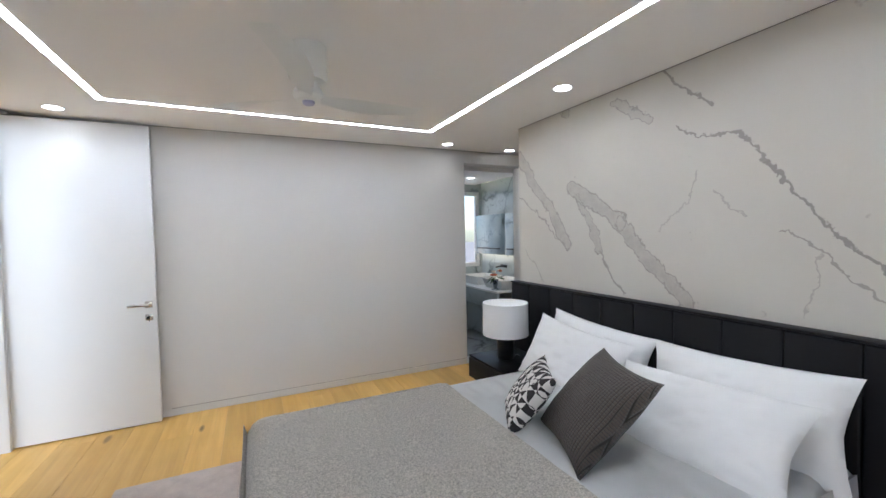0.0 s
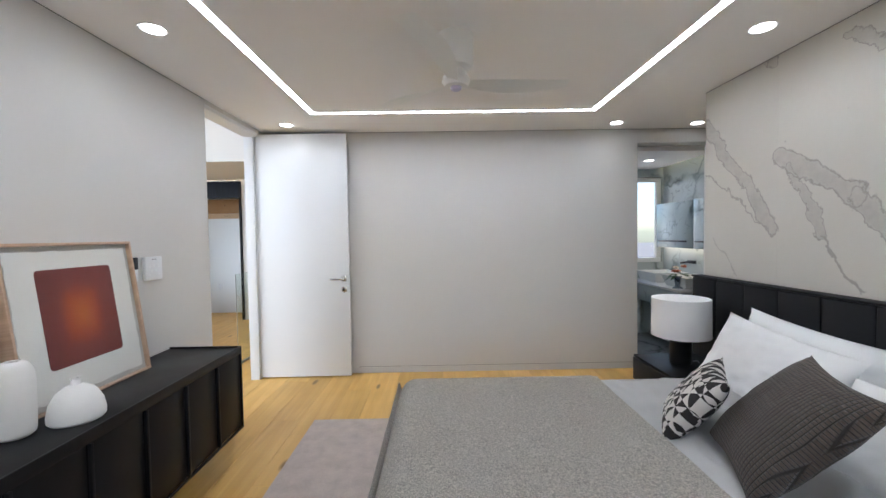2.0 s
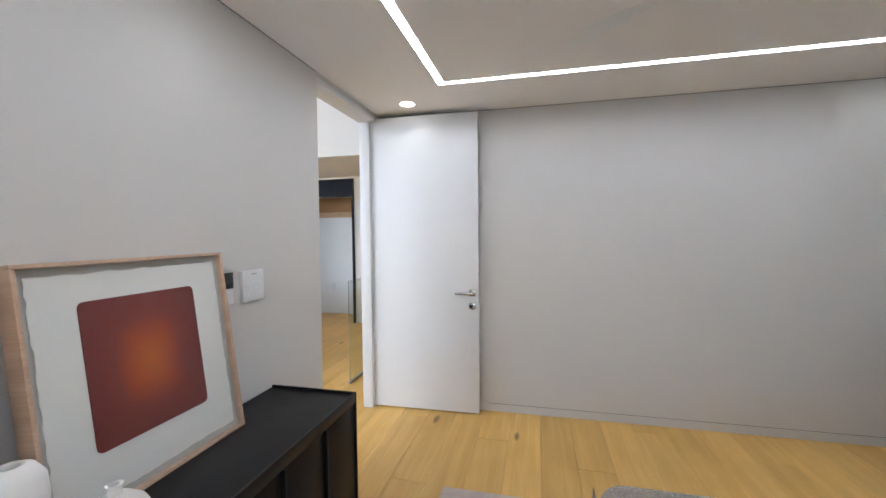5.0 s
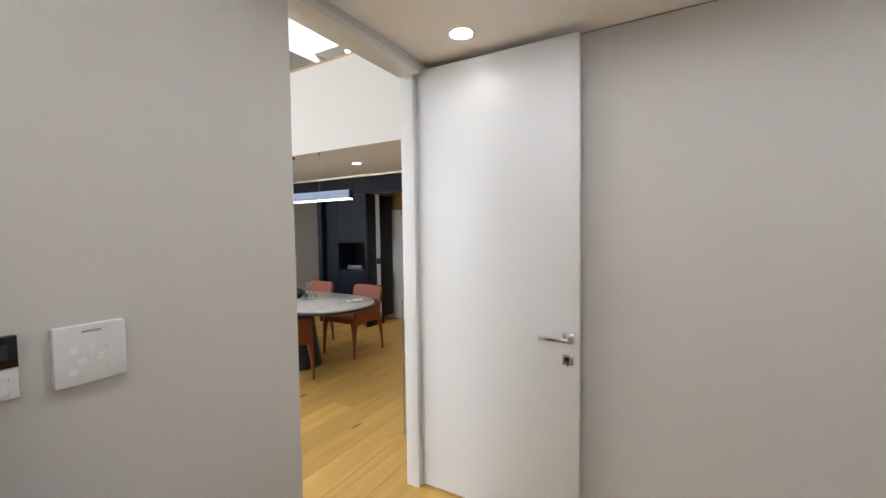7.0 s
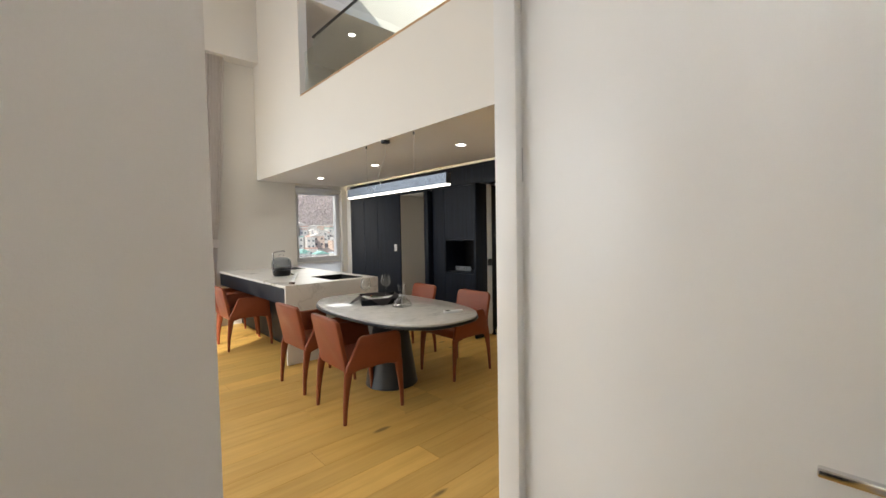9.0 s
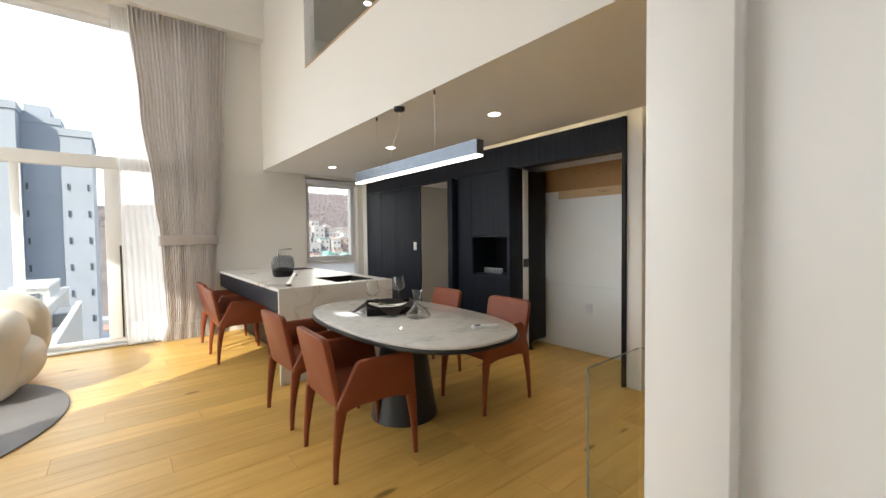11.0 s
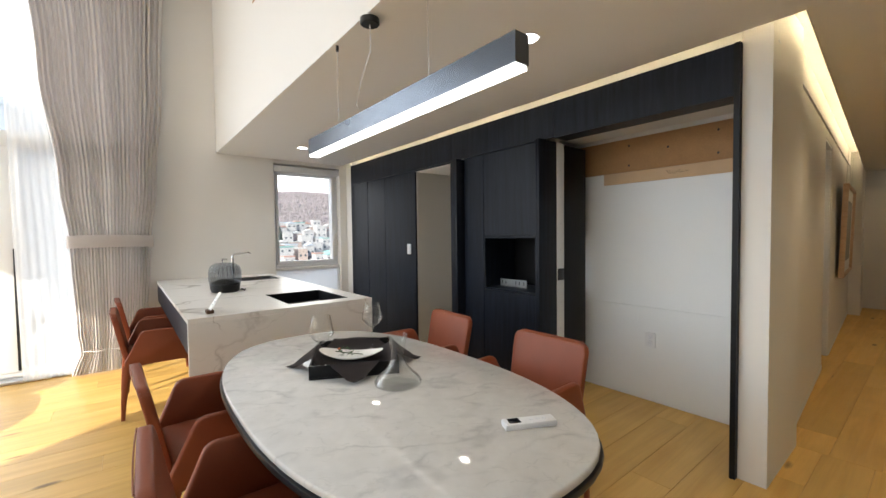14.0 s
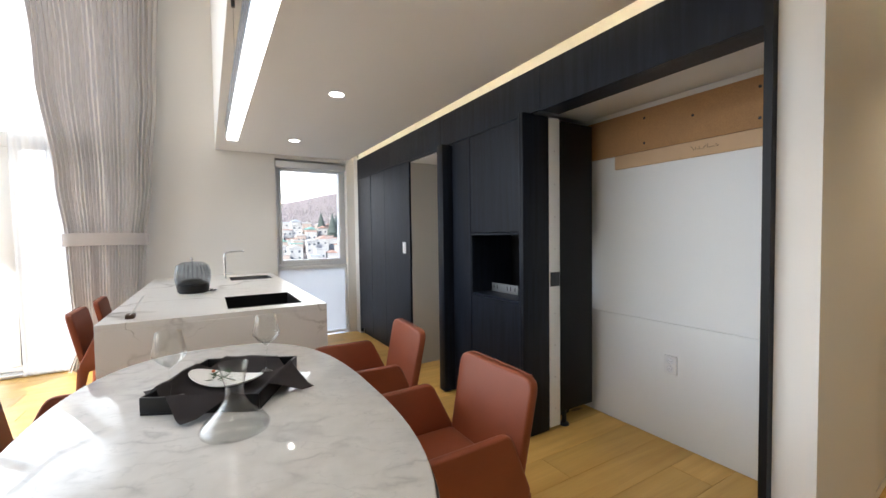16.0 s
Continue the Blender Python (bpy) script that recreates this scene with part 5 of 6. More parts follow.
part("side_slot", boxm(-4.237, -4.228, YK + 0.12, YK + 0.38, 0.90, 1.31), plain("bare_grey_board", (0.42, 0.43, 0.43), 0.7), oc, "bare grey board")
bd = thing("pocket_door", -4.20, YK, 0, "folded black oak pocket door beside the empty bay", "door")
part("leaf", boxm(-4.222, -4.203, YK - 0.060, YK + 0.165, 0.012, 2.095, 0.002), BLACKWOOD, bd)
part("leaf", boxm(-4.201, -4.182, YK - 0.060, YK + 0.165, 0.012, 2.095, 0.002), BLACKWOOD, bd)
part("rail", boxm(-4.20, -4.10, YK + 0.02, YK + 0.16, 2.0955, 2.099), STEEL, bd)
st = thing("edge_profile", -4.18, YK + 0.2, 0, "white screwed mounting strip of a pocket door", "mounting strip")
part("strip", boxm(-4.196, -4.180, YK + 0.168, YK + 0.262, 0.03, 2.09, 0.001), WHITE2, st)
for i in range(9):
    part("screw", boxm(-4.1798, -4.1785, YK + 0.212, YK + 0.218, 0.15 + 0.215 * i, 0.157 + 0.215 * i), STEEL, st)
part("catch", boxm(-4.1798, -4.175, YK + 0.172, YK + 0.255, 0.98, 1.075, 0.001), BLACKMETAL, st)
sp = thing("cabinet_end_panel", -4.2, 7.3, 0, "dark end panel on an adjustable foot", "panel")
part("panel", boxm(-4.222, -4.200, YK + 0.268, 7.385, 0.10, 2.088, 0.001), BLACK, sp)
part("foot", lathe([(0.035, 0.0), (0.033, 0.012), (0.016, 0.02), (0.016, 0.099)], 18, (-4.211, YK + 0.33, 0.002)), BLACKMETAL, sp, "black adjustable foot")

# the empty bay
structure("ceiling_bay", boxm(-4.336, -2.916, YK + 0.165, YN - 0.001, 2.17, 2.21), WHITE2)
for q in ((-4.336, -2.916, 0.762, 2.168), (-4.336, -2.916, 0.02, 0.759)):
    structure("bay_panel", boxm(q[0], q[1], YN - 0.010, YN - 0.0005, q[2], q[3], 0.001, 1), WHITE2)
pl = thing("fixing_board", -3.5, YN, 1.85, "brown particle board screwed across the bay", "board")
part("board", boxm(-4.335, -2.918, YN - 0.030, YN - 0.0105, 1.862, 2.128, 0.001), CHIP, pl)
for i, (x, z) in enumerate(((-3.85, 1.91), (-3.85, 2.07), (-3.55, 2.01), (-3.22, 1.91), (-3.22, 2.07))):
    bm = lathe([(0.008, 0), (0.008, 0.002), (0.0, 0.001)], 12)
    bm.transform(Matrix.Translation((x, YN - 0.0302, z)) @ pose(0, 0, 0, 90))
    part("screw", bm, BLACKMETAL, pl)
pl2 = thing("fixing_board", -3.4, YN, 1.76, "pale board with pencil marks below the brown board", "board")
part("board", boxm(-4.07, -2.918, YN - 0.026, YN - 0.0105, 1.768, 1.860, 0.001), CHIP2, pl2)
bm = bm_new()
rng = random.Random(2)
for i in range(7):
    x, z = -3.56 + 0.022 * i, 1.815
    add_tube(bm, [(x, YN - 0.0268, z + rng.uniform(0.0, 0.018)), (x + rng.uniform(-0.012, 0.012), YN - 0.0268, z - rng.uniform(-0.004, 0.016)), (x + 0.016, YN - 0.0268, z + rng.uniform(-0.012, 0.012))], 0.0012, 5)
part("pencil_marks", bm, BLACK, pl2, "dark scribbled marks")
ot = thing("wall_outlet", -3.68, YN, 0.50, "white double wall outlet in the bay", "outlet")
part("plate", boxm(-3.718, -3.638, YN - 0.022, YN - 0.0105, 0.440, 0.558, 0.003), WHITE, ot)
for z in (0.475, 0.525):
    bm = lathe([(0.021, 0), (0.019, 0.003), (0.017, 0.003), (0.015, -0.001), (0, -0.001)], 22)
    bm.transform(Matrix.Translation((-3.678, YN - 0.0225, z)) @ pose(0, 0, 0, 90))
    s = part("socket", bm, ALU, ot)
    bm = bm_new()
    for dx in (-0.007, 0.007):
        add_box(bm, -3.680 + dx, -3.676 + dx, YN - 0.0228, YN - 0.0218, z - 0.002, z + 0.002)
    part("contact_holes", bm, BLACK, s)

# ---- island ----
IX0, IX1, IY0, IY1, IZ = -7.698, -4.949, 4.477, 5.672, 0.888
isl = thing("kitchen_island", -6.0, 5.1, 0, "white veined kitchen island with waterfall end", "kitchen island")


def slab_with_holes(x0, x1, y0, y1, z0, z1, holes):
    """One slab of grid cells, with the cells inside the holes left out and inner faces removed."""
    bm = bm_new()
    xs = sorted({x0, x1, *[h[0] for h in holes], *[h[1] for h in holes]})
    ys = sorted({y0, y1, *[h[2] for h in holes], *[h[3] for h in holes]})
    for xa, xb in zip(xs, xs[1:]):
        for ya, yb in zip(ys, ys[1:]):
            if not any(h[0] < (xa + xb) / 2 < h[1] and h[2] < (ya + yb) / 2 < h[3] for h in holes):
                add_box(bm, xa, xb, ya, yb, z0, z1)
    bmesh.ops.remove_doubles(bm, verts=bm.verts, dist=1e-5)
    bm.verts.index_update()
    seen = {}
    for f in bm.faces:
        seen.setdefault(tuple(sorted(v.index for v in f.verts)), []).append(f)
    bmesh.ops.delete(bm, geom=[f for g in seen.values() if len(g) > 1 for f in g], context="FACES")
    return bm


HOB, SINK = (-5.69, -5.085, 5.095, 5.545), (-7.40, -6.95, 5.195, 5.60)
part("worktop", slab_with_holes(IX0, IX1, IY0, IY1, IZ - 0.03, IZ, [HOB, SINK]), MAT_ISLAND, isl, smooth=0)
part("waterfall_end", boxm(IX1 - 0.03, IX1, IY0, IY1, 0.002, IZ - 0.0305, 0.001, 1), MAT_ISLAND, isl)
part("back_panel", boxm(IX0 + 0.02, IX1 - 0.031, IY0 + 0.30, IY0 + 0.32, 0.002, IZ - 0.031), BLACKWOOD, isl, "dark recessed back panel")
part("apron", boxm(IX0 + 0.02, IX1 - 0.031, IY0 + 0.004, IY0 + 0.03, IZ - 0.22, IZ - 0.031), BLACKWOOD, isl)
part("cabinet_body", boxm(IX0 + 0.02, IX1 - 0.031, IY0 + 0.321, IY1 - 0.02, 0.08, 0.60), BLACKWOOD, isl)
part("front_doors", boxm(IX0 + 0.02, IX1 - 0.031, IY1 - 0.019, IY1 - 0.003, 0.08, IZ - 0.031), BLACKWOOD, isl)
part("end_panel", boxm(IX0, IX0 + 0.019, IY0 + 0.30, IY1, 0.002, IZ - 0.031), MAT_ISLAND, isl)
for nm, q, m2, z in (("hob_recess", HOB, BLACK, 0.80), ("sink_bowl", SINK, STEEL, 0.70)):
    bm = bm_new()
    e = 0.004
    add_box(bm, q[0] + 0.0005, q[1] - 0.0005, q[2] + 0.0005, q[3] - 0.0005, z - 0.004, z)
    for w in ((q[0] + 0.0005, q[0] + e, q[2] + 0.0005, q[3] - 0.0005), (q[1] - e, q[1] - 0.0005, q[2] + 0.0005, q[3] - 0.0005), (q[0] + e, q[1] - e, q[2] + 0.0005, q[2] + e), (q[0] + e, q[1] - e, q[3] - e, q[3] - 0.0005)):
        add_box(bm, *w, z, IZ - 0.002)
    part(nm, bm, m2, isl, "black recess" if nm[0] == "h" else "steel sink bowl", smooth=0)

fa = thing("kitchen_tap", -7.2, 5.15, IZ, "slim chrome kitchen tap on the island", "tap")
part("column", tube([(-7.22, 5.15, IZ + 0.0005), (-7.22, 5.15, IZ + 0.02), (-7.22, 5.15, IZ + 0.24)], 0.014, 16), CHROME, fa)
part("spout", tube([(-7.22, 5.15, IZ + 0.235), (-7.22, 5.152, IZ + 0.268), (-7.22, 5.17, IZ + 0.285), (-7.22, 5.33, IZ + 0.30), (-7.22, 5.338, IZ + 0.285)], 0.011, 14), CHROME, fa)
part("lever", tube([(-7.206, 5.152, IZ + 0.06), (-7.185, 5.18, IZ + 0.065), (-7.17, 5.22, IZ + 0.062)], 0.005, 10), CHROME, fa)

SPX, SPY = -6.14, 4.885
spk = thing("smoked_dome_speaker", SPX, SPY, IZ, "dark loudspeaker under a smoked glass dome", "loudspeaker")
part("base", lathe([(0.0, 0.001), (0.100, 0.001), (0.112, 0.012), (0.118, 0.05), (0.116, 0.075), (0.05, 0.11), (0.0, 0.115)], 44, (SPX, SPY, IZ)), BLACK, spk, "black fabric base")
part("dome", lathe([(0.119, 0.06), (0.130, 0.12), (0.128, 0.18), (0.114, 0.225), (0.075, 0.25), (0.0, 0.256)], 44, (SPX, SPY, IZ), False), SMOKE, spk, "smoked glass dome")
for i in range(20):
    a = 2 * math.pi * i / 20
    part("grille_rib", tube([(SPX + 0.100 * math.cos(a), SPY + 0.100 * math.sin(a), IZ + 0.085), (SPX + 0.112 * math.cos(a), SPY + 0.112 * math.sin(a), IZ + 0.15), (SPX + 0.095 * math.cos(a), SPY + 0.095 * math.sin(a), IZ + 0.22)], 0.0012, 5), BLACK, spk)
part("carry_handle", tube([(SPX - 0.065, SPY - 0.005, IZ + 0.247), (SPX - 0.075, SPY - 0.005, IZ + 0.270), (SPX - 0.05, SPY - 0.005, IZ + 0.288), (SPX + 0.09, SPY - 0.005, IZ + 0.290), (SPX + 0.115, SPY - 0.005, IZ + 0.284)], 0.0075, 12), CHROME, spk, "polished metal carry handle")
part("cable", tube([(SPX + 0.05, SPY + 0.09, IZ + 0.012), (SPX + 0.03, SPY + 0.15, IZ + 0.006), (SPX - 0.03, SPY + 0.17, IZ + 0.006), (SPX + 0.01, SPY + 0.12, IZ + 0.02), (SPX + 0.07, SPY + 0.14, IZ + 0.006)], 0.004, 8), BLACK, spk)
sg = thing("table_sign", -5.06, 4.61, IZ, "small acrylic sign on a dark wooden foot", "sign")
part("foot", boxm(-5.14, -5.06, 4.59, 4.63, IZ + 0.0005, IZ + 0.022, 0.002), wood("walnut", (0.05, 0.022, 0.012), (0.12, 0.06, 0.03), knots=False), sg, "dark wooden foot")
bm = boxm(-5.14, -5.06, -0.002, 0.002, 0, 0.125, 0.0006, 1)
bm.transform(Matrix.Translation((0, 4.61, IZ + 0.018)) @ Matrix.Rotation(radians(-32), 4, "X"))
part("card", bm, PAPER, sg, "white printed card")
for i, wd in enumerate((0.03, 0.05, 0.045)):
    bm = boxm(-5.10 - wd / 2, -5.10 + wd / 2, -0.0032, -0.0024, 0.035 + 0.022 * i, 0.041 + 0.022 * i)
    bm.transform(Matrix.Translation((0, 4.61, IZ + 0.018)) @ Matrix.Rotation(radians(-32), 4, "X"))
    part("text_bar", bm, STEEL, sg)

# ---- dining table ----
TX, TY, TA, TB, TZ = -3.733, 5.012, 0.953, 0.523, 0.755


def oval(k, n=96):
    pts = []
    for i in range(n):
        a = 2 * math.pi * i / n
        c, s = math.cos(a), math.sin(a)
        r = (abs(c / (TA + k)) ** 2.6 + abs(s / (TB + k)) ** 2.6) ** (-1 / 2.6)
        pts.append((TX + r * c, TY + r * s))
    return pts


dt = thing("dining_table", TX, TY, 0, "oval marble dining table on a black cone pedestal", "dining table")
bm = bm_new()
rows = []
for k, z in ((-0.008, TZ - 0.023), (-0.001, TZ - 0.019), (0.0, TZ - 0.010), (-0.002, TZ - 0.003), (-0.006, TZ)):
    rows.append([bm.verts.new((x, y, z)) for x, y in oval(k)])
for a, b in zip(rows, rows[1:]):
    for i in range(len(a)):
        j = (i + 1) % len(a)
        bm.faces.new((a[i], a[j], b[j], b[i]))
bm.faces.new(rows[-1])
bm.faces.new(rows[0][::-1])
part("tabletop", bm, MAT_TABLE, dt, "glossy white veined marble top", smooth=40)
bm = bm_new()
rows = []
for k, z in ((-0.10, TZ - 0.062), (-0.02, TZ - 0.052), (0.006, TZ - 0.042), (0.009, TZ - 0.032), (0.006, TZ - 0.0235)):
    rows.append([bm.verts.new((x, y, z)) for x, y in oval(k)])
for a, b in zip(rows, rows[1:]):
    for i in range(len(a)):
        j = (i + 1) % len(a)
        bm.faces.new((a[i], a[j], b[j], b[i]))
bm.faces.new(rows[-1])
bm.faces.new(rows[0][::-1])
part("under_frame", bm, BLACKMETAL, dt, "black under-frame", smooth=40)
part("pedestal", lathe([(0.25, 0.002), (0.252, 0.008), (0.247, 0.02), (0.15, 0.69), (0.15, 0.694)], 56, (TX - 0.03, TY + 0.02, 0)), BLACKMETAL, dt, "black metal cone")


def rounded(pts, k=5):
    """An outline whose corners (u, v, radius) are rounded off."""
    out = []
    n = len(pts)
    for i, (u, v, r) in enumerate(pts):
        p, a, b = Vector((u, v)), Vector(pts[i - 1][:2]), Vector(pts[(i + 1) % n][:2])
        if r == 0:
            out.append((u, v))
            continue
        da, db = (a - p).normalized(), (b - p).normalized()
        for q in range(k + 1):
            t = q / k
            out.append(tuple(p + da * r * (1 - t) ** 2 + db * r * t ** 2))
    return out


def rings(bm, levels):
    """A tapered bar with square section from levels (x, y, z, half width, half depth)."""
    last = None
    for x, y, z, a, c in levels:
        ring = [bm.verts.new((x + dx * a, y + dy * c, z)) for dx, dy in ((-1, -0.55), (-0.55, -1), (0.55, -1), (1, -0.55), (1, 0.55), (0.55, 1), (-0.55, 1), (-1, 0.55))]
        if last:
            for i in range(8):
                bm.faces.new((last[i], last[(i + 1) % 8], ring[(i + 1) % 8], ring[i]))
        else:
            bm.faces.new(ring[::-1])
        last = ring
    bm.faces.new(last)
    return bm


def dining_chair():
    ch = thing("dining_chair", 0, 0, 0, "russet leather dining armchair with leather-wrapped legs", "chair", "dining chairs")
    bm = boxm(-0.226, 0.226, -0.215, 0.225, 0.392, 0.470, 0.024, 4)
    for v in bm.verts:
        if v.co.z > 0.46:
            v.co.z += 0.010 * (1 - (v.co.x / 0.23) ** 2)
    part("seat", bm, LEATHER, ch, local=True, smooth=50)
    # the back: a slab with rounded upper corners, leaning back and bowed a little
    bm = prism(rounded([(-0.226, 0.385, 0.02), (0.226, 0.385, 0.02), (0.236, 0.80, 0.055), (-0.236, 0.80, 0.055)]), 1, -0.020, 0.020, 0.009)
    for v in bm.verts:
        v.co.y += -0.222 - 0.20 * (v.co.z - 0.40) + 0.10 * (v.co.x ** 2)
    part("backrest", bm, LEATHER, ch, local=True, smooth=50)
    bm = tube([(x / 20 * 0.43, -0.246 - 0.20 * (0.795 - 0.40) + 0.10 * (x / 20 * 0.43) ** 2 + 0.004, 0.7985) for x in range(-9, 10)], 0.0022, 6)
    part("piping", bm, LEATHER, ch, local=True)
    for s in (-1, 1):
        # arm panel with a rounded front corner, flowing into the legs
        bm = prism(rounded([(-0.135, 0.662, 0.035), (0.232, 0.655, 0.055), (0.262, 0.40, 0), (0.205, 0.372, 0.02), (0.12, 0.395, 0.03), (-0.13, 0.395, 0.03), (-0.20, 0.372, 0.02), (-0.245, 0.372, 0), (-0.242, 0.43, 0)]), 0, 0, 0.034, 0.010)
        for v in bm.verts:
            v.co.x += 0.030 * (v.co.z - 0.40) / 0.25
        bm.transform(Matrix.Translation((0.226, 0, 0)))
        if s < 0:
            bm.transform(Matrix.Diagonal((-1, 1, 1, 1)))
        part("armrest", bm, LEATHER, ch, local=True, smooth=50)
        for y0, y1, c in ((0.231, 0.262, 0.036), (-0.218, -0.262, 0.034)):
            bm = rings(bm_new(), [(s * (0.242 + 0.006 * t), y1 + (y0 - y1) * (1 - t) ** 1.6, 0.402 * (1 - t), 0.017 - 0.006 * t, c * (1 - t) ** 2.2 + 0.024 - 0.011 * t - 0.024 * (1 - t) ** 2.2) for t in (0, 0.07, 0.15, 0.25, 0.45, 0.7, 1.0)])
            part("leg", bm, LEATHER, ch, local=True, smooth=60)
    return ch


chair = dining_chair()
chair.matrix_basis = pose(-3.505, 4.525, 0.001, 0, 0, -2)
for x, y, rz in ((-4.305, 4.53, 2), (-3.57, 5.72, 180), (-4.45, 5.73, 175), (-6.28, 4.42, 0), (-6.95, 4.44, 2)):
    copy_thing(chair, pose(x, y, 0.001, 0, 0, rz))

# pendant over the table
pn = thing("linear_pendant", -3.8, 5.126, ZK, "long dark metal pendant light over the dining table", "pendant light")
part("housing", slab_with_holes(-4.64, -3.005, 5.095, 5.155, 1.856, 1.945, []), PENDMETAL, pn, smooth=0)
part("diffuser", boxm(-4.636, -3.009, 5.099, 5.151, 1.842, 1.855), PENDLED, pn, "glowing white diffuser")
for x in (-4.27, -3.46):
    w = part("suspension_wire", tube([(x, 5.126, 1.946), (x, 5.126, ZK - 0.03)], 0.0012, 6), STEEL, pn)
    part("wire_grip", tube([(x, 5.126, ZK - 0.03), (x, 5.126, ZK - 0.001)], 0.008, 12), BLACKMETAL, pn)
part("canopy", lathe([(0.045, -0.001), (0.045, -0.024), (0.040, -0.028), (0, -0.028)], 28, (-3.93, 5.137, ZK)), BLACKMETAL, pn)
part("power_cord", tube([(-3.93, 5.137, ZK - 0.028), (-3.95, 5.15, 2.24), (-4.01, 5.13, 2.12), (-4.05, 5.12, 2.01), (-4.02, 5.126, 1.96), (-3.99, 5.126, 1.946)], 0.0022, 6), WHITE, pn, "white power cord")

# things on the table
ty = thing("serving_tray", -3.98, 5.055, TZ, "black rectangular serving tray", "tray")
TM = Matrix.Translation((-3.98, 5.055, TZ)) @ pose(0, 0, 0, 0, 0, 63)
for q in ((-0.19, 0.19, -0.21, 0.21, 0.001, 0.008), (-0.19, 0.19, -0.21, -0.20, 0.009, 0.06), (-0.19, 0.19, 0.20, 0.21, 0.009, 0.06), (-0.19, -0.18, -0.199, 0.199, 0.009, 0.06), (0.18, 0.19, -0.199, 0.199, 0.009, 0.06)):
    bm = boxm(*q, 0.0015)
    bm.transform(TM)
    part("base" if q[5] < 0.01 else "side", bm, BLACK, ty)


def napkin(u, v):
    x, y = (u - 0.5) * 0.45, (v - 0.5) * 0.45
    c, s = math.cos(radians(45)), math.sin(radians(45))
    X, Y = x * c - y * s, x * s + y * c
    over = max(0, abs(Y) - 0.205)
    z = 0.016 + 0.050 * min(1, (abs(Y) / 0.205) ** 5)
    z = max(z - over * 0.62, 0.004) if over > 0.012 else z
    ox = max(0, abs(X) - 0.185)
    z = max(z, 0.016 + 0.050 * min(1, (abs(X) / 0.185) ** 5))
    z = max(0.004, 0.066 - ox * 0.62) if ox > 0.012 else z
    z += 0.006 * noise.noise(Vector((X * 12, Y * 12, 1.0)))
    return tuple(TM @ Vector((X, Y, max(z, 0.003))))


bm = sheet(napkin, 40, 40)
bmesh.ops.solidify(bm, geom=list(bm.faces), thickness=0.0015)
solo("napkin", bm, CLOTH, "charcoal cloth napkin laid over the tray", "napkin", smooth=60)
P0 = TM @ Vector((-0.02, 0.015, 0.024))
bm = lathe([(0, 0.0), (0.075, 0.0), (0.100, 0.010), (0.0985, 0.013), (0.074, 0.004), (0, 0.004)], 56)
for v in bm.verts:
    v.co.x *= 1.55
    v.co.y *= 0.72
    v.co.z += 1.1 * v.co.x ** 2
solo("plate", bm, CERAMIC, "long curved white plate on the napkin", "plate", at=Matrix.Translation(P0) @ pose(0, 0, 0, 0, 0, 48))
sprig = thing("green_sprig", P0.x, P0.y, P0.z + 0.006, "sprig of green leaves lying on the plate", "herb sprig")
part("stem", tube([(P0.x - 0.07, P0.y - 0.05, P0.z + 0.02), (P0.x, P0.y, P0.z + 0.016), (P0.x + 0.06, P0.y + 0.03, P0.z + 0.02)], 0.002, 6), LEAF, sprig)
rng = random.Random(5)
for i in range(14):
    o = Vector((P0.x + rng.uniform(-0.07, 0.03), P0.y + rng.uniform(-0.05, 0.02), P0.z + 0.018))
    a = rng.uniform(0, 6.28)
    d, sd = Vector((math.cos(a), math.sin(a), rng.uniform(0.1, 0.6))), Vector((-math.sin(a), math.cos(a), 0))
    bm = bm_new()
    bm.faces.new([bm.verts.new(o + d * 0.035 * f + sd * w) for f, w in ((0, 0), (0.4, 0.006), (1, 0), (0.4, -0.006))])
    r2 = bmesh.ops.extrude_face_region(bm, geom=list(bm.faces))
    bmesh.ops.translate(bm, verts=[v for v in r2["geom"] if isinstance(v, bmesh.types.BMVert)], vec=(0, 0, 0.001))
    part("leaf", bm, LEAF, sprig)
part("berry", lathe([(0, 0), (0.006, 0.003), (0.007, 0.007), (0, 0.013)], 10, (P0.x - 0.05, P0.y - 0.04, P0.z + 0.03)), PETALS[0], sprig, "red berry")


def wine_glass(x, y, z):
    g = thing("wine_glass", x, y, z, "empty long-stemmed wine glass", "wine glass", "wine glasses")
    bm = lathe([(0.0, 0.001), (0.041, 0.001), (0.041, 0.003), (0.008, 0.006), (0.004, 0.012), (0.0035, 0.098), (0.008, 0.108), (0.034, 0.126), (0.053, 0.150), (0.0535, 0.158), (0.039, 0.232), (0.0383, 0.232), (0.0526, 0.158), (0.0520, 0.1515), (0.0330, 0.1275), (0.0070, 0.1090), (0.0, 0.1080)], 36, (x, y, z), False)
    part("glass", bm, GLASS, g).visible_shadow = False


g1 = TM @ Vector((-0.143, -0.122, 0.024))
g2 = TM @ Vector((0.085, 0.150, 0.024))
wine_glass(g1.x, g1.y, g1.z)
wine_glass(g2.x, g2.y, g2.z)
cr = thing("carafe", -3.60, 5.055, TZ, "clear glass wine carafe, empty", "carafe")
bm = lathe([(0.0, 0.001), (0.080, 0.001), (0.094, 0.008), (0.096, 0.018), (0.085, 0.036), (0.045, 0.072), (0.027, 0.105), (0.026, 0.135), (0.036, 0.185), (0.041, 0.205), (0.0395, 0.205), (0.0345, 0.185), (0.0245, 0.135), (0.0255, 0.105), (0.043, 0.070), (0.083, 0.033), (0.092, 0.017), (0.078, 0.006), (0.0, 0.005)], 48, (-3.60, 5.055, TZ), False)
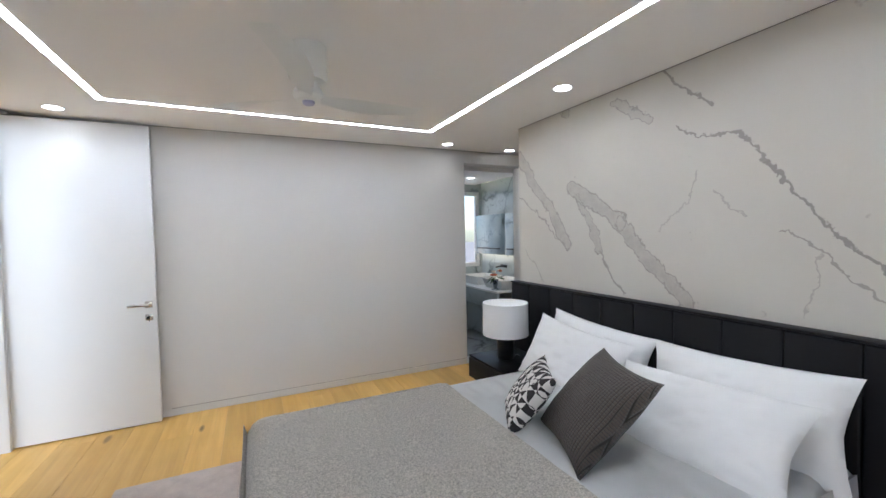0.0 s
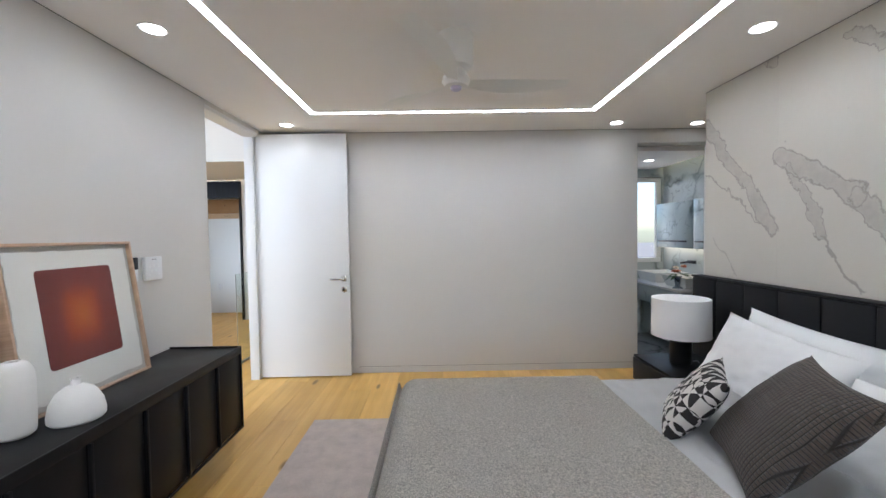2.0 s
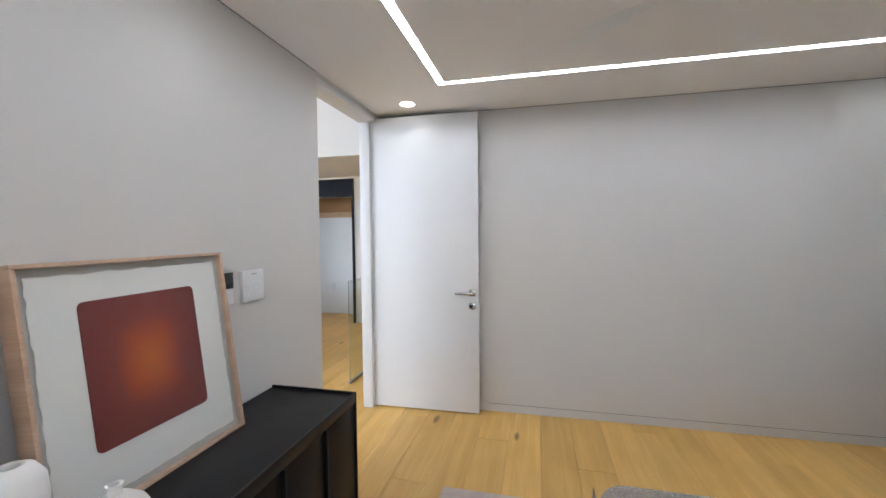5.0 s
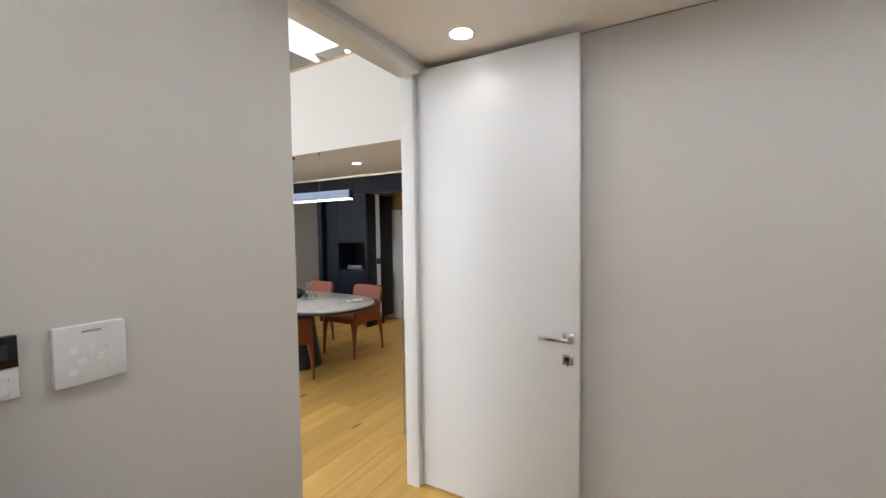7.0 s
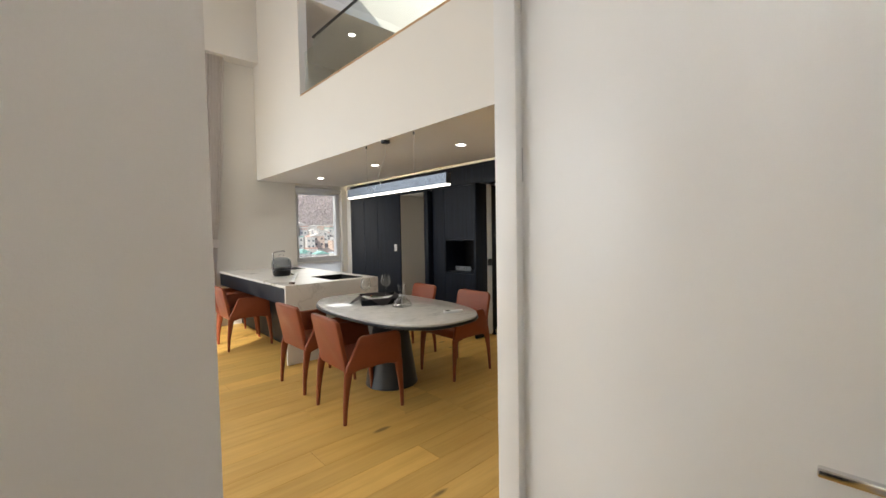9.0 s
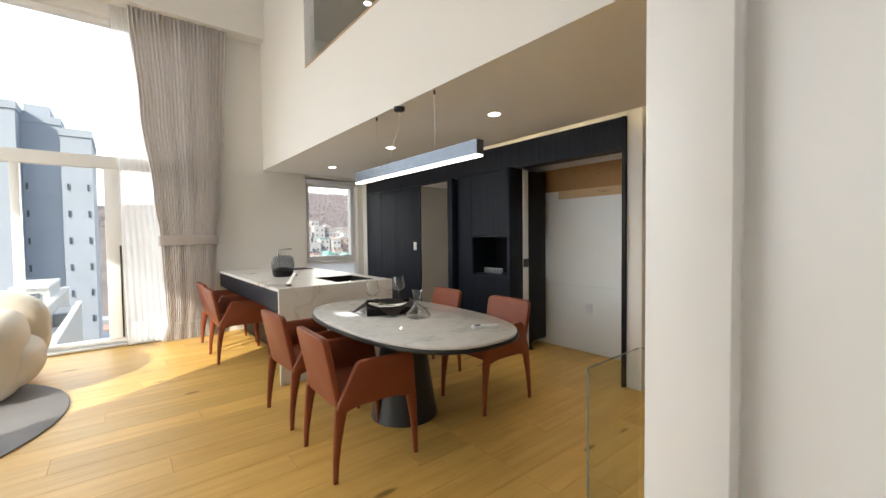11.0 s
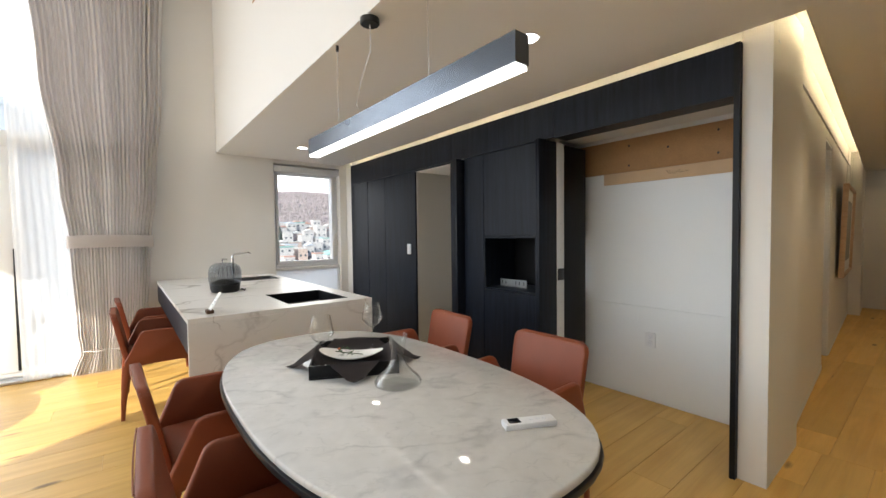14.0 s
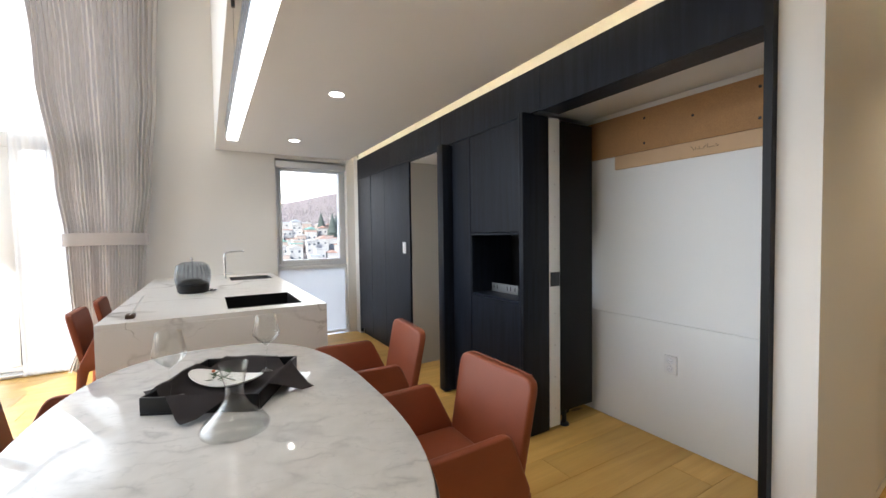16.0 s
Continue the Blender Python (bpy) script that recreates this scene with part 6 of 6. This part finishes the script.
part("body", bm, GLASS, cr).visible_shadow = False
RM = Matrix.Translation((-3.035, 5.185, TZ + 0.0005)) @ pose(0, 0, 0, 0, 0, 63)
rm = thing("remote_control", -3.035, 5.185, TZ, "white remote control with a small dark display", "remote control")
for nm, q, m2 in (("body", (-0.085, 0.085, -0.023, 0.023, 0.0, 0.020), WHITE), ("display", (-0.070, -0.032, -0.016, 0.016, 0.0203, 0.0212), DARKSCREEN), ("button", (0.0, 0.012, -0.005, 0.005, 0.0203, 0.0215), ALU), ("button", (0.022, 0.034, -0.005, 0.005, 0.0203, 0.0215), ALU), ("button", (0.044, 0.056, -0.005, 0.005, 0.0203, 0.0215), ALU)):
    bm = boxm(*q, 0.004 if nm == "body" else 0.0003)
    bm.transform(RM)
    part(nm, bm, m2, rm)

# ---- curtains, sofa, rug ----
def lerp(pairs, z):
    for (z0, a), (z1, b) in zip(pairs, pairs[1:]):
        if z <= z1:
            t = (z - z0) / (z1 - z0)
            t = t * t * (3 - 2 * t)
            return a + (b - a) * t
    return pairs[-1][1]


LEFT = [(0.0, 3.76), (0.24, 3.835), (0.42, 3.815), (1.33, 3.785), (1.9, 3.728), (3.0, 3.615), (4.35, 3.52)]
RIGHT = [(0.0, 4.39), (0.24, 4.32), (0.42, 4.385), (1.33, 4.435), (1.9, 4.50), (3.0, 4.575), (4.35, 4.63)]


def curtain(u, v):
    z = 0.012 + 4.28 * v
    a, b = lerp(LEFT, z), lerp(RIGHT, z)
    w = (b - a) / 1.2
    f = u * 2 * math.pi * 25
    amp = 0.017 + 0.018 * w + 0.005 * math.sin(u * 23 + z * 0.3)
    x = -7.56 + amp * math.sin(f + 0.5 * math.sin(u * 31) + 0.12 * math.sin(z * 0.9 + u * 40))
    x += 0.05 * math.exp(-((z - 0.75) / 0.5) ** 2) * math.sin(math.pi * u)
    return (x, a + (b - a) * (u + 0.006 * math.sin(2 * f)), z)


ct = thing("curtain", -7.56, 4.1, 0, "taupe linen curtain gathered by a tie band", "curtain", "living room curtains")
bm = sheet(curtain, 500, 44)
part("cloth", bm, CURTAIN, ct, smooth=80)


def band(u, v):
    a = math.pi * (1.06 * u - 0.03)
    y = 4.11 - 0.345 * math.cos(a)
    return (-7.565 + 0.105 * math.sin(a) ** 0.5 if math.sin(a) > 0 else -7.565, y, 1.265 + 0.125 * v + 0.012 * math.sin(a))


bm = sheet(band, 40, 4)
bmesh.ops.solidify(bm, geom=list(bm.faces), thickness=0.004)
part("tie_band", bm, CURTAIN, ct, "flat tie band", smooth=60)
bm = tube([(-7.555 + 0.058 * math.sin(math.pi * i / 20) ** 0.5, 3.83 + 0.495 * i / 20, 0.24 + 0.006 * math.sin(i * 0.9)) for i in range(1, 20)], 0.0035, 8)
part("foot_cord", bm, WHITE2, ct, "thin white cord round the foot")


def voile(u, v):
    z = 0.012 + 4.28 * v
    a, b = 3.415 - 0.06 * v, lerp(LEFT, z) + 0.18
    return (-7.66 + 0.007 * math.sin(u * 2 * math.pi * 9 + 0.4 * math.sin(z)), a + (b - a) * u, z)


solo("sheer_curtain", sheet(voile, 130, 16), SHEER, "white sheer voile curtain beside the window", "curtain", smooth=80)
solo("round_rug", lathe([(0.0, 0.018), (1.32, 0.018), (1.335, 0.012), (1.335, 0.003)], 96), RUG2, "grey round rug in the living room", "rug", at=pose(-5.65, 1.68, 0))

sf = thing("sofa", -6.6, 2.4, 0, "cream boucle sofa with fat rounded forms", "sofa")
for nm, (x, y, z), (a, b, c) in (("seat", (-6.45, 1.95, 0.27), (0.62, 0.85, 0.25)), ("arm", (-6.30, 2.45, 0.38), (0.50, 0.26, 0.37)), ("backrest", (-6.95, 1.9, 0.46), (0.26, 0.90, 0.44))):
    bm = bm_new()
    bmesh.ops.create_uvsphere(bm, u_segments=40, v_segments=24, radius=1)
    for v in bm.verts:
        v.co = Vector([math.copysign(abs(q) ** 0.62, q) for q in v.co])
        v.co = Vector((x + a * v.co.x, y + b * v.co.y, z + c * v.co.z))
        v.co.z = max(v.co.z, 0.022)
    part(nm, bm, BOUCLE, sf, smooth=80)

# ---- stair corner with glass ----
stg = thing("stair_glass", -1.7, 4.5, 0, "frameless clear glass guard at the stair head", "glass guard")
GT = 1.0
for q in ((-1.790, -1.784, 4.32, 4.606), (-1.783, -1.708, 4.610, 4.616), (-1.704, -0.6, 4.610, 4.616), (-1.826, -1.820, 5.085, 6.4), (-1.826, -1.820, 6.41, 8.0)):
    p = part("glass_panel", boxm(*q, 0.02, GT, 0.001, 1), GREENGLASS, stg)
    p.visible_shadow = False
    part("glass_edge", boxm(*q, GT + 0.0003, GT + 0.0013), EDGEGLASS, stg, "pale green polished glass edge")
for q in ((-1.790, -1.784, 4.3180, 4.3195), (-1.826, -1.820, 5.0830, 5.0845), (-1.7075, -1.7045, 4.610, 4.616)):
    part("glass_edge", boxm(*q, 0.02, GT), EDGEGLASS, stg, "pale green polished glass edge")
part("base_rail", boxm(-1.80, -1.774, 4.31, 4.606, 0.001, 0.019), STEEL, stg)
sd = thing("stair_step", -1.4, 4.9, 0, "oak stair step between the glass guards", "step")
part("tread", boxm(-1.74, -0.6, 4.66, 5.12, 0.002, 0.16, 0.004), OAKTRIM, sd)

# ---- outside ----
# Grey concrete, lightened and tinted blue: distance haze put into the colour.
HAZECONCRETE = plain("haze_tinted_concrete", (0.44, 0.50, 0.58), 0.85, vary=0.12, scale=0.25, fine=4)
PALEWALL = plain("pale_render", (0.50, 0.50, 0.51), 0.85, vary=0.1, scale=0.4, fine=5)
BRICKY = plain("reddish_render", (0.50, 0.41, 0.37), 0.85, vary=0.15, scale=0.6, fine=5)
TILEROOF = plain("terracotta_roof", (0.46, 0.30, 0.26), 0.8, vary=0.2, scale=0.8, fine=6)
GREENROOF = plain("teal_roof", (0.22, 0.42, 0.40), 0.6, vary=0.15, scale=0.8, fine=6)
WINDARK = plain("far_window_glass", (0.10, 0.12, 0.15), 0.15, vary=0.2, scale=0.5)
GROUND = plain("far_ground", (0.21, 0.19, 0.19), 0.95, vary=0.3, scale=0.05, fine=0.6, relief=0.1)
# Bare woods paled towards mauve; the base colour carries the ridge's haze.
HAZEWOOD = plain("haze_paled_winter_wood", (0.33, 0.295, 0.315), 0.95, vary=0.15, scale=0.03, fine=0.5, grain=0.15)
PINE = plain("dark_pine", (0.07, 0.09, 0.085), 0.9, vary=0.3, scale=0.3, fine=2)
NEIGHBOUR = plain("weathered_white_render", (0.60, 0.61, 0.60), 0.85, vary=0.12, scale=0.5, fine=5)
ZG = -22.0


def rise(x, y):
    """The lie of the land: flat by the house, then a wooded ridge."""
    d = -x - 110
    h = 0.0
    if d > 0:
        h += 23 * (1 - math.exp(-(d / 110) ** 2))
        h += 44 * math.exp(-((-x - 420) / 150) ** 2) * (0.55 + 0.45 * math.exp(-((y - 190) / 130) ** 2))
        h += 7 * noise.noise(Vector((x * 0.012, y * 0.012, 0))) * min(1, d / 120)
    return ZG + h


def land(u, v):
    x, y = -9 - 1200 * u ** 1.6, -700 + 1400 * v
    return (x, y, rise(x, y))


HAZE = emitter("bright_hazy_sky", (0.93, 0.96, 1.0), 1.2)
structure("backdrop", sheet(lambda u, v: (-1150 + 500 * abs(2 * u - 1) ** 2, -1900 + 3800 * u, -60 + 1500 * v), 24, 6), HAZE, "bright hazy winter sky")
structure("ground", sheet(land, 90, 110), GROUND)
structure("ground_outer", boxm(-8.9, 900, -900, 900, ZG - 0.5, ZG - 0.02), GROUND)


def far_house(x, y, w, d, h, wallm, roofm, pitched):
    z = rise(x, y) - 1.0
    hs = thing("far_house", x, y, z, "small pale hillside house far below", "house", "hillside houses")
    part("wall", boxm(x - d / 2, x + d / 2, y - w / 2, y + w / 2, z, z + h), wallm, hs, smooth=0)
    if pitched:
        bm = prism([(y - w / 2 - 0.4, z + h + 0.01), (y + w / 2 + 0.4, z + h + 0.01), (y, z + h + w * 0.24)], 0, x - d / 2 - 0.4, x + d / 2 + 0.4)
    else:
        bm = boxm(x - d / 2 - 0.2, x + d / 2 + 0.2, y - w / 2 - 0.2, y + w / 2 + 0.2, z + h + 0.01, z + h + 0.5)
    part("roof", bm, roofm, hs, smooth=0)
    n = max(2, int(w / 2.8))
    for f in range(int((h - 1.0) / 2.9)):
        for i in range(n):
            yy = y - w / 2 + (i + 0.5) * w / n
            zz = z + 2.0 + f * 2.9
            if zz + 1.3 < z + h:
                part("window", boxm(x + d / 2, x + d / 2 + 0.06, yy - 0.45, yy + 0.45, zz, zz + 0.9), WINDARK, hs, smooth=0)


rng = random.Random(11)
rows = tuple((-66 - 12 * i, 0, (i * 3.7) % 6 - 3) for i in range(16))
for x0, step, off in rows:
    y = 2 + off + (-x0) * 0.02
    while y < 12 + (-x0) * 0.62:
        w, d = rng.uniform(3.8, 6.5), rng.uniform(4, 6)
        h = rng.choice((3.6, 4.5, 5.5, 6.8))
        wm = rng.choice((PALEWALL, PALEWALL, PALEWALL, BRICKY))
        far_house(x0 + rng.uniform(-4, 4), y, w, d, h + (5 if x0 > -100 else 0), wm, rng.choice((PALEWALL, TILEROOF, TILEROOF, PALEWALL, HAZECONCRETE, PALEWALL, GREENROOF)), rng.random() < 0.45)
        y += w + rng.uniform(0.4, 2.0)

# the tower block
tw = thing("apartment_tower", -62, -3.5, ZG, "tall grey concrete apartment tower, haze blue in its colour", "apartment tower")
TW = ((-70, -58, -9.0, -4.2, 14.2), (-66, -60.5, -4.19, -1.2, 13.6), (-70, -59.5, -1.19, 1.3, 12.4))
for i, (x0, x1, y0, y1, z1) in enumerate(TW):
    part("block", boxm(x0, x1, y0, y1, ZG - 1, z1), HAZECONCRETE, tw, smooth=0)
    part("parapet", boxm(x0 - 0.15, x1 + 0.15, y0 - 0.1, y1 + 0.1, z1 + 0.01, z1 + 0.8), HAZECONCRETE, tw, smooth=0)
part("roof_house", boxm(-66, -61, -4.0, -2.0, 14.41, 15.6), HAZECONCRETE, tw, smooth=0)
z = ZG + 3
while z < 12:
    for x, y in ((-57.98, -4.7), (-57.98, -7.2), (-60.48, -3.9), (-59.48, 0.9), (-59.48, -0.7)):
        part("window", boxm(x, x + 0.06, y - 0.09, y + 0.09, z, z + 0.7), WINDARK, tw, smooth=0)
    z += 2.85

# white neighbour with its roof terrace
nb = thing("white_neighbour_building", -35, -7, ZG, "white flat-roofed building with a walled roof terrace", "building")
part("block", boxm(-46, -24, -14, 0.0, ZG - 1, -3.4), NEIGHBOUR, nb, smooth=0)
for q in ((-46, -24, -0.3, 0.0), (-24.3, -24, -14, -0.31), (-46, -45.7, -14, -0.31)):
    part("parapet", boxm(*q, -3.39, -2.55), NEIGHBOUR, nb, smooth=0)
    part("coping", boxm(q[0] - 0.05, q[1] + 0.05, q[2] - 0.05, q[3] + 0.05, -2.54, -2.44), PVC, nb, smooth=0)
part("stair_house", boxm(-44, -38, -2.0, -0.32, -3.39, -1.75), NEIGHBOUR, nb, smooth=0)
part("stair_roof", boxm(-44.2, -37.8, -2.15, -0.31, -1.74, -1.6), PVC, nb, smooth=0)
part("stair_door", boxm(-37.99, -37.9, -1.6, -0.8, -3.38, -2.1), WINDARK, nb, smooth=0)
for z in (-5.6, -8.4):
    for i in range(5):
        part("window", boxm(-23.99, -23.9, -1.6 - 2.4 * i, -0.7 - 2.4 * i, z, z + 1.2), WINDARK, nb, smooth=0)
for i in range(4):
    part("aircon_unit", boxm(-33 + 1.5 * i, -32.1 + 1.5 * i, -1.9, -1.4, -3.38, -2.7, 0.04), ALU, nb, smooth=0)
nb2 = thing("white_neighbour_building", -30, 0.6, ZG, "narrow white building stepping down between two walls", "building")
part("block", boxm(-39, -21, 0.02, 1.15, ZG - 1, -5.2), NEIGHBOUR, nb2, smooth=0)
part("parapet", boxm(-39, -21, 0.95, 1.15, -5.19, -3.0), NEIGHBOUR, nb2, smooth=0)
part("coping", boxm(-39.05, -20.95, 0.92, 1.2, -2.99, -2.9), PVC, nb2, smooth=0)
for x, z1 in ((-38.9, -3.3), (-34, -3.9), (-29.5, -4.5)):
    part("step_block", boxm(x, x + 3.2, 0.03, 0.93, -5.19, z1), NEIGHBOUR, nb2, smooth=0)
    part("step_cap", boxm(x, x + 3.3, 0.03, 0.93, z1 + 0.01, z1 + 0.1), PVC, nb2, smooth=0)
for i in range(6):
    part("window", boxm(-37 + 2.6 * i, -36.2 + 2.6 * i, 1.151, 1.2, -6.6, -5.6), WINDARK, nb2, smooth=0)

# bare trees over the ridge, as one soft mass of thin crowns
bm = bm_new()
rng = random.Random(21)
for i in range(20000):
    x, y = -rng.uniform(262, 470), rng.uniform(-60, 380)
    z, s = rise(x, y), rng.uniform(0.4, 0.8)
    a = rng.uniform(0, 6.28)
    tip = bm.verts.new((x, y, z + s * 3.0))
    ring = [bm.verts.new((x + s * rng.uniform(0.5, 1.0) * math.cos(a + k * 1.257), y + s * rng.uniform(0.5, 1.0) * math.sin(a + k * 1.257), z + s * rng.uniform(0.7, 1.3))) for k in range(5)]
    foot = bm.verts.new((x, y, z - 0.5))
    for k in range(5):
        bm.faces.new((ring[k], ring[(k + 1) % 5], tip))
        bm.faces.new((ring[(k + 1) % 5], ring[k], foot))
solo("hillside_woods", bm, HAZEWOOD, "leafless winter woods on the far ridge", "woods", kind="stuff", smooth=0)
bm = bm_new()
for i in range(9):
    x, y = -rng.uniform(215, 250), rng.uniform(62, 74)
    z, s = rise(x, y), rng.uniform(2.5, 4.5)
    for k in range(3):
        add_lathe(bm, [(s * (1 - 0.25 * k), s * 0.8 * k + rng.uniform(0, 0.5)), (0.05, s * (0.8 * k + 1.7))], 9, (x, y, z))
solo("pine_clump", bm, PINE, "dark evergreen trees below the ridge", "woods", kind="stuff", smooth=0)

# ---- floor planks ----
structure("floor_base", boxm(XW, 4.3, -2.0, 14.3, -0.16, -0.015), CHIP2)
FLOOR = structure("floor", boxm(XW, 4.3, -2.0, 14.3, -0.014, -0.010), CHIP2, "oiled oak plank floor with knots")
PW, PL = 0.219, 2.2
shapes = {}


def plank_mesh(w, l):
    key = (round(w, 3), round(l, 3))
    if key not in shapes:
        shapes[key] = to_mesh("plank", boxm(-w / 2 + 0.0006, w / 2 - 0.0006, -l / 2 + 0.0006, l / 2 - 0.0006, -0.009, 0.0, 0.0012, 1), OAK, 0)
    return shapes[key]


def lay(x0, x1, y0, y1):
    x, i = x0, 0
    while x < x1 - 1e-4:
        w = min(PW, x1 - x)
        y = y0 - PL * ((i * 0.37) % 1.0)
        while y < y1 - 1e-4:
            a, b = max(y, y0), min(y + PL, y1)
            if b - a > 0.02:
                p = new("plank", plank_mesh(w, b - a))
                p.location = (x + w / 2, (a + b) / 2, 0)
                p.parent = FLOOR
            y += PL
        x += w
        i += 1


lay(XL, XM, -2.0, YF)
lay(XM, 4.3, YM, YF)
lay(XV, XL, 2.98, YF)
lay(XW, XV, -1.0, YG)
lay(XV, 1.0, 4.22, YG)
lay(XW, 1.0, YG, YN)
lay(-3.95, 1.0, YN, 14.25)
